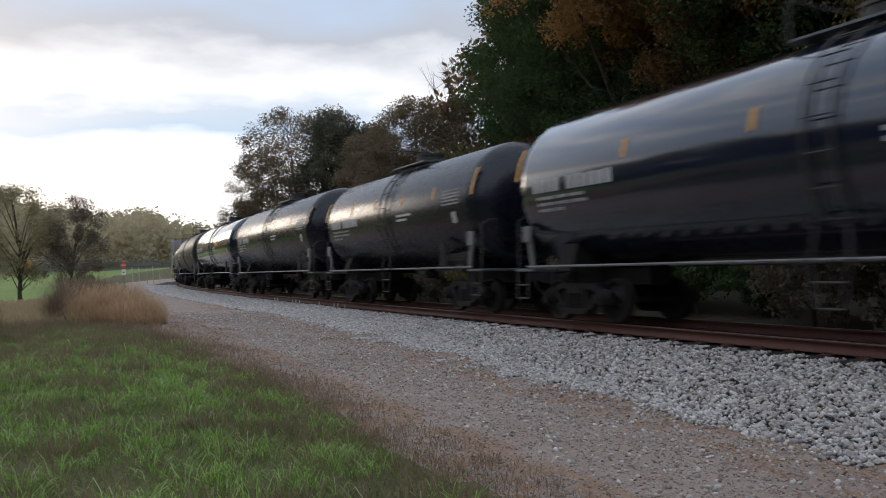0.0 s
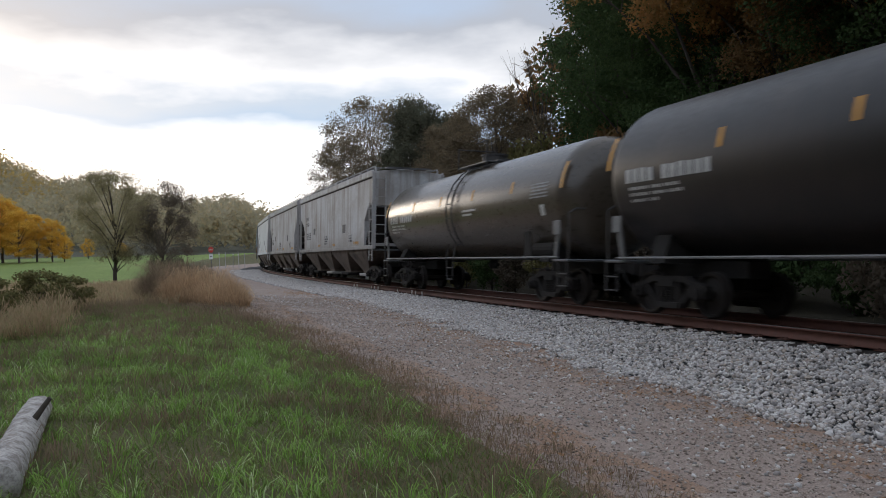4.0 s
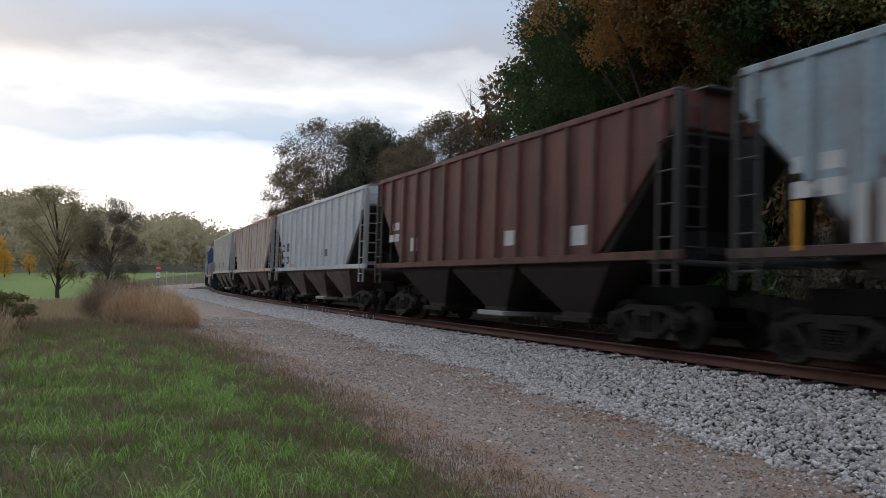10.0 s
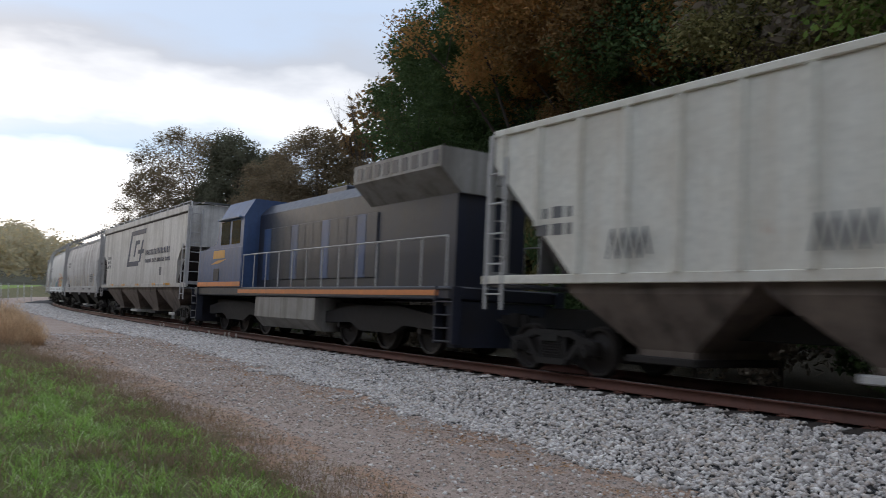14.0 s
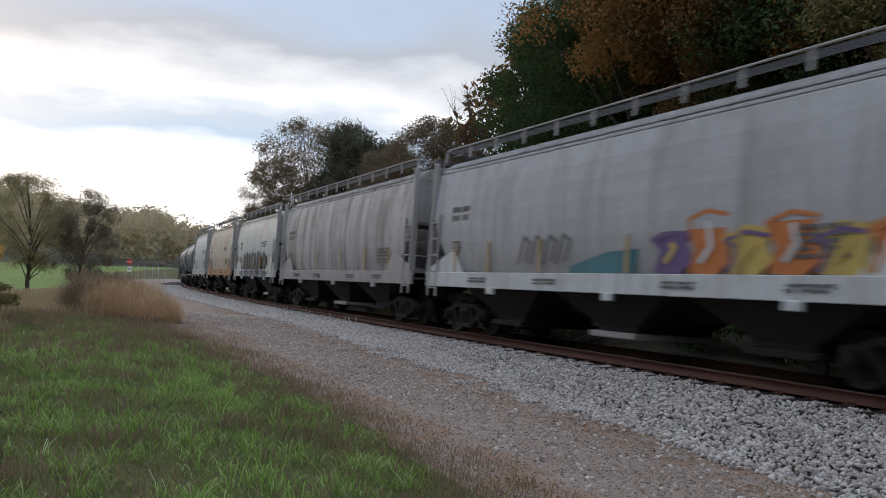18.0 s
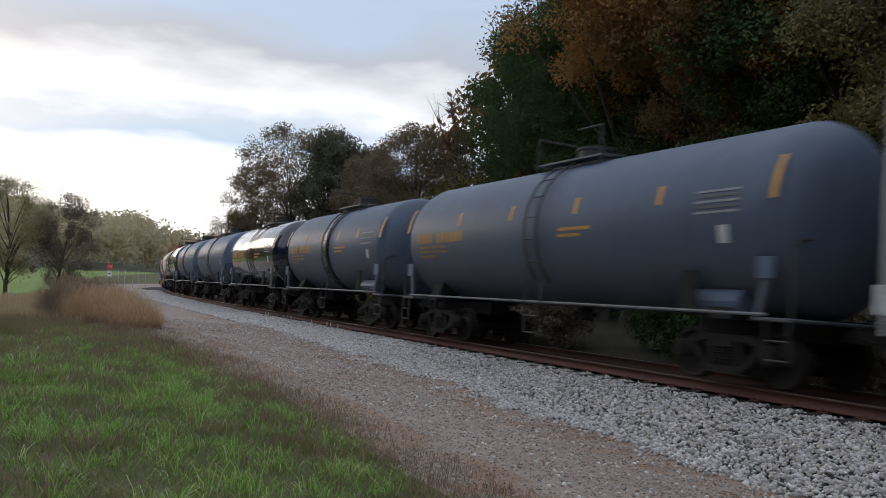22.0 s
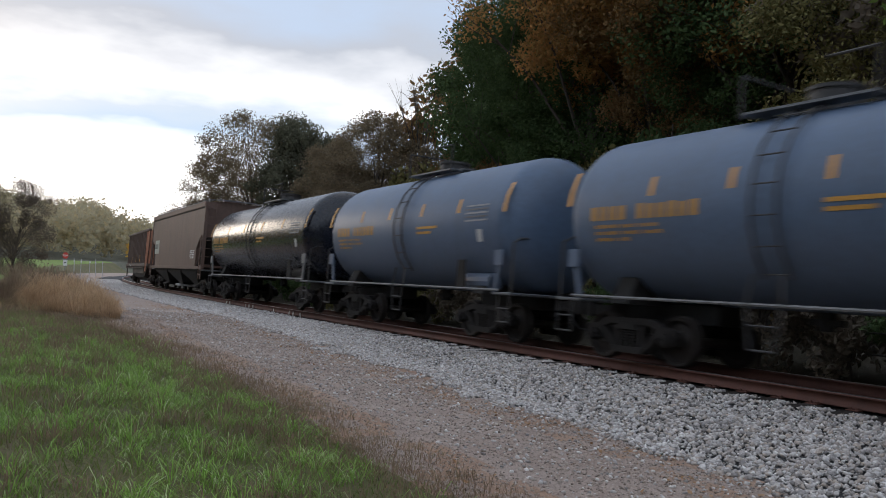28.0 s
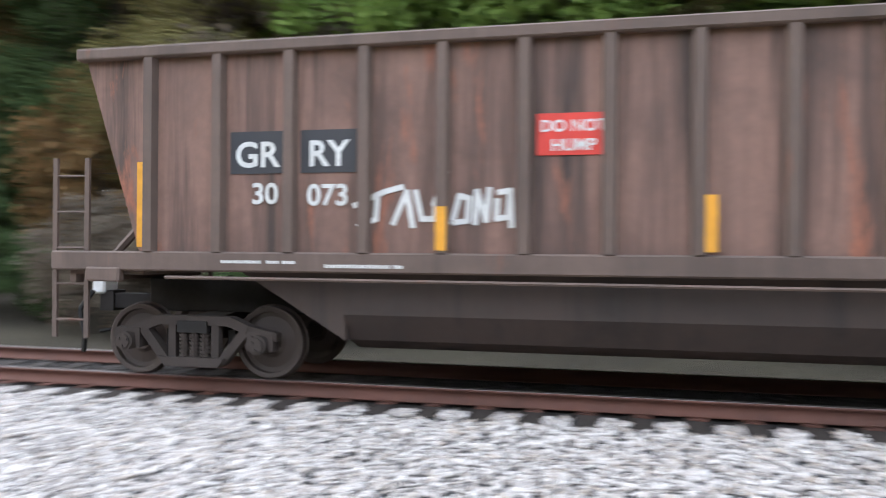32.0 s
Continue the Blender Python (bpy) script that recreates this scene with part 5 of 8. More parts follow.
def gondola_car(label, length):
    car = car_root("gondola_car", label, "gondola car")
    half = length / 2
    # s grows to the rear, x to the front
    ztop, zsill = 3.95, 1.52
    xr, xf = -half + 0.85, half - 1.25
    bm = bmesh.new()
    w = 1.5
    # open tub: outer skin, inner skin, floor
    for y0, y1 in ((-w, -w + 0.05), (w - 0.05, w)):
        bm = bmesh.new()
        prism(bm, [(xr, ztop - 0.06), (xr + 0.75, zsill), (xf - 0.2, zsill), (xf + 0.25, ztop - 0.06)], "y", y0, y1)
        part("side_sheet", bm, M_GONDOLA, car)
    bm = bmesh.new()
    prism(bm, [(xr + 0.02, ztop - 0.1), (xr + 0.08, ztop - 0.1), (xr + 0.85, zsill), (xr + 0.78, zsill)], "y", -w + 0.05, w - 0.05)
    part("end_sheet", bm, M_GONDOLA, car)
    bm = bmesh.new()
    prism(bm, [(xf + 0.22, ztop - 0.1), (xf + 0.16, ztop - 0.1), (xf - 0.28, zsill), (xf - 0.2, zsill)], "y", -w + 0.05, w - 0.05)
    part("end_sheet", bm, M_GOND_END, car)
    bm = bmesh.new()
    box(bm, xr + 0.8, xf - 0.25, -w + 0.05, w - 0.05, zsill - 0.05, zsill)
    part("floor_sheet", bm, M_GONDOLA, car)
    # bathtub belly between the trucks
    bm = bmesh.new()
    pts = [(-1.35, zsill - 0.2), (1.35, zsill - 0.2), (1.35, 0.85), (1.15, 0.55), (0.8, 0.42), (-0.8, 0.42), (-1.15, 0.55), (-1.35, 0.85)]
    prism(bm, pts, "x", -half + 4.1, half - 4.3)
    part("tub", bm, M_TUB, car, "sooty dark brown belly tub")
    for sgn, x in ((-1, -half + 4.1), (1, half - 4.3)):
        bm = bmesh.new()
        prism(bm, [(x, zsill - 0.2), (x, 0.55), (x + sgn * 1.3, zsill - 0.2)], "y", -1.3, 1.3)
        part("tub_end", bm, M_TUB, car)
    for sy in (-1, 1):
        bm = bevelled(-half + 0.45, half - 0.6, sy * 1.5 - 0.09, sy * 1.5 + 0.09, zsill - 0.2, zsill + 0.03, 0.02)
        part("side_sill", bm, M_GOND_SILL, car)
        bm = bmesh.new()
        tube(bm, (-half + 2.0, sy * 1.6, zsill - 0.27), (half - 2.4, sy * 1.6, zsill - 0.3), 0.022)
        part("train_line_pipe", bm, M_GOND_SILL, car)
        bm = bevelled(xr - 0.06, xf + 0.3, sy * 1.52 - 0.09, sy * 1.52 + 0.09, ztop - 0.14, ztop, 0.02)
        part("top_chord", bm, M_GOND_SILL, car)
        n = 16
        for i in range(n):
            x = POST0 + i * 0.88
            if x > xf - 0.3:
                break
            bm = bmesh.new()
            y0, y1 = sorted((sy * 1.49, sy * 1.60))
            ya, yb = (y0, y1) if sy > 0 else (y1, y0)
            prism(bm, [(x - 0.085, ya), (x - 0.055, yb), (x + 0.055, yb), (x + 0.085, ya)], "z", zsill + 0.03, ztop - 0.14)
            part("side_post", bm, M_GOND_SILL, car)
    # orange corner panel and its ladder at the leading end
    for sy in (-1, 1):
        flank = bmesh.new()
        y0, y1 = sorted((sy * 1.505, sy * 1.54))
        prism(flank, [(xf - 1.0, zsill + 0.03), (xf - 0.2, zsill + 0.03), (xf + 0.22, ztop - 0.15), (xf - 0.65, ztop - 0.15)], "y", y0, y1)
        part("corner_panel", flank, M_GOND_END, car, "orange rusted corner panel")
        ladder("side_ladder", car, xf - 0.42, xf + 0.02, sy * 1.6, 1.0, ztop - 0.2, 7, M_GOND_END)
        ladder("side_ladder", car, -half + 0.42, -half + 0.86, sy * 1.46, 0.5, zsill + 1.15, 5, M_GOND_SILL)
    for sgn in (-1, 1):
        xe = sgn * (half - 0.62)
        bm = bevelled(min(xe, xe - sgn * 1.0), max(xe, xe - sgn * 1.0), -1.45, 1.45, zsill - 0.25, zsill - 0.17, 0.01)
        part("end_platform", bm, M_GOND_SILL, car)
        bm = bmesh.new()
        box(bm, min(xe, xe - sgn * 0.08), max(xe, xe - sgn * 0.08), -1.45, 1.45, zsill - 0.35, zsill - 0.05)
        part("end_sill", bm, M_GOND_SILL, car)
        for sy in (-1.1, 1.1):
            bm = bmesh.new()
            tube(bm, (sgn * (half - 1.0), sy, zsill), (sgn * (half - 2.2 if sgn < 0 else half - 1.3), sy, 2.7), 0.05)
            part("end_brace", bm, M_GOND_SILL, car)
    bm = bevelled(-half + 0.95, half - 0.95, -0.3, 0.3, 0.75, 1.2, 0.02)
    part("centre_sill", bm, M_UNDER, car)
    bm = bevelled(-half + 0.95, -half + 1.4, -1.63, -1.5, zsill - 0.33, zsill - 0.16, 0.02)
    part("jacking_pad", bm, M_GOND_SILL, car)
    # end-of-train box on the rear coupler
    eot = part("marker_box", bevelled(-half - 0.02, -half + 0.18, -0.2, 0.12, 0.95, 1.45, 0.03), M_WHITE, car, "white end-of-train box with blue face")
    part("blue_face", bevelled(-half - 0.03, -half + 0.1, -0.215, -0.2, 1.15, 1.4, 0.005), M_EOT, eot, "bright blue panel")
    bm = bmesh.new()
    pipe(bm, [(-half + 0.05, -0.25, 1.0), (-half - 0.05, -0.4, 0.75), (-half + 0.05, -0.42, 0.4), (-half + 0.0, -0.38, 0.18)], 0.035)
    part("air_hose", bm, M_UNDER, car)
    # markings on the near side
    yy = -1.508
    bm = bmesh.new()
    for x in (GR_X, RY_X):
        box(bm, x - 0.33, x + 0.33, yy - 0.003, yy, 2.44, 2.92)
    part("dark_panel", bm, M_BLACKMARK, car, "dark repainted panel behind the lettering")
    lettering("lettering", car, "GR", GR_X, 2.52, 0.40, yy - 0.008, M_WHITE, "white stencilled letters")
    lettering("lettering", car, "RY", RY_X, 2.52, 0.40, yy - 0.008, M_WHITE, "white stencilled letters")
    lettering("lettering", car, "30", GR_X + 0.1, 2.10, 0.33, yy - 0.008, M_WHITE, "white stencilled numerals")
    lettering("lettering", car, "073", RY_X, 2.08, 0.33, yy - 0.008, M_WHITE, "white stencilled numerals")
    for x in (R1_X, R2_X):
        p = part("warning_panel", bevelled(x - 0.38, x + 0.38, yy - 0.006, yy, 2.58, 3.02, 0.002), M_RED, car, "red warning panel with white words")
        lettering("lettering", p, "DO NOT", x, 2.83, 0.17, yy - 0.010, M_WHITE)
        lettering("lettering", p, "HUMP", x, 2.63, 0.17, yy - 0.010, M_WHITE)
    for x, z0, z1 in ((Y1_X, 1.58, 2.05), (Y2_X, 1.58, 2.15), (Y3_X, 1.68, 1.92), (Y3_X, 1.95, 2.2), (-half + 1.62, 1.6, 2.6)):
        bm = bmesh.new()
        box(bm, x - 0.058, x + 0.058, -1.606 if x > -half + 2 else -1.51, -1.602 if x > -half + 2 else -1.506, z0, z1)
        part("reflector_stripe", bm, M_YELLOW, car)
    # sprayed scrawls, drawn as plain strokes
    g = [[(-0.55, 0.35), (-0.2, 0.5), (0.0, 0.55)], [(-0.28, 0.48), (-0.3, 0.2), (-0.5, 0.12)], [(-0.1, 0.15), (0.05, 0.5), (0.12, 0.12)], [(0.15, 0.5), (0.22, 0.2), (0.36, 0.2), (0.42, 0.58)], [(0.5, 0.7), (0.36, 0.36), (0.52, 0.15)]]
    for pts in g:
        stroke("graffiti_stroke", car, [(Y1_X - 0.45 + x, 1.72 + z) for x, z in pts], 0.06, -1.512, M_WHITE)
    g = [[(0, 0.2), (0.08, 0.45), (0.2, 0.42), (0.18, 0.18), (0.02, 0.16)], [(0.28, 0.15), (0.3, 0.5), (0.42, 0.18), (0.46, 0.52)], [(0.56, 0.4), (0.55, 0.2), (0.7, 0.22), (0.72, 0.5), (0.58, 0.48)], [(0.72, 0.5), (0.74, 0.12)]]
    for pts in g:
        stroke("graffiti_stroke", car, [(Y1_X + 0.12 + x * 0.85, 1.72 + z) for x, z in pts], 0.06, -1.512, M_WHITE)
    rnd = random.Random(4)
    for k in range(9):
        x, z = R2_X + 1.65 + rnd.uniform(-0.28, 0.28), 2.0 + rnd.uniform(-0.28, 0.36)
        stroke("graffiti_stroke", car, [(x - 0.22, z), (x + rnd.uniform(-0.1, 0.1), z + 0.12), (x + 0.22, z + rnd.uniform(-0.1, 0.1))], 0.10, -1.515 - k * 0.001, M_PALEBLUE, "pale blue sprayed scrawl")
    bars("stencil", car, R2_X + 2.3, 2.5, [0.25, 0.2], 0.07, M_GREYMARK, -1.506, rows=4)
    bars("stencil", car, R2_X + 2.7, 1.75, [0.6], 0.06, M_WHITE, -1.506)
    bars("stencil", car, GR_X - 0.4, zsill - 0.1, [0.5, 0.35], 0.035, M_WHITE, -1.592)
    bars("stencil", car, RY_X, zsill - 0.14, [0.9], 0.04, M_WHITE, -1.592)
    add_couplers(car, half)
    for sgn in (-1, 1):
        add_truck(car, sgn * (half - 2.05), rad=0.44, spin=True, dusty=True)
    return car


M_TUB = paint("sooty_brown_tub_paint", (0.045, 0.029, 0.023), 0.7, 0.7, (0.013, 0.010, 0.009), streak=0.6)
M_EOT = paint("bright_blue_plastic", (0.05, 0.25, 0.65), 0.35, 0.1)
M_INKBLUE = paint("blue_black_spray", (0.016, 0.02, 0.034), 0.5, 0.2, (0.03, 0.032, 0.04))
M_PALEBLUE = paint("pale_blue_spray", (0.42, 0.52, 0.66), 0.6, 0.2)
M_TEAL = paint("teal_spray", (0.06, 0.2, 0.24), 0.6, 0.2)
M_SPRAYORANGE = paint("orange_spray", (0.62, 0.2, 0.05), 0.6, 0.2)
M_SPRAYYELLOW = paint("yellow_spray", (0.62, 0.45, 0.12), 0.6, 0.2)
M_SPRAYPURPLE = paint("purple_spray", (0.16, 0.1, 0.24), 0.6, 0.2)


def locomotive(label, length):
    """Six-axle road engine that runs with its radiators leading, cab at the rear."""
    car = car_root("locomotive", label, "locomotive")
    half = length / 2
    bm = bevelled(-half + 0.6, half - 0.6, -1.5, 1.5, 1.22, 1.5, 0.03)
    part("frame", bm, M_LOCO_DARK, car, "sooty side frame")
    # long hood with bevelled roof edges
    x0, x1 = -half + 5.4, half - 1.2
    bm = bmesh.new()
    prism(bm, [(-0.95, 1.5), (0.95, 1.5), (0.95, 3.9), (0.62, 4.25), (-0.62, 4.25), (-0.95, 3.9)], "x", x0, x1)
    part("long_hood", bm, M_LOCO_DARK, car, "sooty hood with louvred doors")
    for i in range(14):
        x = x0 + 0.5 + i * (x1 - x0 - 4.0) / 14
        part("hood_door", bevelled(x, x + 0.62, -0.985, -0.945, 1.75, 3.4, 0.012), M_LOCO_DARK if i % 4 else M_LOCO_BLUE, car)
    # radiator wings
    bm = bmesh.new()
    prism(bm, [(-0.95, 3.55), (0.95, 3.55), (1.5, 4.05), (1.5, 4.5), (-1.5, 4.5), (-1.5, 4.05)], "x", half - 5.0, half - 1.1)
    part("radiator", bm, M_LOCO_GREY, car, "overhanging grey radiator housing")
    bm = bmesh.new()
    for k in range(9):
        box(bm, half - 4.8 + k * 0.42, half - 4.55 + k * 0.42, -1.507, -1.5, 4.12, 4.42)
    part("radiator_grille", bm, M_LOCO_DARK, car)
    part("exhaust_stack", bevelled(0.2, 1.5, -0.4, 0.4, 4.25, 4.48, 0.04), M_LOCO_DARK, car)
    # cab and short nose at the rear
    bm = bmesh.new()
    prism(bm, [(-1.5, 1.5), (1.5, 1.5), (1.5, 3.85), (1.15, 4.45), (-1.15, 4.45), (-1.5, 3.85)], "x", -half + 3.0, -half + 5.4)
    part("cab", bm, M_LOCO_BLUE, car, "blue cab with side windows")
    bm = bmesh.new()
    prism(bm, [(-half + 0.95, 1.5), (-half + 3.0, 1.5), (-half + 3.0, 3.95), (-half + 2.85, 3.95), (-half + 2.2, 3.1), (-half + 1.1, 2.9)], "y", -1.3, 1.3)
    part("nose", bm, M_LOCO_BLUE, car, "sloping blue nose")
    part("cab_side_panel", bevelled(-half + 0.98, -half + 5.35, -1.512, -1.3, 1.52, 2.85, 0.02), M_LOCO_BLUE, car, "blue lower cab side")
    part("cab_stripe", bevelled(-half + 0.98, -half + 5.35, -1.52, -1.512, 1.52, 1.68, 0.003), M_LOCO_ORANGE, car, "thin orange stripe")
    for a, b in ((-half + 3.25, -half + 4.1), (-half + 4.3, -half + 5.1)):
        part("cab_window", bevelled(a, b, -1.508, -1.49, 2.95, 3.75, 0.01), M_GLASS, car)
        part("cab_window", bevelled(a, b, 1.49, 1.508, 2.95, 3.75, 0.01), M_GLASS, car)
    part("sun_visor", bevelled(-half + 3.1, -half + 5.2, -1.62, -1.5, 3.8, 3.86, 0.01), M_SLATE2, car)
    # nose emblem as plain shapes
    flat_piece("emblem", car, [(-half + 2.55, 2.5), (-half + 3.75, 2.5), (-half + 3.75, 2.78), (-half + 2.6, 2.78)], -1.518, M_YELMARK, "yellow emblem panel")
    flat_piece("emblem", car, [(-half + 2.4, 2.3), (-half + 3.2, 2.33), (-half + 3.95, 2.46), (-half + 3.0, 2.43)], -1.518, M_YELMARK, "yellow flash")
    part("number_board", bevelled(-half + 3.4, -half + 4.0, -1.508, -1.49, 2.5, 2.7, 0.005), M_GREYMARK, car)
    part("cab_door", bevelled(-half + 2.7, -half + 3.25, -1.526, -1.51, 1.72, 2.15, 0.01), M_BLACKMARK, car)
    # walkway handrails
    for sy in (-1, 1):
        bm = bmesh.new()
        n = 12
        for i in range(n + 1):
            x = x0 + i * (half - 0.8 - x0) / n
            tube(bm, (x, sy * 1.45, 1.5), (x, sy * 1.45, 2.55), 0.02)
        tube(bm, (x0, sy * 1.45, 2.55), (half - 0.8, sy * 1.45, 2.55), 0.022)
        part("handrail", bm, M_LADDER, car)
        for sgn in (-1, 1):
            xs = sgn * (half - 0.75)
            for k in range(5):
                part("step_tread", bevelled(xs - 0.29, xs + 0.29, sy * 1.42 - 0.12, sy * 1.42 + 0.12, 0.35 + k * 0.27, 0.38 + k * 0.27, 0.006), M_LOCO_DARK, car)
            for a in (-0.31, 0.31):
                part("step_side", bevelled(xs + a - 0.018, xs + a + 0.018, sy * 1.42 - 0.12, sy * 1.42 + 0.12, 0.32, 1.5, 0.006), M_LOCO_DARK, car)
    # fuel tank and three-axle trucks
    bm = bmesh.new()
    prism(bm, [(-1.45, 1.2), (1.45, 1.2), (1.45, 0.6), (1.15, 0.3), (-1.15, 0.3), (-1.45, 0.6)], "x", -2.3, 2.0)
    part("fuel_tank", bm, M_LOCO_GREY, car, "grey fuel tank")
    part("side_stripe", bevelled(-half + 5.2, half - 1.0, -1.512, -1.5, 1.3, 1.42, 0.003), M_LOCO_ORANGE, car, "thin orange stripe")
    for xc in (-half + 4.1, half - 4.2):
        t = part("truck", bevelled(xc - 2.6, xc + 2.6, -0.9, 0.9, 0.75, 1.1, 0.03), M_UNDER, car)
        for sy in (-1, 1):
            bm = bmesh.new()
            prism(bm, [(xc - 2.7, 0.55), (xc - 2.7, 0.85), (xc - 1.2, 1.05), (xc + 1.2, 1.05), (xc + 2.7, 0.85), (xc + 2.7, 0.55), (xc + 1.3, 0.62), (xc + 0.8, 0.42), (xc - 0.8, 0.42), (xc - 1.3, 0.62)], "y", sy * 1.05 - 0.08, sy * 1.05 + 0.08)
            part("side_frame", bm, M_TRUCK, t)
        for dx in (-1.95, 0.0, 1.95):
            w = mesh_part("wheelset", wheelset_mesh(0.52), None, t)
            w.location = (xc + dx, 0, 0.52)
    for sgn in (-1, 1):
        bm = bmesh.new()
        x = sgn * (half - 0.75)
        prism(bm, [(x - sgn * 0.1, 1.2), (x + sgn * 0.1, 1.2), (x + sgn * 0.25, 0.25), (x, 0.25)], "y", -1.4, 1.4)
        part("pilot_plate", bm, M_LOCO_DARK, car)
    add_couplers(car, half)
    return car


# ---- the train, front to rear ----
SPEED = 15.197
POST0, GR_X, RY_X, Y1_X, Y2_X, Y3_X, R1_X, R2_X = -6.15, -4.80, -3.94, -2.63, 0.12, 2.67, -1.24, 2.19


def travelled(t):
    return SPEED * t + 1.40 * max(0.0, t - 30.0)


train = []


def run(car, front, rear):
    train.append((car, (front + rear) / 2, rear - front))


HM = [(-6.6, 3.3, [0.45, 0.5], 0.22, M_GREYMARK, 2), (-6.4, 2.5, [0.4, 0.45, 0.3], 0.07, M_GREYMARK, 4), (-4.3, 2.45, [0.5], 0.34, M_GREYMARK, 1), (-1.2, 2.2, [0.8], 0.08, M_GREYMARK, 4), (3.0, 2.3, [0.6], 0.4, M_GREYMARK, 1), (-3.0, 1.75, [0.6], 0.12, M_YELMARK, 1), (0.8, 1.72, [0.6], 0.13, M_YELMARK, 1), (4.3, 2.1, [0.7], 0.08, M_GREYMARK, 3), (5.2, 1.72, [1.0], 0.14, M_YELMARK, 1)]
RM = [(-6.2, 2.75, [0.4, 0.4], 0.24, M_WHITE, 2), (-4.4, 2.05, [0.5], 0.4, M_WHITE, 1), (1.4, 2.0, [0.6], 0.35, M_WHITE, 1), (4.2, 1.9, [0.5], 0.4, M_WHITE, 1)]


def build_train():
    run(tank_car("glossy black tank car with orange stripes, on the track", 16.7, M_BLACK_GLOSS, 1.62, 2.74, seed=1), -20.6, -3.9)
    run(tank_car("dark blue-black tank car with faded stencils", 12.8, M_BLACK, 1.55, 2.66, seed=2), -3.9, 8.9)
    run(tank_car("black tank car with white stencils and scrawl", 15.5, M_BLACK, 1.60, 2.72, seed=3), 8.9, 24.4)
    run(tank_car("glossy black tank car with yellow placard", 15.9, M_BLACK_GLOSS, 1.58, 2.70, seed=4, placard=M_YELLOW), 24.4, 40.3)
    run(tank_car("dull brown-black tank car with yellow stripes", 16.2, M_BLACK_DULL, 1.60, 2.72, seed=5), 40.3, 56.5)
    run(tank_car("shiny bronze-black tank car, smaller than its neighbours", 15.8, M_BRONZE, 1.48, 2.55, seed=6), 56.5, 72.3)
    run(hopper_car("pale grey covered hopper with brown-dusted bays", 18.5, M_HOP_GREY, bays=4, marks=HM, ztop=4.68, cut=1.5, zcut=3.3), 72.3, 90.8)
    run(hopper_car("pale grey covered hopper with roof walkway", 17.5, M_HOP_GREY, bays=4, marks=HM, ztop=4.68, cut=1.5, zcut=3.3), 90.8, 108.3)
    run(hopper_car("off-white covered hopper with dark dust blotches", 18.4, M_HOP_PALE, bays=4, marks=HM, ztop=4.68, cut=1.5, zcut=3.3), 108.3, 126.7)
    j = hopper_car("faded blue ribbed hopper streaked with rust", 15.8, M_HOP_BLUE, ribs=15, bays=3, bay_mat=M_DARK_BAY, walk_rail=False, marks=RM, ladder_mat=M_LADDER_DARK, ztop=4.45, zsill=1.70, cut=2.15, zcut=3.85)
    flat_piece("repaint_patch", j, [(-5.2, 1.62), (-4.0, 1.62), (-4.0, 2.6), (-5.2, 2.5)], -1.526, M_WHITE, "cream repaint patch")
    for x in (-6.05, -4.6, -2.0, 0.6, 5.9):
        flat_piece("reflector_stripe", j, [(x - 0.06, 1.65), (x + 0.06, 1.65), (x + 0.06, 2.35), (x - 0.06, 2.35)], -1.605, M_YELLOW)
    run(j, 126.7, 142.5)
    run(hopper_car("oxide red ribbed hopper with dark ends", 16.0, M_HOP_BROWN, bay_mat=M_DARK_BAY, ribs=15, bays=3, walk_rail=False, marks=RM, ladder_mat=M_LADDER_DARK, ztop=4.45, zsill=1.70, cut=2.15, zcut=3.85), 142.5, 158.5)
    k_ = hopper_car("white ribbed hopper with pale ladders", 15.8, M_HOP_WHITE, ribs=15, bays=3, walk_rail=False, marks=[(1.6, 2.1, [0.4, 0.4], 0.3, M_GREYMARK, 1), (-4.0, 1.74, [0.75], 0.16, M_YELLOW, 1)], ztop=4.45, zsill=1.70, cut=2.15, zcut=3.85)
    for x0, x1, z0, z1, worded in ((-5.8, -5.25, 2.5, 2.86, True), (-5.05, -4.4, 2.5, 2.9, False), (-5.8, -5.25, 1.9, 2.26, True), (-5.05, -4.4, 1.9, 2.26, True)):
        flat_piece("stencil_panel", k_, [(x0, z0), (x1, z0), (x1, z1), (x0, z1)], -1.526, M_BLACKMARK, "black stencil panel")
        if worded:
            bars("stencil", k_, x0 + 0.06, z0 + 0.08, [x1 - x0 - 0.12], 0.2, M_WHITE, -1.532)
    flat_piece("reflector_stripe", k_, [(-6.12, 1.72), (-5.98, 1.72), (-5.98, 2.7), (-6.12, 2.7)], -1.606, M_DULLYELLOW)
    run(k_, 158.5, 174.3)
    m = hopper_car("cream ribbed hopper heavily stained orange with rust", 15.6, M_HOP_RUST, ribs=15, bays=3, walk_rail=False, marks=[(-5.9, 2.9, [0.45, 0.45], 0.2, M_WHITE, 3), (-4.2, 2.5, [0.5], 0.35, M_GREYMARK, 1), (0.6, 2.4, [0.5], 0.4, M_GREYMARK, 1)], ztop=4.45, zsill=1.70, cut=2.15, zcut=3.85, rib_mat=M_HOP_CREAM)
    run(m, 174.3, 189.9)
    n = hopper_car("cream ribbed hopper with black scrawls", 16.4, M_HOP_CREAM, ribs=15, bays=3, walk_rail=False, marks=[(-6.2, 2.7, [0.35, 0.3, 0.4], 0.2, M_GREYMARK, 2)], ztop=4.45, zsill=1.70, cut=2.15, zcut=3.85)
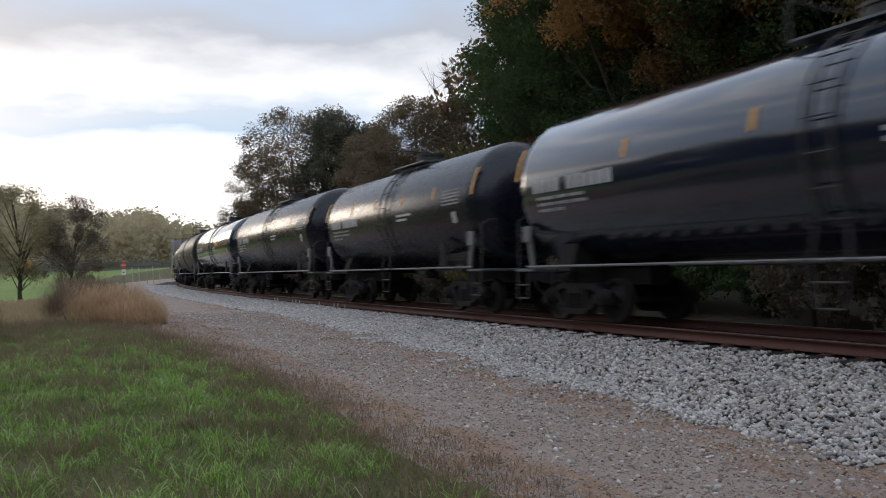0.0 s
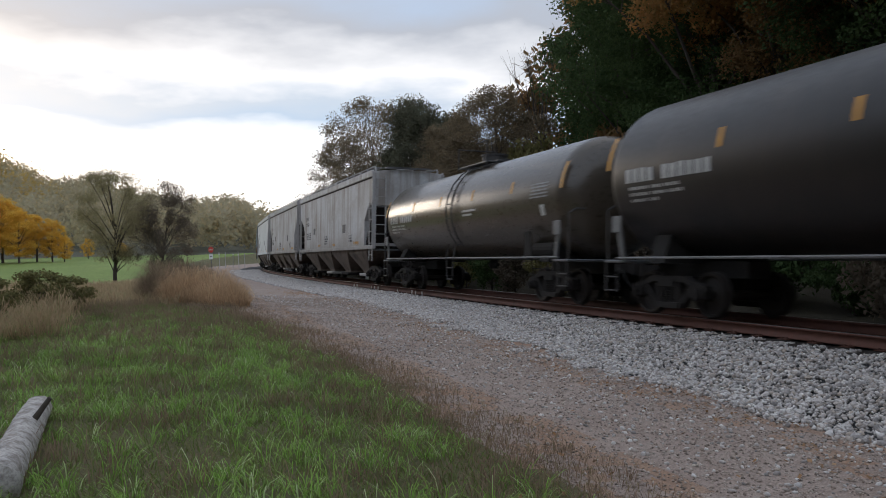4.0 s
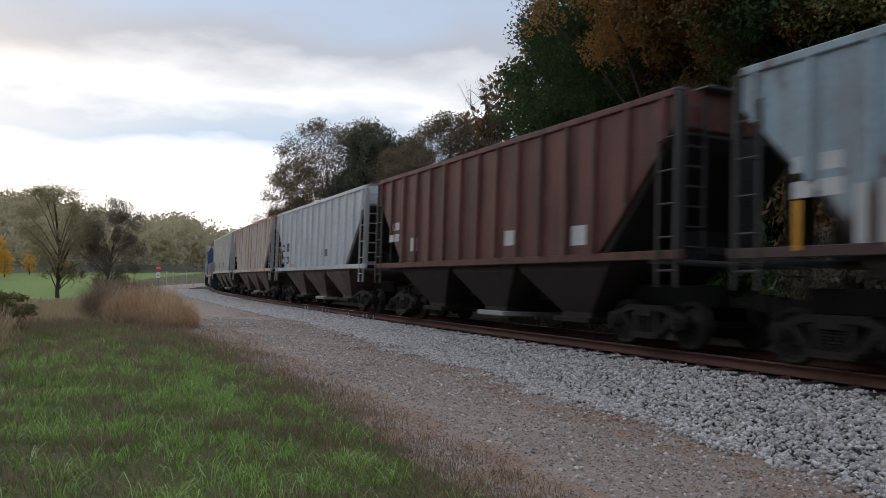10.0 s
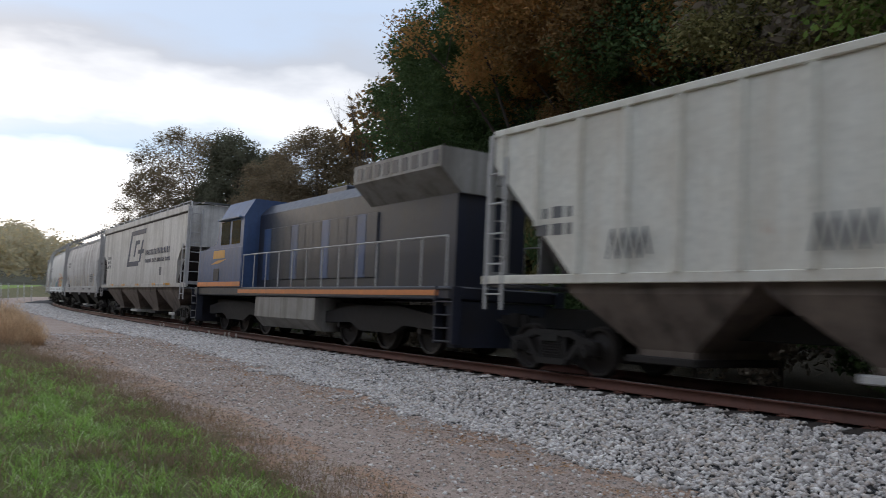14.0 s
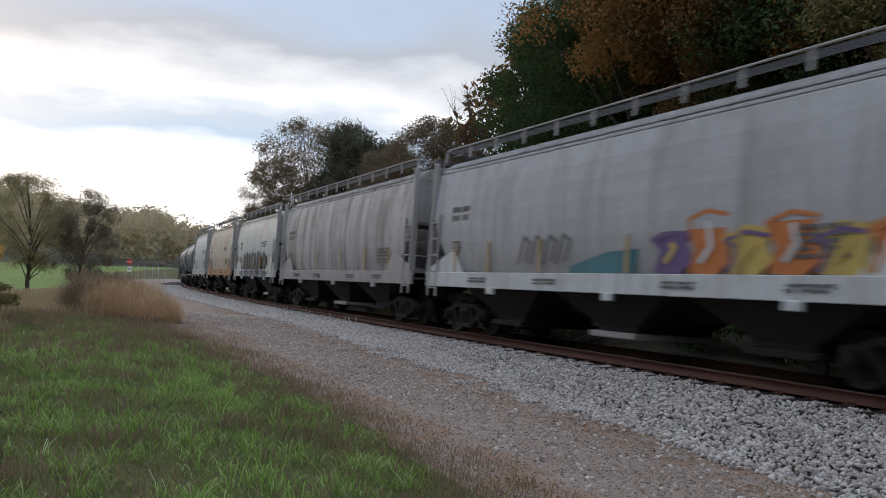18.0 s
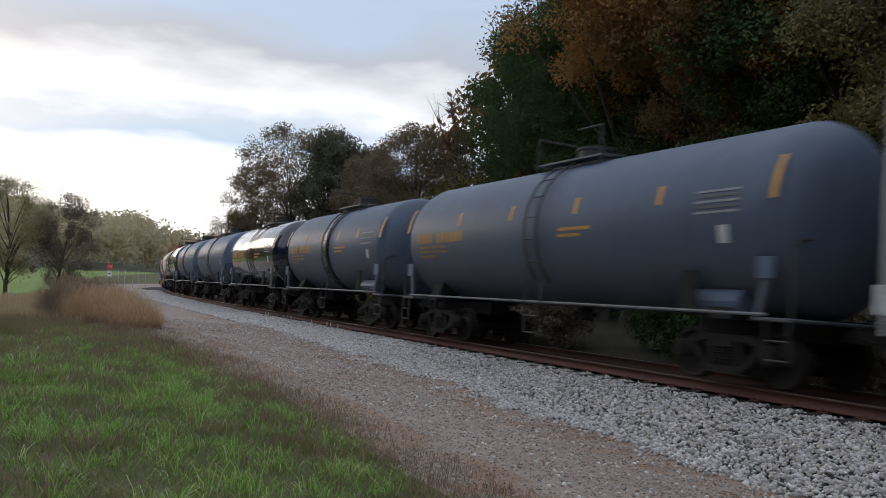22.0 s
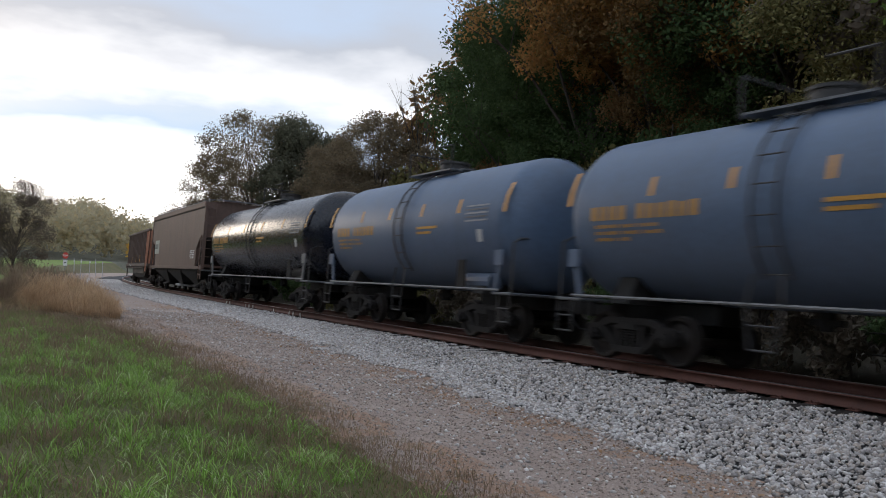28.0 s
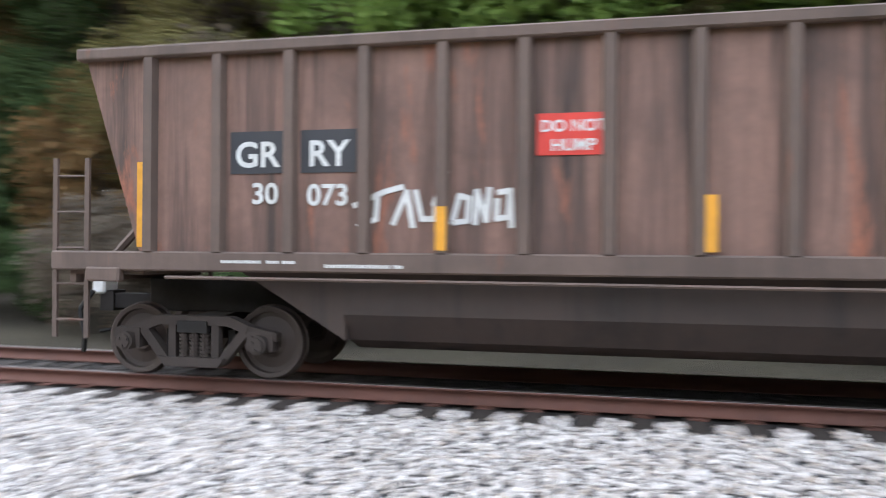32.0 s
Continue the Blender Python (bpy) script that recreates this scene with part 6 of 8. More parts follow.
    for x in (-4.4, -1.0, 2.2):
        for q in range(4):
            stroke("graffiti_stroke", n, [(x + q * 0.22, 1.95), (x + q * 0.22 + 0.1, 2.4), (x + q * 0.22 + 0.2, 2.0)], 0.05, -1.61 - q * 0.002, M_GREYMARK)
    run(n, 189.9, 206.3)
    run(locomotive("sooty blue diesel locomotive pushing mid-train", 17.9), 206.3, 224.2)
    o = hopper_car("sand-white four-bay hopper with large dark emblem", 18.0, M_HOP_LOGO, bays=4, ztop=4.68, marks=[(-7.0, 3.0, [0.5, 0.3], 0.16, M_GREYMARK, 3), (4.3, 2.0, [0.35], 0.35, M_GREYMARK, 1), (-5.6, 1.56, [0.7], 0.1, M_YELLOW, 1), (-2.8, 1.56, [0.7], 0.1, M_YELLOW, 1), (0.2, 1.56, [0.7], 0.1, M_YELLOW, 1), (3.4, 1.56, [0.7], 0.1, M_YELLOW, 1), (5.4, 1.56, [1.0], 0.1, M_YELLOW, 1)], cut=1.3, zcut=3.1)
    yy = -1.528
    for pts in ([(-3.6, 2.55), (-3.3, 2.55), (-2.75, 4.05), (-3.05, 4.05)], [(-3.6, 2.55), (-1.55, 2.55), (-1.48, 2.75), (-3.5, 2.75)], [(-2.85, 3.85), (-0.6, 3.85), (-0.5, 4.05), (-2.75, 4.05)], [(-2.45, 2.95), (-2.2, 2.95), (-1.95, 3.6), (-2.2, 3.6)], [(-2.25, 3.45), (-1.5, 3.45), (-1.45, 3.62), (-2.2, 3.62)], [(-1.5, 2.7), (-1.2, 2.7), (-0.85, 3.6), (-1.1, 3.6)], [(-1.7, 3.05), (-0.75, 3.05), (-0.7, 3.22), (-1.65, 3.22)]):
        flat_piece("emblem", o, [(-2.2 + (x + 3.6) * 1.19, 2.5 + (z - 2.55) * 1.15) for x, z in pts], yy, M_NAVYMARK, "dark angular emblem stroke")
    bars("stencil", o, 1.6, 2.95, [4.3], 0.26, M_NAVYMARK, -1.526, gap=0.12)
    bars("stencil", o, 1.6, 2.6, [1.2, 0.7, 1.3, 0.8], 0.18, M_NAVYMARK, -1.526, gap=0.14)
    run(o, 224.2, 242.2)
    CM = [(-6.2, 3.1, [0.5, 0.4], 0.15, M_GREYMARK, 2), (-6.1, 2.3, [0.5], 0.05, M_GREYMARK, 4), (4.4, 2.2, [0.5, 0.4], 0.07, M_GREYMARK, 5)]
    run(hopper_car("grey round-sided covered hopper with streaked dirt", 16.6, M_HOP_DARK, "round", 4.57, 1.52, 3, marks=CM, cut=1.7, zcut=3.0, bay_mat=M_UNDER, sill_mat=M_HOP_MID), 242.2, 258.8)
    q = hopper_car("grey round-sided hopper with orange and teal graffiti", 16.0, M_HOP_MID, "round", 4.57, 1.52, 3, marks=CM, cut=1.7, zcut=3.0, bay_mat=M_UNDER, sill_mat=M_HOP_PALE)
    rnd = random.Random(8)
    for k in range(7):
        x = 1.55 + k * 0.82
        mm = (M_SPRAYPURPLE, M_SPRAYORANGE, M_SPRAYYELLOW, M_SPRAYORANGE, M_SPRAYYELLOW, M_SPRAYORANGE, M_SPRAYPURPLE)[k]
        h = 2.15 + rnd.random() * 0.45
        flat_piece("graffiti_shape", q, [(x, 1.56), (x + 0.62, 1.54), (x + 0.9, 1.75), (x + 0.75, h - 0.2), (x + 0.98, h), (x + 0.35, h + 0.12), (x - 0.15, h - 0.1), (x + 0.12, 1.95)], -1.50 - 0.001 * k, mm, "sprayed bubble letter shape")
        stroke("graffiti_stroke", q, [(x + 0.05, 1.6), (x + 0.2, 1.95), (x - 0.02, h - 0.12), (x + 0.38, h), (x + 0.82, h - 0.08)], 0.07, -1.515 - 0.002 * k, (M_SPRAYPURPLE, M_SPRAYORANGE)[k % 2])
        stroke("graffiti_stroke", q, [(x + 0.3, 1.75), (x + 0.5, 2.0), (x + 0.42, h - 0.2)], 0.1, -1.53 - 0.002 * k, (M_SPRAYYELLOW, M_HOP_PALE)[k % 2])
    flat_piece("graffiti_shape", q, [(-1.0, 1.55), (1.0, 1.55), (1.1, 2.0), (0.2, 1.95), (-0.9, 1.7)], -1.497, M_TEAL, "teal sprayed haze")
    for k in range(4):
        stroke("graffiti_stroke", q, [(-2.9 + k * 0.5, 1.75), (-2.7 + k * 0.5, 2.35), (-2.45 + k * 0.5, 2.2), (-2.6 + k * 0.5, 1.8)], 0.07, -1.51 - 0.002 * k, M_GREYMARK)
    run(q, 258.8, 274.8)
    run(hopper_car("grey round-sided covered hopper with roof railings", 15.6, M_HOP_DARK, "round", 4.57, 1.52, 3, marks=CM, cut=1.7, zcut=3.0, bay_mat=M_UNDER, sill_mat=M_HOP_MID), 274.8, 290.4)
    SM = [(-3.6, 2.9, [0.45], 0.16, M_BLACKMARK, 2), (-3.6, 2.2, [0.5], 0.05, M_GREYMARK, 4), (1.6, 2.9, [1.2], 0.05, M_GREYMARK, 4), (2.6, 1.85, [0.35], 0.35, M_BLACKMARK, 1)]
    s_ = hopper_car("short rust-stained off-white hopper with black graffiti letters", 10.9, M_HOP_STAINED, "round", 4.4, 1.55, 2, marks=SM, cut=1.5, zcut=2.9, bay_mat=M_UNDER)
    # fat sprayed letters leaning over one another, pale rims, loops on the sill below
    def fat_letter(x, w, h, y, k):
        arch = [(x + w * (0.5 - 0.5 * math.cos(a)) - 0.12 * math.sin(a), 1.56 + h * (0.35 + 0.65 * math.sin(a) ** 0.7)) for a in [math.pi * q / 10 for q in range(11)]]
        outline = [(x + 0.06, 1.56)] + arch + [(x + w - 0.02, 1.56)]
        flat_piece("graffiti_letter", s_, outline, y, M_INKBLUE, "fat blue-black sprayed letter")
        stroke("graffiti_rim", s_, [(a, b + 0.03) for a, b in outline], 0.06, y - 0.006, M_PALEBLUE, "pale sprayed rim")
        stroke("graffiti_stroke", s_, [(x + w * 0.3, 1.75), (x + w * 0.26, 1.56 + h * 0.6), (x + w * 0.5, 1.56 + h * 0.78)], 0.035, y - 0.012, M_WHITE)
    for k in range(6):
        fat_letter(-2.55 + k * 0.72, 0.78, 0.86 + 0.06 * (k % 2), -1.530 - 0.014 * k, k)
    for x, z, r in ((2.05, 2.02, 0.17), (2.38, 2.3, 0.15), (2.1, 1.68, 0.14), (2.75, 2.05, 0.2), (2.8, 1.7, 0.16)):
        flat_piece("graffiti_spot", s_, [(x + r * math.cos(a), z + r * 1.15 * math.sin(a)) for a in [math.tau * q / 12 for q in range(12)]], -1.535, M_INKBLUE, "round blue-black sprayed spot")
    for k in range(13):
        x = -2.7 + k * 0.45
        stroke("graffiti_stroke", s_, [(x, 1.2), (x + 0.05, 1.42), (x + 0.25, 1.5), (x + 0.4, 1.34), (x + 0.36, 1.2)], 0.11, -1.578 - 0.004 * (k % 3), (M_INKBLUE, M_PALEBLUE, M_INKBLUE)[k % 3])
    for x in (-2.3, 0.3, 2.0):
        flat_piece("reflector_stripe", s_, [(x, 1.58), (x + 0.12, 1.58), (x + 0.12, 2.15), (x, 2.15)], -1.625, M_YELLOW)
    run(s_, 290.4, 301.3)
    run(hopper_car("short cream hopper washed with orange rust", 11.0, M_HOP_ORANGE, "round", 4.4, 1.55, 2, marks=SM, cut=1.5, zcut=2.9, bay_mat=M_UNDER, sill_mat=M_RUSTSILL), 301.3, 312.3)
    run(hopper_car("short clean off-white hopper", 9.7, M_HOP_PALE, "round", 4.4, 1.55, 2, marks=SM, cut=1.5, zcut=2.9, bay_mat=M_UNDER), 312.3, 322.0)
    run(tank_car("slate blue tank car with yellow stripes", 14.3, M_SLATE, 1.58, 2.64, marks=M_YELMARK, seed=11), 322.0, 336.3)
    run(tank_car("slate grey tank car with dark ladder band", 11.8, M_SLATE, 1.54, 2.60, marks=M_YELMARK, seed=12, bands=((-0.3, 0.3, M_BLACK),)), 336.3, 348.1)
    run(tank_car("black tank car with orange stencils", 10.7, M_BLACK_GLOSS, 1.54, 2.60, marks=M_YELMARK, seed=13), 348.1, 358.8)
    run(tank_car("grey-blue tank car with yellow marks", 11.2, M_SLATE2, 1.54, 2.60, marks=M_GREYMARK, seed=14), 358.8, 370.0)
    run(tank_car("grey-blue tank car behind its twin", 11.7, M_SLATE2, 1.54, 2.60, marks=M_YELMARK, seed=15), 370.0, 381.7)
    run(tank_car("glossy black tank car with bold white stencils", 11.9, M_BLACK_GLOSS, 1.55, 2.62, marks=M_WHITE, seed=16), 381.7, 393.6)
    run(tank_car("cream tank car with a broad red middle band", 14.7, M_TANK_WHITE, 1.53, 2.62, marks=M_GREYMARK, seed=17, bands=((-1.6, 1.45, M_TANK_RED),), ladder_mat=M_TANK_RED, rail_mat=M_WHITE, placard=M_YELLOW), 393.6, 408.3)
    run(tank_car("deep blue-grey tank car with reservoir on its platform", 10.7, M_SLATE2, 1.54, 2.60, marks=M_YELMARK, seed=18), 408.3, 419.0)
    run(tank_car("blue-grey tank car with yellow lettering bars", 11.5, M_SLATE2, 1.54, 2.60, marks=M_YELMARK, seed=19), 419.0, 430.5)
    run(tank_car("matt black tank car with pale stripes and placard", 14.9, M_BLACK, 1.58, 2.66, marks=M_YELMARK, seed=20), 430.5, 445.4)
    f = hopper_car("taupe brown covered hopper with pale sign panel", 17.2, M_HOP_TAUPE, "flat", 4.62, 1.42, 3, marks=[(4.9, 2.2, [0.5, 0.5], 0.06, M_WHITE, 5)], cut=1.7, zcut=2.9, bay_mat=M_UNDER, spin=True, ladder_mat=M_HOP_TAUPE)
    flat_piece("sign_panel", f, [(-6.6, 2.2), (-5.1, 2.2), (-5.1, 3.05), (-6.6, 3.05)], -1.526, M_PALEGREEN, "pale green-grey sign panel")
    bars("stencil", f, -6.4, 2.75, [1.0], 0.05, M_GREYMARK, -1.532, rows=4)
    run(f, 445.4, 462.6)
    run(gondola_car("rusty brown gondola closing the train", 15.8), 462.6, 478.4)


M_PALEGREEN = paint("pale_green_panel", (0.42, 0.45, 0.40), 0.6, 0.4, (0.2, 0.17, 0.14))
build_train()


# ---- trees ----
def leaf_cloud(rng, centres, radii, n, size, flat=0.8, face=None):
    """Small rhombic leaves in flattened clumps; with face they lie across the way out from their clump."""
    k = rng.randint(0, len(centres), n)
    v = rng.normal(size=(n, 3))
    v /= np.linalg.norm(v, axis=1)[:, None]
    p = centres[k] + v * (rng.rand(n) ** 0.55 * radii[k])[:, None] * np.array([1, 1, flat])
    a = rng.normal(size=(n, 3))
    if face is not None:
        o = v + rng.normal(size=(n, 3)) * face
        a = np.cross(o, a)
    a /= np.linalg.norm(a, axis=1)[:, None]
    b = np.cross(a, o if face is not None else rng.normal(size=(n, 3)))
    b /= np.linalg.norm(b, axis=1)[:, None] + 1e-9
    s = size * (0.6 + 0.8 * rng.rand(n))[:, None]
    co = np.stack([p - a * s, p - b * s * 0.5, p + a * s, p + b * s * 0.5], 1).reshape(-1, 3)
    return co, np.arange(n * 4).reshape(n, 4)


# outline (height, radius) of a crown on a tree 10 m high; clumps, their radii, leaves, leaf length
CROWNS = {
    "fine": ([1.8, 3, 5, 7, 8.6, 9.8], [1.1, 2.1, 2.6, 2.4, 1.7, 0.5], 170, 0.45, 0.85, 68000, 0.048),
    "high": ([5.2, 6, 7, 8, 9, 9.9], [1.6, 2.6, 2.9, 2.6, 1.9, 0.6], 90, 0.4, 0.8, 48000, 0.046),
    "full": ([1.4, 3, 5, 7, 8.6, 9.8], [1.4, 2.4, 2.7, 2.4, 1.6, 0.5], 130, 0.45, 0.85, 17000, 0.095),
    "mass": ([1.4, 3, 5, 7, 8.6, 9.8], [1.6, 2.5, 2.8, 2.5, 1.7, 0.5], 80, 0.7, 1.2, 5200, 0.19),
    "round": ([1.2, 2.6, 5, 7.4, 9.0, 9.8], [1.2, 2.3, 2.9, 2.8, 2.0, 0.8], 150, 0.5, 0.95, 40000, 0.053),
    "airy": ([2.6, 4, 6, 8, 9.2, 9.9], [1.0, 2.4, 3.0, 2.7, 1.8, 0.6], 100, 0.55, 1.0, 22000, 0.058),
    "bushy": ([0.9, 2.2, 4.5, 6.5, 8.4, 9.7], [1.4, 2.6, 3.1, 2.8, 2.0, 0.6], 110, 0.55, 1.05, 24000, 0.07),
    "spire": ([1.5, 3, 5, 7, 8.5, 9.9], [1.9, 2.3, 2.1, 1.6, 1.0, 0.2], 130, 0.45, 0.85, 32000, 0.06),
    "bare": ([2.6, 4, 6, 8, 9.2, 9.9], [0.8, 2.0, 2.4, 2.0, 1.4, 0.4], 70, 0.2, 0.4, 900, 0.028),
}


@shared
def crown_mesh(kind, seed):
    """Crowns for a tree 10 m high."""
    rng = np.random.RandomState(seed)
    if kind == "low":
        m = 60
        v = rng.normal(size=(m, 3))
        v /= np.linalg.norm(v, axis=1)[:, None]
        c = v * (rng.rand(m)[:, None] ** 0.4) * np.array([4.2, 4.2, 4.0]) + np.array([0, 0, 4.6])
        c[:, 2] = np.maximum(c[:, 2], 0.6)
        r, n, sz = 0.9 + 0.6 * rng.rand(m), 6500, 0.22
    else:
        hs, rs, m, r0, r1, n, sz = CROWNS[kind]
        h = hs[0] + (hs[-1] - hs[0] - 0.4) * rng.rand(m) ** 0.85
        a = rng.rand(m) * 6.283
        # the outline swells and shrinks round the tree in uneven lobes
        lobe = 1 + 0.14 * np.sin(2 * a + seed * 1.7 + h * 0.5) + 0.16 * np.sin(5 * a - h * 1.3 + seed)
        rad = np.interp(h, hs, rs) * lobe * np.sqrt(0.12 + 0.88 * rng.rand(m))
        c = np.stack([np.cos(a) * rad, np.sin(a) * rad, h + rng.normal(size=m) * 0.1], 1)
        r = r0 + (r1 - r0) * rng.rand(m)
    co, idx = leaf_cloud(rng, c, r, n, sz)
    me = fast_mesh("crown", co, idx, 4, M_LEAF_DARK)
    return me, [tuple(x) for x in c[:30 if kind in ("airy", "bare") else 18]]


@shared
def trunk_mesh(kind, seed):
    rnd = random.Random(seed)
    _, tips = crown_mesh(kind, seed)
    bm = bmesh.new()
    pts = [Vector((0, 0, -0.4))]
    x = y = 0.0
    step = 0.68 if kind in ("airy", "bushy", "round", "bare") else 1.08
    for k in range(1, 9):
        x += rnd.uniform(-0.06, 0.06)
        y += rnd.uniform(-0.06, 0.06)
        pts.append(Vector((x, y, k * step)))
    for k in range(8):
        tube(bm, pts[k], pts[k + 1], 0.16 * (1 - k / 9) + 0.02, 8, 0.16 * (1 - (k + 1) / 9) + 0.02)
    for t in tips:
        t = Vector(t)
        h = max(1.6, min(7 * step, t.z * 0.6 - rnd.random() * 0.8))
        i = min(7, int((h + 0.4) / step))
        a = pts[i]
        mid = a.lerp(t, 0.5) + Vector((0, 0, 0.3 if t.z > a.z + 1 else 0.0))
        tube(bm, a, mid, 0.05, 5, 0.028)
        tube(bm, mid, t, 0.028, 5, 0.008)
        for q in range(9 if kind == "bare" else 3):
            e = t + Vector((rnd.uniform(-0.9, 0.9), rnd.uniform(-0.9, 0.9), rnd.uniform(-0.2, 0.8)))
            tube(bm, mid.lerp(t, rnd.uniform(0.4, 0.9)), e, 0.012, 4, 0.004)
    return bm_mesh("trunk", bm, M_BARK)


def tree(name, label, x, y, height, kind, seed, mat, spread=1.0, z=None, group=""):
    t = empty(name)
    zz = ground_at(x, y) if z is None else z
    t.matrix_basis = pose(x, y, zz, 0, 0, (seed * 77) % 360)
    k = height / 10
    t.scale = (k * spread, k * spread, k)
    tagged(t, label, "tree" if name == "tree" else name, group=group)
    mesh_part("trunk", trunk_mesh(kind, seed), None, t)
    c = mesh_part("crown", crown_mesh(kind, seed)[0], None, t)
    c.material_slots[0].link = "OBJECT"
    c.material_slots[0].material = mat
    return t


def polar(yaw, dist):
    return -math.sin(radians(yaw)) * dist, math.cos(radians(yaw)) * dist


def build_trees():
    G = "woods along the track"
    # the tall wood behind the train
    big = [(-14.0, 45, 20, "fine", 1, M_LEAF_DARK, 0.9), (-17.5, 43, 15, "fine", 2, M_LEAF_DARK, 1.1), (-13.0, 58, 23, "fine", 3, M_LEAF_DARK, 1.0), (-21.5, 41, 15.5, "fine", 1, M_LEAF_DARK, 1.1), (-25.5, 37, 14, "fine", 3, M_LEAF_RUST, 1.1), (-30, 35, 14, "fine", 2, M_LEAF_DARK, 1.1),
           (-18.6, 40, 22, "high", 4, M_LEAF_ORANGE, 1.05), (-23.0, 37, 21, "high", 5, M_LEAF_ORANGE, 1.15), (-27.5, 34, 19, "high", 6, M_LEAF_RUST, 1.15), (-31.5, 33, 19, "high", 4, M_LEAF_ORANGE, 1.1),
           (-34, 33, 21, "fine", 1, M_LEAF_DARK, 1.1), (-38, 27, 15, "fine", 3, M_LEAF_OLIVE, 1.15), (-43, 28, 18, "full", 2, M_LEAF_PLUM, 1.1), (-48, 25, 15, "full", 1, M_LEAF_GREEN, 1.1), (-54, 25, 17, "full", 3, M_LEAF_GREEN, 1.1), (-60, 24, 16, "full", 2, M_LEAF_GREEN, 1.15),
           (-66, 24, 17, "full", 1, M_LEAF_GREEN, 1.1), (-72, 24, 17, "full", 3, M_LEAF_OLIVE, 1.1), (-79, 25, 18, "full", 2, M_LEAF_GREEN, 1.1), (-87, 26, 18, "full", 1, M_LEAF_RUST, 1.1), (-96, 27, 18, "full", 3, M_LEAF_DARK, 1.1), (-106, 30, 18, "mass", 2, M_LEAF_OLIVE, 1.1), (-118, 36, 19, "mass", 1, M_LEAF_DARK, 1.2)]
    for yaw, dist, h, kind, seed, mat, sp in big:
        x, y = polar(yaw, dist)
        tree("tree", {M_LEAF_DARK: "tall dark green broadleaf tree behind the track", M_LEAF_ORANGE: "tall tree with orange autumn leaves", M_LEAF_RUST: "russet-leaved tree behind the track", M_LEAF_PLUM: "purple-brown leaved tree in the wood", M_LEAF_GREEN: "bright green leaved tree behind the track", M_LEAF_OLIVE: "olive green tree behind the track"}[mat], x, y, h, kind, seed, mat, sp, group=G)
    rows = [(-20, 52, 22), (-27, 46, 22), (-32, 44, 22), (-40, 40, 21), (-46, 40, 22), (-52, 38, 21), (-58, 36, 20), (-64, 36, 21), (-70, 36, 21), (-77, 36, 21), (-84, 37, 21), (-92, 38, 21), (-101, 40, 21), (-11.5, 72, 22), (-16, 66, 23)]
    for i, (yaw, dist, h) in enumerate(rows):
        x, y = polar(yaw, dist)
        tree("tree", "tall dark tree deep in the wood", x, y, h, "mass", 1 + i % 3, (M_LEAF_DARK, M_LEAF_RUST, M_LEAF_DARK)[i % 3], 1.25, group=G)
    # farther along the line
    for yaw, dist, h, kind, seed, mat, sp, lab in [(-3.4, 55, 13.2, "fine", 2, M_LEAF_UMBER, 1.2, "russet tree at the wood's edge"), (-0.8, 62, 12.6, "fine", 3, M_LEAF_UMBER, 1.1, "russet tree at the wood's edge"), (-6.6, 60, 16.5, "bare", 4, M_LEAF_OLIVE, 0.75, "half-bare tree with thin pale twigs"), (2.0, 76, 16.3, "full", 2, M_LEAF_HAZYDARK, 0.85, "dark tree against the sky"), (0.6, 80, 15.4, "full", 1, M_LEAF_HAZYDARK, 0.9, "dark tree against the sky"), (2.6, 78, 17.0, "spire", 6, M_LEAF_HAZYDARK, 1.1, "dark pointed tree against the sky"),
                                        (5.5, 82, 18.4, "round", 7, M_LEAF_UMBER, 0.9, "open-crowned tree with sky between its leaves"), (7.5, 84, 14.0, "round", 8, M_LEAF_UMBER, 1.0, "open-crowned tree with sky between its leaves"), (8.6, 86, 9.5, "full", 2, M_LEAF_RUST, 1.2, "low russet tree beside the line")]:
        x, y = polar(yaw, dist)
        tree("tree", lab, x, y, h, kind, seed, mat, sp, group=G)
    # undergrowth
    rnd = random.Random(21)
    for i in range(46):
        s = -34 + i * 2.6
        x, y, _ = on_line(s, -7.2 - rnd.random() * 3.5 - max(0, (s - 30) * 0.03))
        tree("shrub", "dense shrub at the foot of the wood", float(x), float(y), 2.2 + rnd.random() * 2.2 + max(0, min(3, (s - 10) * 0.06)), "low", 9 + i % 3, rnd.choice([M_LEAF_DARK, M_LEAF_DARK, M_LEAF_OLIVE, M_LEAF_PLUM]), 1.0, group="undergrowth along the track")
    for i in range(16):
        x, y, _ = on_line(-24 + i * 4.6, -13.0 - rnd.random() * 4)
        tree("shrub", "tall dense thicket inside the wood", float(x), float(y), 7.5 + rnd.random() * 2.5, "low", 9 + i % 3, rnd.choice([M_LEAF_DARK, M_LEAF_RUST, M_LEAF_OLIVE]), 0.75, group="undergrowth along the track")
    # across the road
    x, y = polar(23.0, 65)
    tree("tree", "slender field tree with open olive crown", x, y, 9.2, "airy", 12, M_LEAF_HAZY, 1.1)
    x, y = polar(20.2, 65)
    t = tree("tree", "leaning dark-leaved field tree with low branches", x, y, 7.6, "bushy", 2, M_LEAF_PLUM, 0.95)
    t.matrix_basis = pose(x, y, ground_at(x, y), 0, 9, -15) @ Matrix.Diagonal((0.72, 0.72, 0.76, 1))
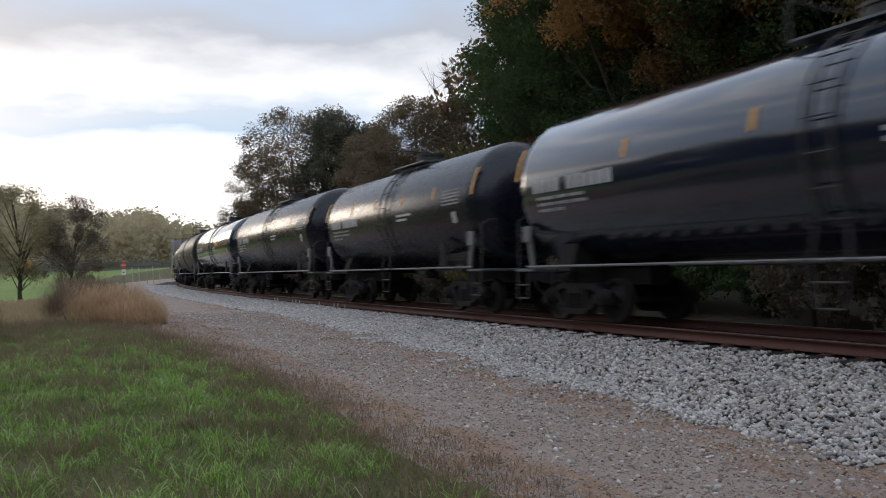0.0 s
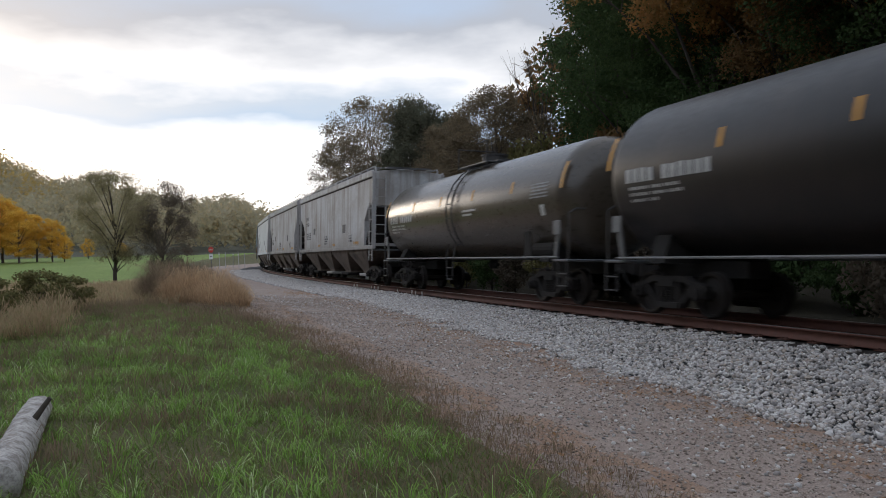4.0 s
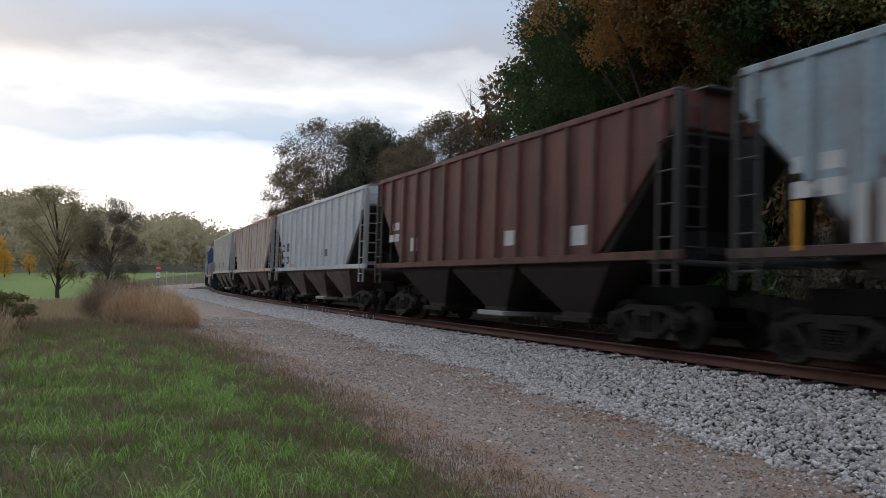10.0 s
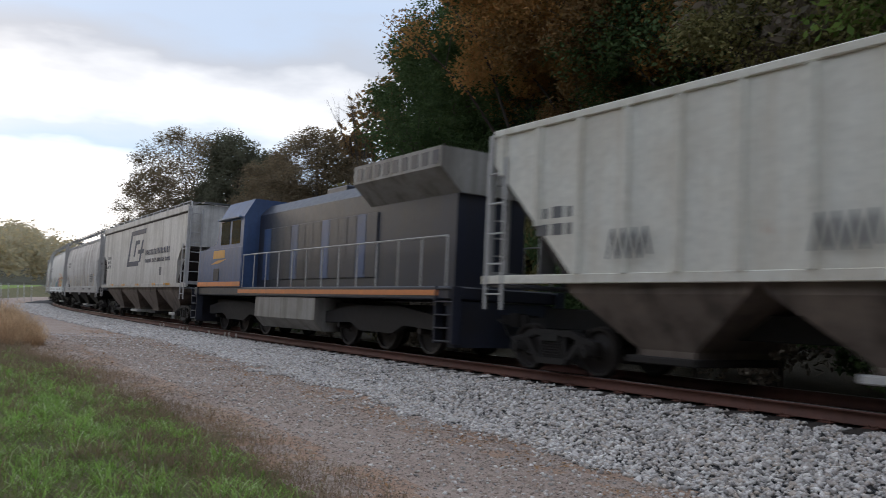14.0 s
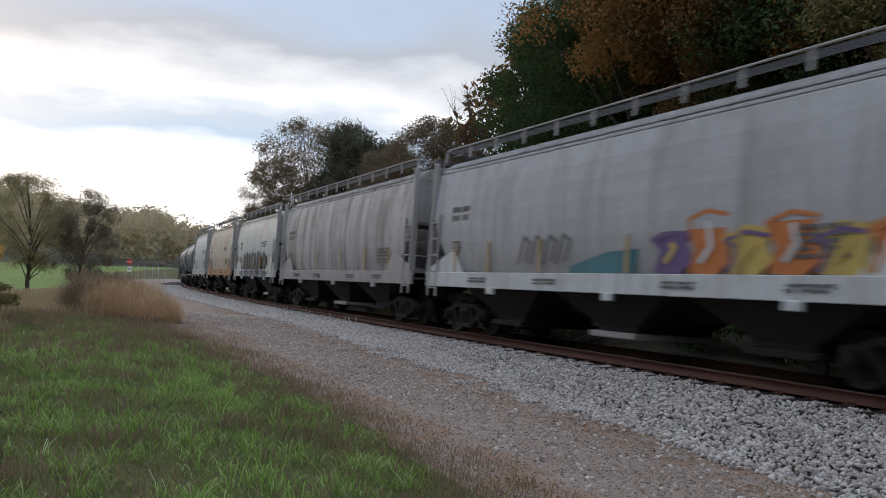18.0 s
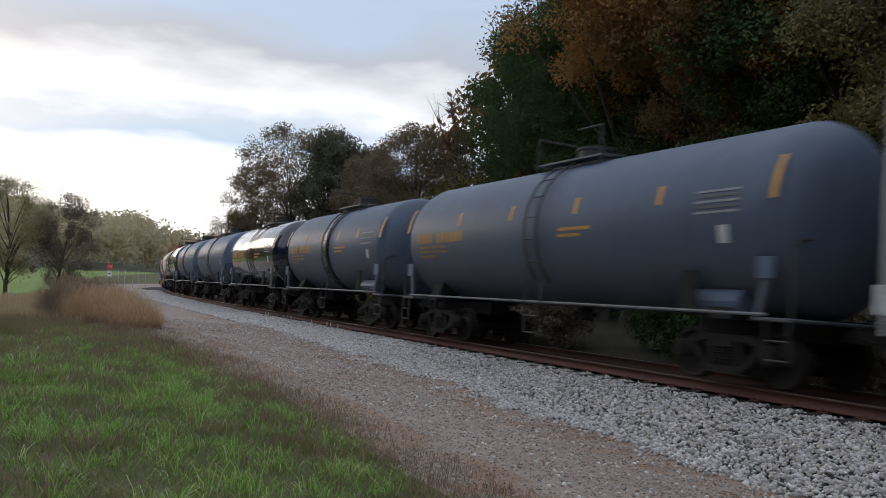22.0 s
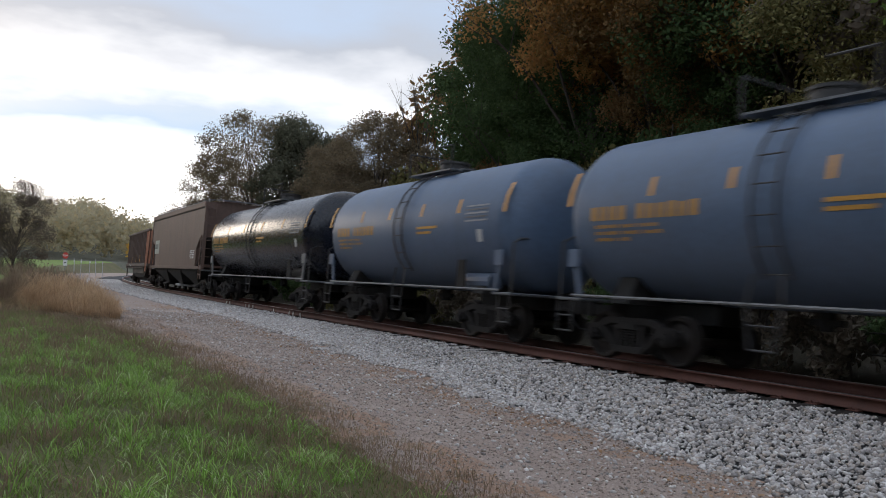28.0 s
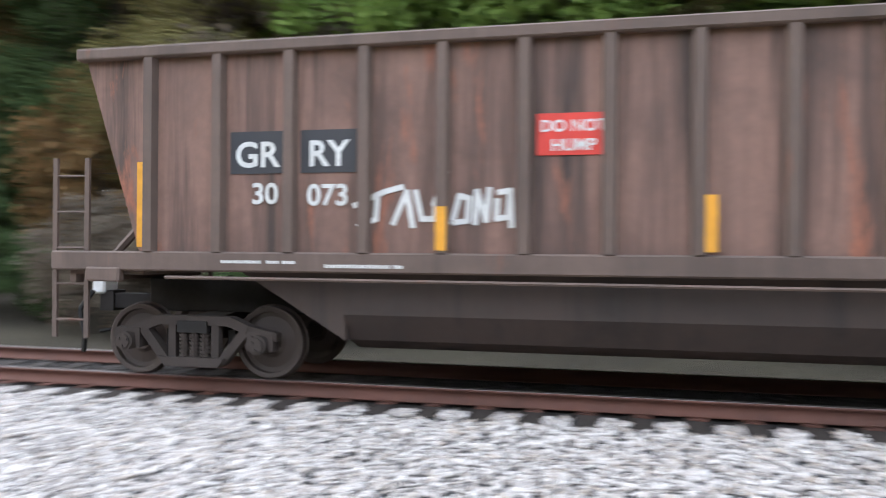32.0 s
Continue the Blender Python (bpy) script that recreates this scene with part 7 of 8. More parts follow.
    for i, (yaw, d, h) in enumerate([(26.0, 150, 4.5), (26.7, 152, 7.5), (27.6, 153, 8.5), (28.6, 150, 9.0), (29.5, 155, 11.5), (30.6, 156, 13.5), (31.6, 152, 12.5), (33.0, 150, 13.5), (35, 150, 14), (37, 150, 14), (24.6, 168, 4.0), (22.6, 172, 3.2)]):
        x, y = polar(yaw, d)
        tree("tree", "golden autumn tree at the meadow's edge", x, y, h, "full", 1 + i % 3, M_LEAF_YELLOW, 1.15, group="golden trees by the meadow")
    x, y = polar(12.6, 190)
    tree("tree", "small golden tree beside the line", x, y, 7, "full", 3, M_LEAF_YELLOW, 0.9, group="golden trees by the meadow")
    for yaw, d, h in [(27.5, 19.5, 1.2), (25.7, 20.5, 1.0), (30.5, 17, 1.1)]:
        x, y = polar(yaw, d)
        tree("shrub", "small dark shrub in the weeds", x, y, h, "low", 10, M_LEAF_OLIVE, 1.3)


build_trees()


def wood_behind():
    """The tree line on the other side of the road, seen only in the tanks' gloss."""
    rnd = random.Random(77)
    for i in range(24):
        yaw = 45 + i * 8.0
        x, y = polar(yaw, 62 + rnd.uniform(-5, 5) if yaw < 100 else 46 + rnd.uniform(-4, 4))
        tree("tree", "tall tree in the wood across the road", x, y, 19 + rnd.uniform(-2, 4), "mass", 1 + i % 3, (M_LEAF_DARK, M_LEAF_OLIVE, M_LEAF_RUST)[i % 3], 1.7, group="wood across the road")


wood_behind()


def far_woods():
    """Hillside woods: thousands of leafy clumps over the far slopes."""
    rng = np.random.RandomState(31)
    n = 2700
    yaw = np.radians(rng.uniform(-14, 62, n))
    r = np.sqrt(rng.uniform(185 ** 2, 500 ** 2, n))
    x, y = -np.sin(yaw) * r, np.cos(yaw) * r
    s, d = line_coords(x, y)
    keep = (np.abs(d) > 16)
    x, y, r = x[keep], y[keep], r[keep]
    z = ground_z(x, y)
    h = rng.uniform(8, 15, len(x))
    yw = np.degrees(np.arctan2(-x, y))
    # trees that get the gold colour painted for sunlight
    gold = (yw > 26.5) & (r > 300) & (rng.rand(len(x)) < 0.75)
    gold |= (yw > 10) & (yw < 14.5) & (r > 320) & (rng.rand(len(x)) < 0.5)
    # every tree is a few rounded domes, one over the other
    cen, rad, gd = [], [], []
    for k in range(5):
        gd.append(gold)
        a = rng.rand(len(x)) * 6.283
        q = h * (0.24 if k < 4 else 0.0)
        cen.append(np.stack([x + np.cos(a) * q, y + np.sin(a) * q, z + h * (0.3 + 0.12 * k + 0.08 * rng.rand(len(x)))], 1))
        rad.append(h * rng.uniform(0.22, 0.34, len(x)))
    c, rr, gd = np.concatenate(cen), np.concatenate(rad), np.concatenate(gd)
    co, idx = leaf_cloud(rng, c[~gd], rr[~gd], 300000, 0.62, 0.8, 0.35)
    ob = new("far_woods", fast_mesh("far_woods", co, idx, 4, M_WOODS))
    tagged(ob, "autumn woods covering the distant hills, haze painted into their colour", "woods", kind="stuff")
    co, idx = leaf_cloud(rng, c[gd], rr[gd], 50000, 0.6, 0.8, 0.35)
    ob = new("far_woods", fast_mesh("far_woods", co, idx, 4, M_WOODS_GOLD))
    tagged(ob, "golden trees on the distant hill, sunlight painted into their colour", "woods", kind="stuff")


far_woods()


# ---- grass, weeds and verge ----
def blades(name, label, pts, h, w, lean, mat, seed, category="grass"):
    rng = np.random.RandomState(seed)
    n = len(pts)
    a = rng.rand(n) * 6.283
    dx, dy = np.cos(a), np.sin(a)
    hh = h * (0.5 + rng.rand(n))
    ln = lean * hh * (0.3 + rng.rand(n))
    b = rng.rand(n) * 6.283
    p0 = np.stack([pts[:, 0] - dx * w, pts[:, 1] - dy * w, pts[:, 2] - 0.02], 1)
    p1 = np.stack([pts[:, 0] + dx * w, pts[:, 1] + dy * w, pts[:, 2] - 0.02], 1)
    mid = np.stack([pts[:, 0] + np.cos(b) * ln * 0.35, pts[:, 1] + np.sin(b) * ln * 0.35, pts[:, 2] + hh * 0.62], 1)
    m0, m1 = mid - np.stack([dx * w, dy * w, 0 * dx], 1) * 0.7, mid + np.stack([dx * w, dy * w, 0 * dx], 1) * 0.7
    tip = np.stack([pts[:, 0] + np.cos(b) * ln, pts[:, 1] + np.sin(b) * ln, pts[:, 2] + hh], 1)
    co = np.stack([p0, p1, m1, m0, tip, tip + 0.002], 1).reshape(-1, 3)
    k = np.arange(n) * 6
    idx = np.concatenate([np.stack([k, k + 1, k + 2, k + 3], 1), np.stack([k + 3, k + 2, k + 5, k + 4], 1)])
    ob = new(name, fast_mesh(name, co, idx, 4, mat))
    tagged(ob, label, category, kind="stuff")
    return ob


def arched(name, label, pts, away, length, rise, w, mat, seed, category="grass"):
    """Long blades that bow outwards and droop at the tip."""
    rng = np.random.RandomState(seed)
    n = len(pts)
    a = away + rng.normal(size=n) * 0.5
    ll = length * rng.uniform(0.55, 1.25, n)
    out, up = ll * rng.uniform(0.45, 0.95, n), ll * rise * rng.uniform(0.6, 1.1, n)
    ox, oy = np.cos(a), np.sin(a)
    px, py = -oy * w, ox * w
    co = []
    for f, g, k in ((0.0, -0.05, 1.0), (0.25, 0.66, 1.0), (0.62, 1.0, 0.75), (1.0, 0.6, 0.12)):
        c = np.stack([pts[:, 0] + ox * out * f, pts[:, 1] + oy * out * f, pts[:, 2] + up * g], 1)
        q = np.stack([px * k, py * k, 0 * px], 1)
        co += [c - q, c + q]
    co = np.stack(co, 1).reshape(-1, 3)
    k = np.arange(n) * 8
    idx = np.concatenate([np.stack([k + 2 * j, k + 2 * j + 1, k + 2 * j + 3, k + 2 * j + 2], 1) for j in range(3)])
    ob = new(name, fast_mesh(name, co, idx, 4, mat))
    tagged(ob, label, category, kind="stuff")
    return ob


def tufts(rng, centres, per, spread):
    """Blade feet and outward bearings round tuft centres."""
    c = np.repeat(centres, per, 0)
    a = rng.rand(len(c)) * 6.283
    r = spread * rng.rand(len(c)) ** 0.6
    x, y = c[:, 0] + np.cos(a) * r, c[:, 1] + np.sin(a) * r
    return np.stack([x, y, ground_z(x, y)], 1), a


def scatter_sd(rng, n, s0, s1, d0, d1, power=1.0):
    s = s0 + (s1 - s0) * rng.rand(n) ** power
    d = rng.uniform(d0, d1, n)
    x, y, _ = on_line(s, d)
    x, y = np.asarray(x), np.asarray(y)
    return np.stack([x, y, ground_z(x, y)], 1), s, d


def patchy(p, seed, scale, cut):
    return waves(p[:, 0], p[:, 1], seed, scale, 1.0) > cut


def build_grass():
    rng = np.random.RandomState(7)
    def verge_edge(p, s):
        return 7.0 + waves(p[:, 0], p[:, 1], 3, 2.3, 0.16) + waves(p[:, 0], p[:, 1], 33, 0.9, 0.1) + 0.1 * np.clip(s + 8, 0, 14)
    p, s, d = scatter_sd(rng, 70000, -19.5, 4, 6.7, 13.5)
    p = p[d > verge_edge(p, s)]
    blades("grass", "short dark green verge grass", p, 0.07, 0.005, 1.3, M_GRASS_UNDER, 1)
    c, s, d = scatter_sd(rng, 1900, -19.5, 1, 7.0, 13.5)
    c = c[(d > verge_edge(c, s) + 0.1) & (waves(c[:, 0], c[:, 1], 41, 1.6, 1.0) < 0.45) & (rng.rand(len(s)) < 1.1 - 0.8 * smooth01(-11, -1, s))]
    p, a = tufts(rng, c, 22, 0.13)
    arched("grass_tuft", "long arching bright green grass tufts", p, a, 0.22, 0.5, 0.0034, M_GRASS, 2)
    c, s, d = scatter_sd(rng, 260, -19.5, -3, 7.2, 13.5)
    p, a = tufts(rng, c, 16, 0.12)
    arched("grass_tuft", "taller pale grass tufts in the verge", p, a, 0.3, 0.6, 0.0035, M_GRASS, 12)
    p, s, d = scatter_sd(rng, 100000, -26, 8, 6.1, 9.4)
    mid = verge_edge(p, s) - 0.12
    p = p[np.abs(d - mid) < 0.5 * np.abs(rng.normal(size=len(d))) + 0.15]
    arched("verge_grass", "short brown dying grass along the road edge", p, rng.rand(len(p)) * 6.283, 0.11, 0.75, 0.0028, M_BROWNGRASS, 3)
    c, s, d = scatter_sd(rng, 1900, -19.5, 5, 7.2, 13.5)
    c = c[(waves(c[:, 0], c[:, 1], 41, 1.6, 1.0) > 0.5) | (rng.rand(len(s)) < 0.16 + 0.84 * smooth01(-10, -1, s))]
    p, a = tufts(rng, c, 18, 0.16)
    arched("verge_grass", "brown seeding patches in the verge grass", p, a, 0.2, 0.9, 0.003, M_BROWNGRASS, 4)
    # the verge goes on behind and beside the walker
    p, s, d = scatter_sd(rng, 34000, -34, 4, 6.9, 24)
    m = ((s < -19.5) | (d > 13.5)) & (d > verge_edge(p, s))
    blades("grass", "short dark green verge grass", p[m], 0.08, 0.007, 1.3, M_GRASS_UNDER, 21)
    c, s, d = scatter_sd(rng, 1500, -34, 2, 7.2, 24)
    c = c[(s < -19.5) | (d > 13.5)]
    p, a = tufts(rng, c, 18, 0.16)
    arched("grass_tuft", "long arching bright green grass tufts", p, a, 0.23, 0.8, 0.005, M_GRASS, 22)
    c, s, d = scatter_sd(rng, 2200, 3, 40, 7.8, 22)
    p, a = tufts(rng, c, 16, 0.3)
    arched("rough_grass", "rough olive and tan grass beyond the verge", p, a, 0.4, 0.8, 0.007, M_ROUGH, 5)
    c, s, d = scatter_sd(rng, 900, -6, 10, 10.8, 19)
    c = c[patchy(c, 23, 3.0, -0.15)]
    p, a = tufts(rng, c, 24, 0.25)
    arched("weeds", "dry tan weeds at the field edge", p, a, 0.6, 0.95, 0.006, M_ROUGH, 6)
    p, s, d = scatter_sd(rng, 16000, 0, 60, 12, 60)
    p = p[p[:, 1] < 50 + waves(p[:, 0], p[:, 1], 61, 9.0, 3.0)]
    blades("rough_grass", "rough tan grass beyond the verge", p, 0.4, 0.03, 1.0, M_ROUGH, 8)
    # fallen leaves drift along the foot of the ballast and in the verge
    p, s, d = scatter_sd(rng, 5200, -20, 16, 2.9, 7.4)
    keep = rng.rand(len(s)) < np.exp(-((d - 3.7) / 0.55) ** 2) + 0.25 * np.exp(-((d - 6.7) / 0.5) ** 2) + 0.06
    p = p[keep]
    p[:, 2] += 0.012
    n = len(p)
    a = rng.rand(n) * 6.283
    r = rng.uniform(0.018, 0.04, n)
    q = rng.normal(size=(n, 2)) * 0.012
    dx, dy = np.cos(a) * r, np.sin(a) * r
    co = np.stack([p + np.stack([dx, dy, q[:, 0]], 1), p + np.stack([-dy * 0.6, dx * 0.6, q[:, 1]], 1), p - np.stack([dx, dy, -q[:, 1]], 1), p + np.stack([dy * 0.6, -dx * 0.6, q[:, 0]], 1)], 1).reshape(-1, 3)
    ob = new("leaf_litter", fast_mesh("leaf_litter", co, np.arange(n * 4).reshape(n, 4), 4, M_LITTER))
    tagged(ob, "scattered tan fallen leaves on the gravel", "leaf litter", kind="stuff")
    # the big clump of dry grass beside the road
    for (cx, cy, n, rx, ry, ln) in ((-7.25, 22.9, 90, 1.3, 0.95, 0.86), (-6.45, 21.9, 60, 0.9, 0.65, 0.62), (-8.3, 24.0, 80, 1.5, 1.0, 1.0)):
        k = rng.rand(n) * 6.283
        f = rng.rand(n) ** 0.5
        ang = radians(-46)
        qx, qy = np.cos(k) * f * rx, np.sin(k) * f * ry
        x = cx + qx * math.cos(ang) - qy * math.sin(ang)
        y = cy + qx * math.sin(ang) + qy * math.cos(ang)
        for lo, hi, part_len in ((0.0, 0.55, 1.0), (0.55, 0.8, 0.75), (0.8, 1.01, 0.5)):
            m = (f >= lo) & (f < hi)
            p, a = tufts(rng, np.stack([x, y, 0 * x], 1)[m], 110, 0.2)
            arched("dry_grass_clump", "large clump of feathery dry brown grass", p, a, ln * part_len, 0.98, 0.005, M_BROWNGRASS if n == 80 else M_DRYGRASS, 30 + n + int(lo * 10))


build_grass()


# ---- small things ----
def birch_log():
    a, b = Vector((-2.85, 4.9, ground_at(-2.85, 4.9) + 0.08)), Vector((-3.72, 7.1, ground_at(-3.72, 7.1) + 0.12))
    root = empty("log")
    tagged(root, "pale birch log lying in the grass", "log")
    bm = bmesh.new()
    n = 14
    prev = None
    q = (b - a).to_track_quat("Z", "Y")
    rnd = random.Random(2)
    for k in range(n + 1):
        c = a.lerp(b, k / n) + Vector((0, 0, math.sin(k * 0.7) * 0.012))
        r = 0.145 - 0.03 * k / n
        ring = [bm.verts.new(c + q @ Vector((math.cos(i * math.tau / 14) * r * rnd.uniform(0.94, 1.06), math.sin(i * math.tau / 14) * r * rnd.uniform(0.94, 1.06), 0))) for i in range(14)]
        if prev:
            for i in range(14):
                bm.faces.new((prev[i], prev[(i + 1) % 14], ring[(i + 1) % 14], ring[i]))
        else:
            bm.faces.new(list(reversed(ring)))
        prev = ring
    bm.faces.new(prev)
    part("stem", bm, M_BIRCH, root, smooth=True)
    bm = bmesh.new()
    c = a.lerp(b, 0.62)
    tube(bm, c, c + Vector((0.17, 0.06, 0.25)), 0.03, 7, 0.018)
    part("branch_stub", bm, M_BARK, root)


def stop_sign():
    x, y = -32.4, 107.0
    z = ground_at(x, y)
    root = empty("road_sign", pose(x, y, 0, 0, 0, -17))
    tagged(root, "red stop sign over a white plate on a post", "road sign")
    bm = bmesh.new()
    box(bm, -0.04, 0.04, -0.03, 0.03, z - 0.3, 3.7)
    part("post", bm, M_WALK, root)
    bm = bmesh.new()
    prism(bm, [(0.42 * math.cos(radians(22.5 + 45 * k)), 3.2 + 0.42 * math.sin(radians(22.5 + 45 * k))) for k in range(8)], "y", -0.05, -0.035)
    p = part("stop_plate", bm, M_RED, root, "red octagonal plate")
    lettering("lettering", p, "STOP", 0, 3.09, 0.28, -0.055, M_WHITE)
    p = part("lower_plate", bevelled(-0.3, 0.3, -0.05, -0.035, 1.9, 2.65, 0.004), M_WHITE, root, "white plate with black cross")
    bm = bmesh.new()
    box(bm, -0.16, 0.16, -0.056, -0.052, 2.22, 2.34)
    part("cross_mark", bm, M_BLACKMARK, p)


def far_posts():
    rnd = random.Random(3)
    base = None
    for i, yaw in enumerate((16.3, 15.9, 15.4, 15.0, 14.6)):
        x, y = polar(yaw, 112)
        z = ground_at(x, y)
        root = empty("post", pose(x, y, z, 0, rnd.uniform(-3, 3), 0))
        tagged(root, "thin pale post near the road crossing", "post", group="posts by the crossing")
        bm = bmesh.new()
        tube(bm, (0, 0, -0.2), (0, 0, 1.9 + rnd.random() * 0.5), 0.045, 8)
        part("shaft", bm, M_LADDER, root)
        part("cap", bevelled(-0.06, 0.06, -0.06, 0.06, 1.75, 1.95, 0.01), M_WHITE, root)


def marker_post():
    x, y, z = (float(v) for v in on_line(31.5, -4.0))
    z = ground_at(x, y)
    root = empty("marker_post", pose(x, y, z))
    tagged(root, "white line-side marker post", "post")
    bm = bmesh.new()
    tube(bm, (0, 0, -0.1), (0, 0, 0.95), 0.1, 12)
    tube(bm, (0, 0, 0.95), (0, 0, 1.0), 0.11, 12)
    part("shaft", bm, M_WHITE, root)
    bm = bmesh.new()
    tube(bm, (0, 0, 0.25), (0, 0, 0.33), 0.104, 12)
    part("ring", bm, M_GREYMARK, root)


def stakes():
    for s in (15.6, 15.0, 12.6, 12.2, 11.6, 9.0, 7.4, 7.0, 6.2):
        x, y, z = (float(v) for v in on_line(s, 0.62))
        ob = part("stake", bevelled(-0.022, 0.022, -0.015, 0.015, -0.1, 0.24, 0.006), M_BIRCH)
        ob.matrix_basis = pose(x, y, z - 0.03, random.uniform(-8, 8), random.uniform(-8, 8), random.uniform(0, 90))
        tagged(ob, "short pale wooden stake at the ballast edge", "stake", group="stakes beside the rail")


birch_log()
stop_sign()
far_posts()
marker_post()
stakes()


# ---- ballast and gravel ----
_t = (1 + 5 ** 0.5) / 2
ICO_V = np.array([(-1, _t, 0), (1, _t, 0), (-1, -_t, 0), (1, -_t, 0), (0, -1, _t), (0, 1, _t), (0, -1, -_t), (0, 1, -_t), (_t, 0, -1), (_t, 0, 1), (-_t, 0, -1), (-_t, 0, 1)], float) / 1.9
ICO_F = np.array([(0, 11, 5), (0, 5, 1), (0, 1, 7), (0, 7, 10), (0, 10, 11), (1, 5, 9), (5, 11, 4), (11, 10, 2), (10, 7, 6), (7, 1, 8), (3, 9, 4), (3, 4, 2), (3, 2, 6), (3, 6, 8), (3, 8, 9), (4, 9, 5), (2, 4, 11), (6, 2, 10), (8, 6, 7), (9, 8, 1)])
OCT_V = np.array([(1, 0, 0), (-1, 0, 0), (0, 1, 0), (0, -1, 0), (0, 0, 1), (0, 0, -1)], float)
OCT_F = np.array([(0, 2, 4), (2, 1, 4), (1, 3, 4), (3, 0, 4), (2, 0, 5), (1, 2, 5), (3, 1, 5), (0, 3, 5)])


def stones(name, label, pts, lo, hi, mat, seed, V=ICO_V, FC=ICO_F, sink=0.2):
    rng = np.random.RandomState(seed)
    n, k = len(pts), len(V)
    r = lo + (hi - lo) * rng.rand(n) ** 1.5
    sc = np.stack([r * rng.uniform(0.8, 1.35, n), r * rng.uniform(0.7, 1.1, n), r * rng.uniform(0.5, 0.85, n)], 1)
    v = V[None] * (1 + 0.28 * (rng.rand(n, k, 1) - 0.5)) * sc[:, None]
    a, t = rng.rand(n) * 6.283, rng.normal(size=n) * 0.5
    x = v[..., 0] * np.cos(t)[:, None] + v[..., 2] * np.sin(t)[:, None]
    z = -v[..., 0] * np.sin(t)[:, None] + v[..., 2] * np.cos(t)[:, None]
    y = v[..., 1]
    co = np.stack([x * np.cos(a)[:, None] - y * np.sin(a)[:, None], x * np.sin(a)[:, None] + y * np.cos(a)[:, None], z], -1) + pts[:, None] + np.array([0, 0, 1])[None, None] * (r * (0.5 - sink))[:, None, None]
    idx = (FC[None] + (np.arange(n) * k)[:, None, None]).reshape(-1, 3)
    ob = new(name, fast_mesh(name, co.reshape(-1, 3), idx, 3, mat))
    tagged(ob, label, "stones", kind="stuff")
    return ob


def clear_of_ties(s, d):
    at = np.array(TIE_AT)
    k = np.clip(np.searchsorted(at, s), 1, len(at) - 1)
    near = np.minimum(np.abs(s - at[k]), np.abs(s - at[k - 1]))
    return (near > 0.15) | (d > 0.62)


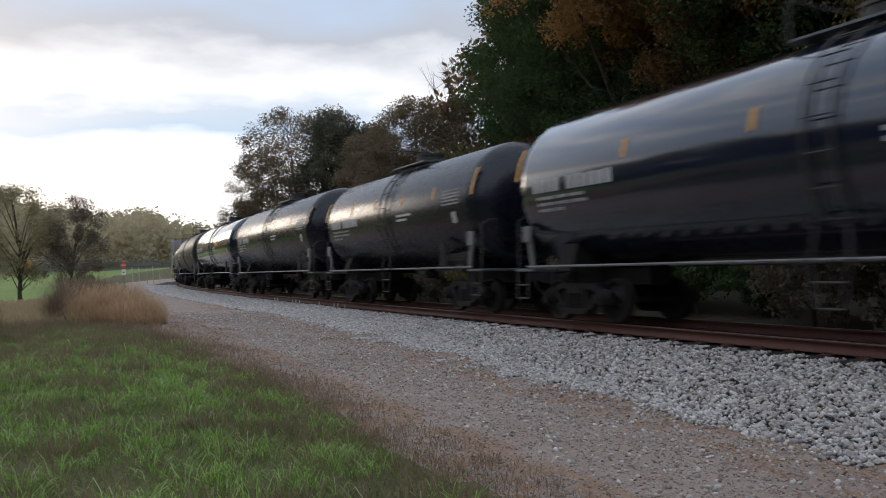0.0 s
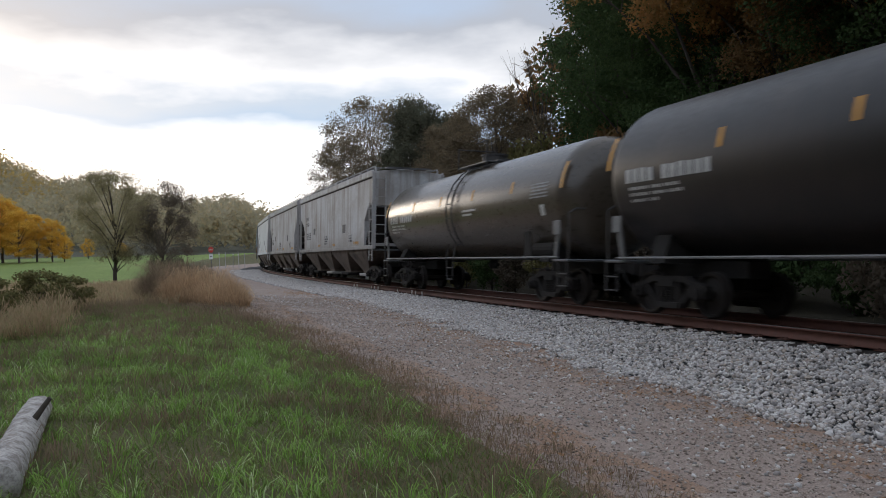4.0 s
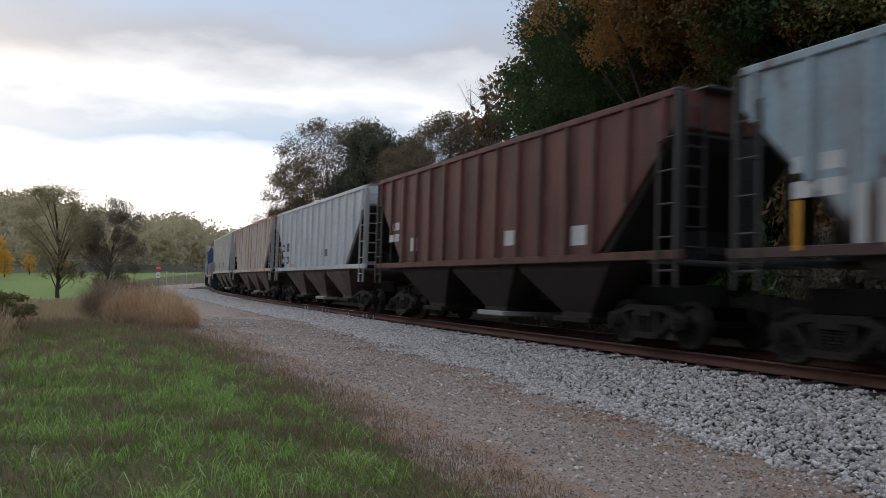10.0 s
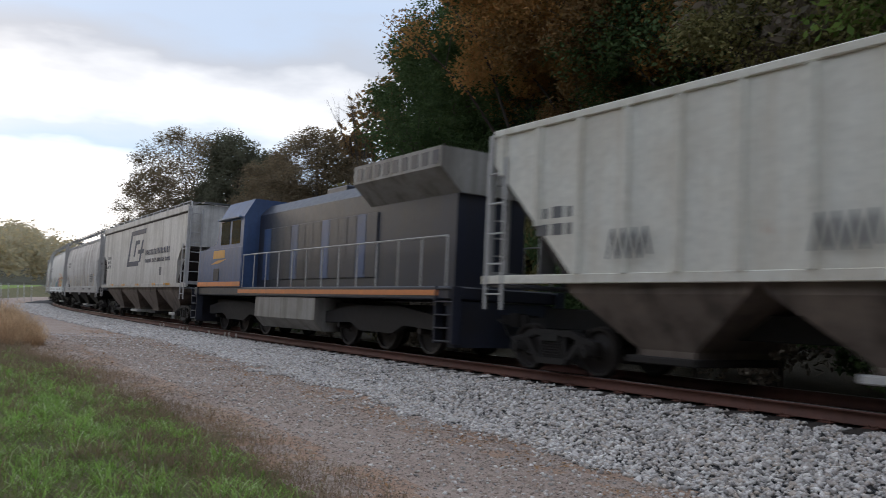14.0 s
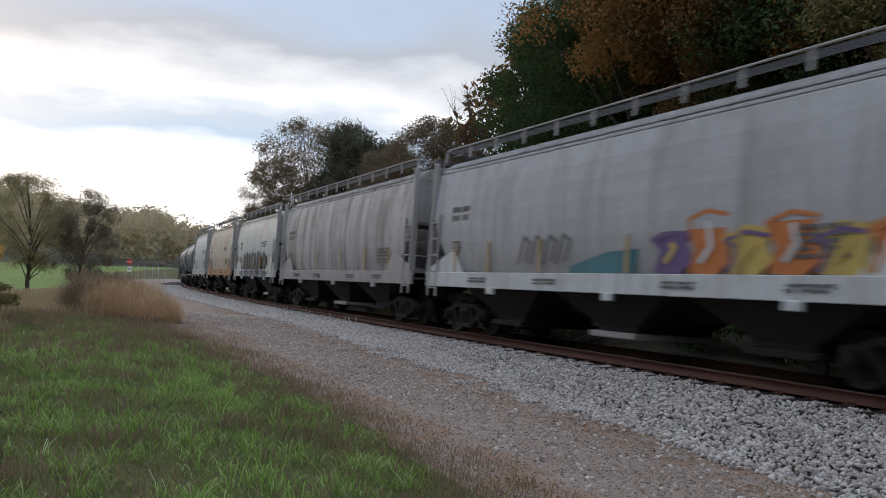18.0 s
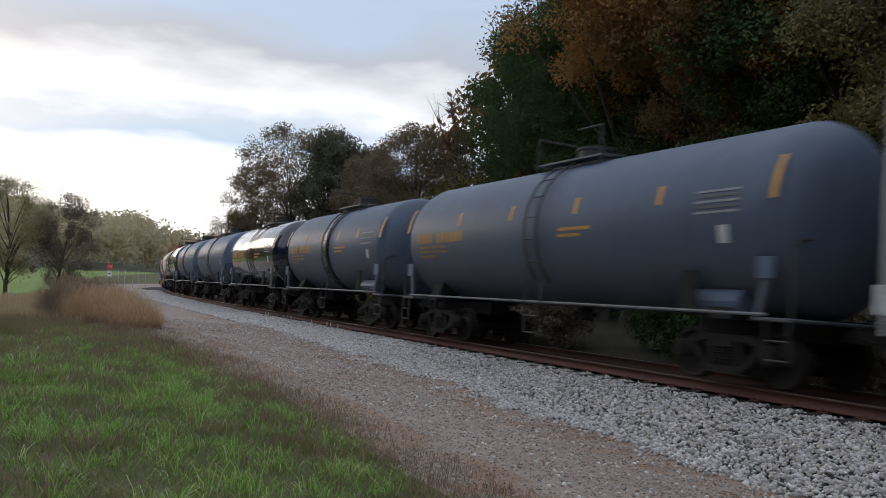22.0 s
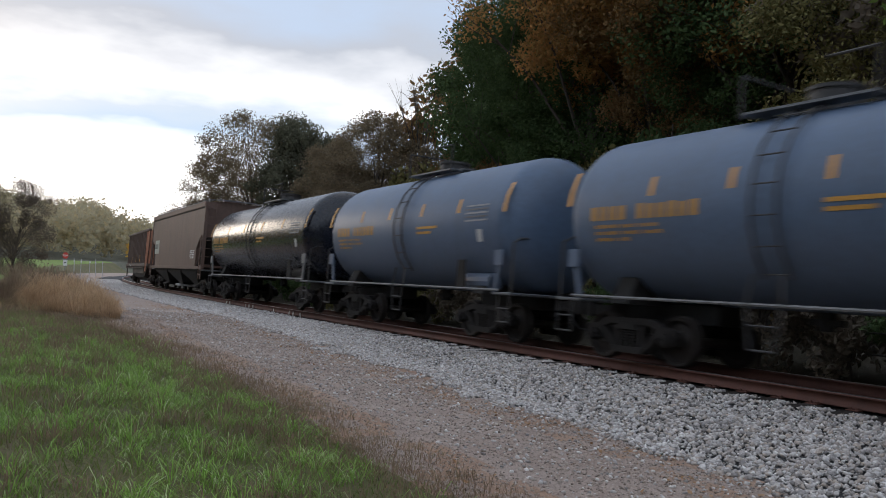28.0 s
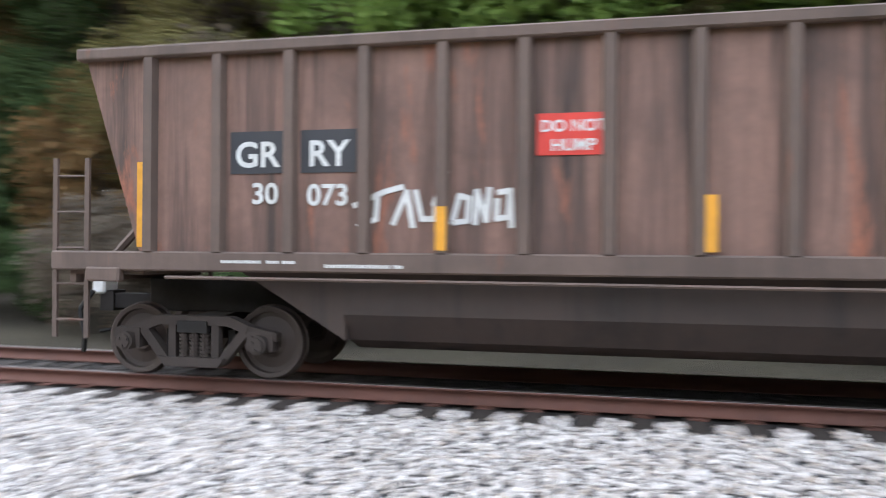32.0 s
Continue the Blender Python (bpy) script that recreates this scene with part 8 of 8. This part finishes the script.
def build_stones():
    rng = np.random.RandomState(17)
    p, s, d = scatter_sd(rng, 86000, -27, 8, 0.2, 3.6)
    keep = clear_of_ties(s, d) & (d < 2.72 + waves(p[:, 0], p[:, 1], 3, 2.3, 0.22) + waves(p[:, 0], p[:, 1], 8, 0.8, 0.2) + np.abs(rng.normal(size=len(d))) * 0.25)
    stones("ballast", "loose grey crushed stone ballast", p[keep], 0.02, 0.05, M_STONE, 1, OCT_V, OCT_F)
    p, s, d = scatter_sd(rng, 20000, 8, 34, 0.2, 3.3)
    p = p[clear_of_ties(s, d)]
    stones("ballast", "loose grey crushed stone ballast", p, 0.036, 0.075, M_STONE, 2, OCT_V, OCT_F)
    p, s, d = scatter_sd(rng, 14000, 34, 75, 0.3, 3.5)
    stones("ballast", "loose grey crushed stone ballast", p, 0.05, 0.10, M_STONE, 3, OCT_V, OCT_F)
    p, s, d = scatter_sd(rng, 9000, -28, 40, -1.5, -0.16)
    p[:, 2] -= 0.01
    stones("ballast", "ballast between the rails, darkened as shade under the train", p, 0.03, 0.06, M_STONE_DARK, 4, OCT_V, OCT_F)
    p, s, d = scatter_sd(rng, 7000, -40, 50, -4.4, -1.66)
    stones("ballast", "ballast beyond the track, darkened as shade behind the train", p, 0.035, 0.075, M_STONE_DARK, 5, OCT_V, OCT_F)
    p, s, d = scatter_sd(rng, 40000, -22, 8, 3.0, 6.9)
    stones("gravel", "small tan gravel on the road", p, 0.008, 0.022, M_PEBBLE, 6, OCT_V, OCT_F, 0.3)
    p, s, d = scatter_sd(rng, 5200, -27, 10, 2.9, 5.8)
    stones("gravel", "stray grey stones on the road", p, 0.012, 0.032, M_STONE, 7, ICO_V, ICO_F, 0.3)
    # the stones next to the walker, one by one
    meshes = []
    for k in range(6):
        bm = bmesh.new()
        r = np.random.RandomState(50 + k)
        vs = [bm.verts.new(Vector(v * (1 + 0.3 * (r.rand() - 0.5)) * np.array([0.055, 0.045, 0.034]))) for v in ICO_V]
        for f in ICO_F:
            bm.faces.new([vs[i] for i in f])
        meshes.append(bm_mesh("ballast_stone", bm, M_STONE))
    p, s, d = scatter_sd(rng, 280, -14.5, -8.5, 1.2, 3.1)
    for i, q in enumerate(p):
        ob = mesh_part("ballast_stone", meshes[i % 6], None, track)
        k = random.uniform(0.75, 1.15)
        ob.matrix_basis = pose(q[0], q[1], q[2] + 0.02, random.uniform(-30, 30), random.uniform(-30, 30), random.uniform(0, 360)) @ Matrix.Diagonal((k, k, k, 1))


build_ties()
build_stones()


# ---- what moves ----
def car_pose(mid, length, t):
    s = mid - travelled(t)
    a, b = s - length * 0.36, s + length * 0.36
    xa, ya, za = (float(v) for v in on_line(a, CENTRE))
    xb, yb, zb = (float(v) for v in on_line(b, CENTRE))
    yaw = math.degrees(math.atan2(ya - yb, xa - xb))
    return pose((xa + xb) / 2, (ya + yb) / 2, (za + zb) / 2 + 0.185, LEAN, 0, yaw)


LEAN = -2.0


def motions():
    times = [float(t) for t in range(0, 32)] + [31.25, 31.5, 31.75, 32.0]
    for car, mid, length in train:
        walk(car, [(t, car_pose(mid, length, t)) for t in times])
    for w, sx, rad in spinning:
        rows = [(0.0, pose(sx, 0, rad, 0, 0, 0))]
        t = 28.0
        while t < 32.001:
            rows.append((t, pose(sx, 0, rad, 0, math.degrees((travelled(t) - travelled(28.0)) / rad), 0)))
            t += 1 / 30
        walk(w, rows)


motions()
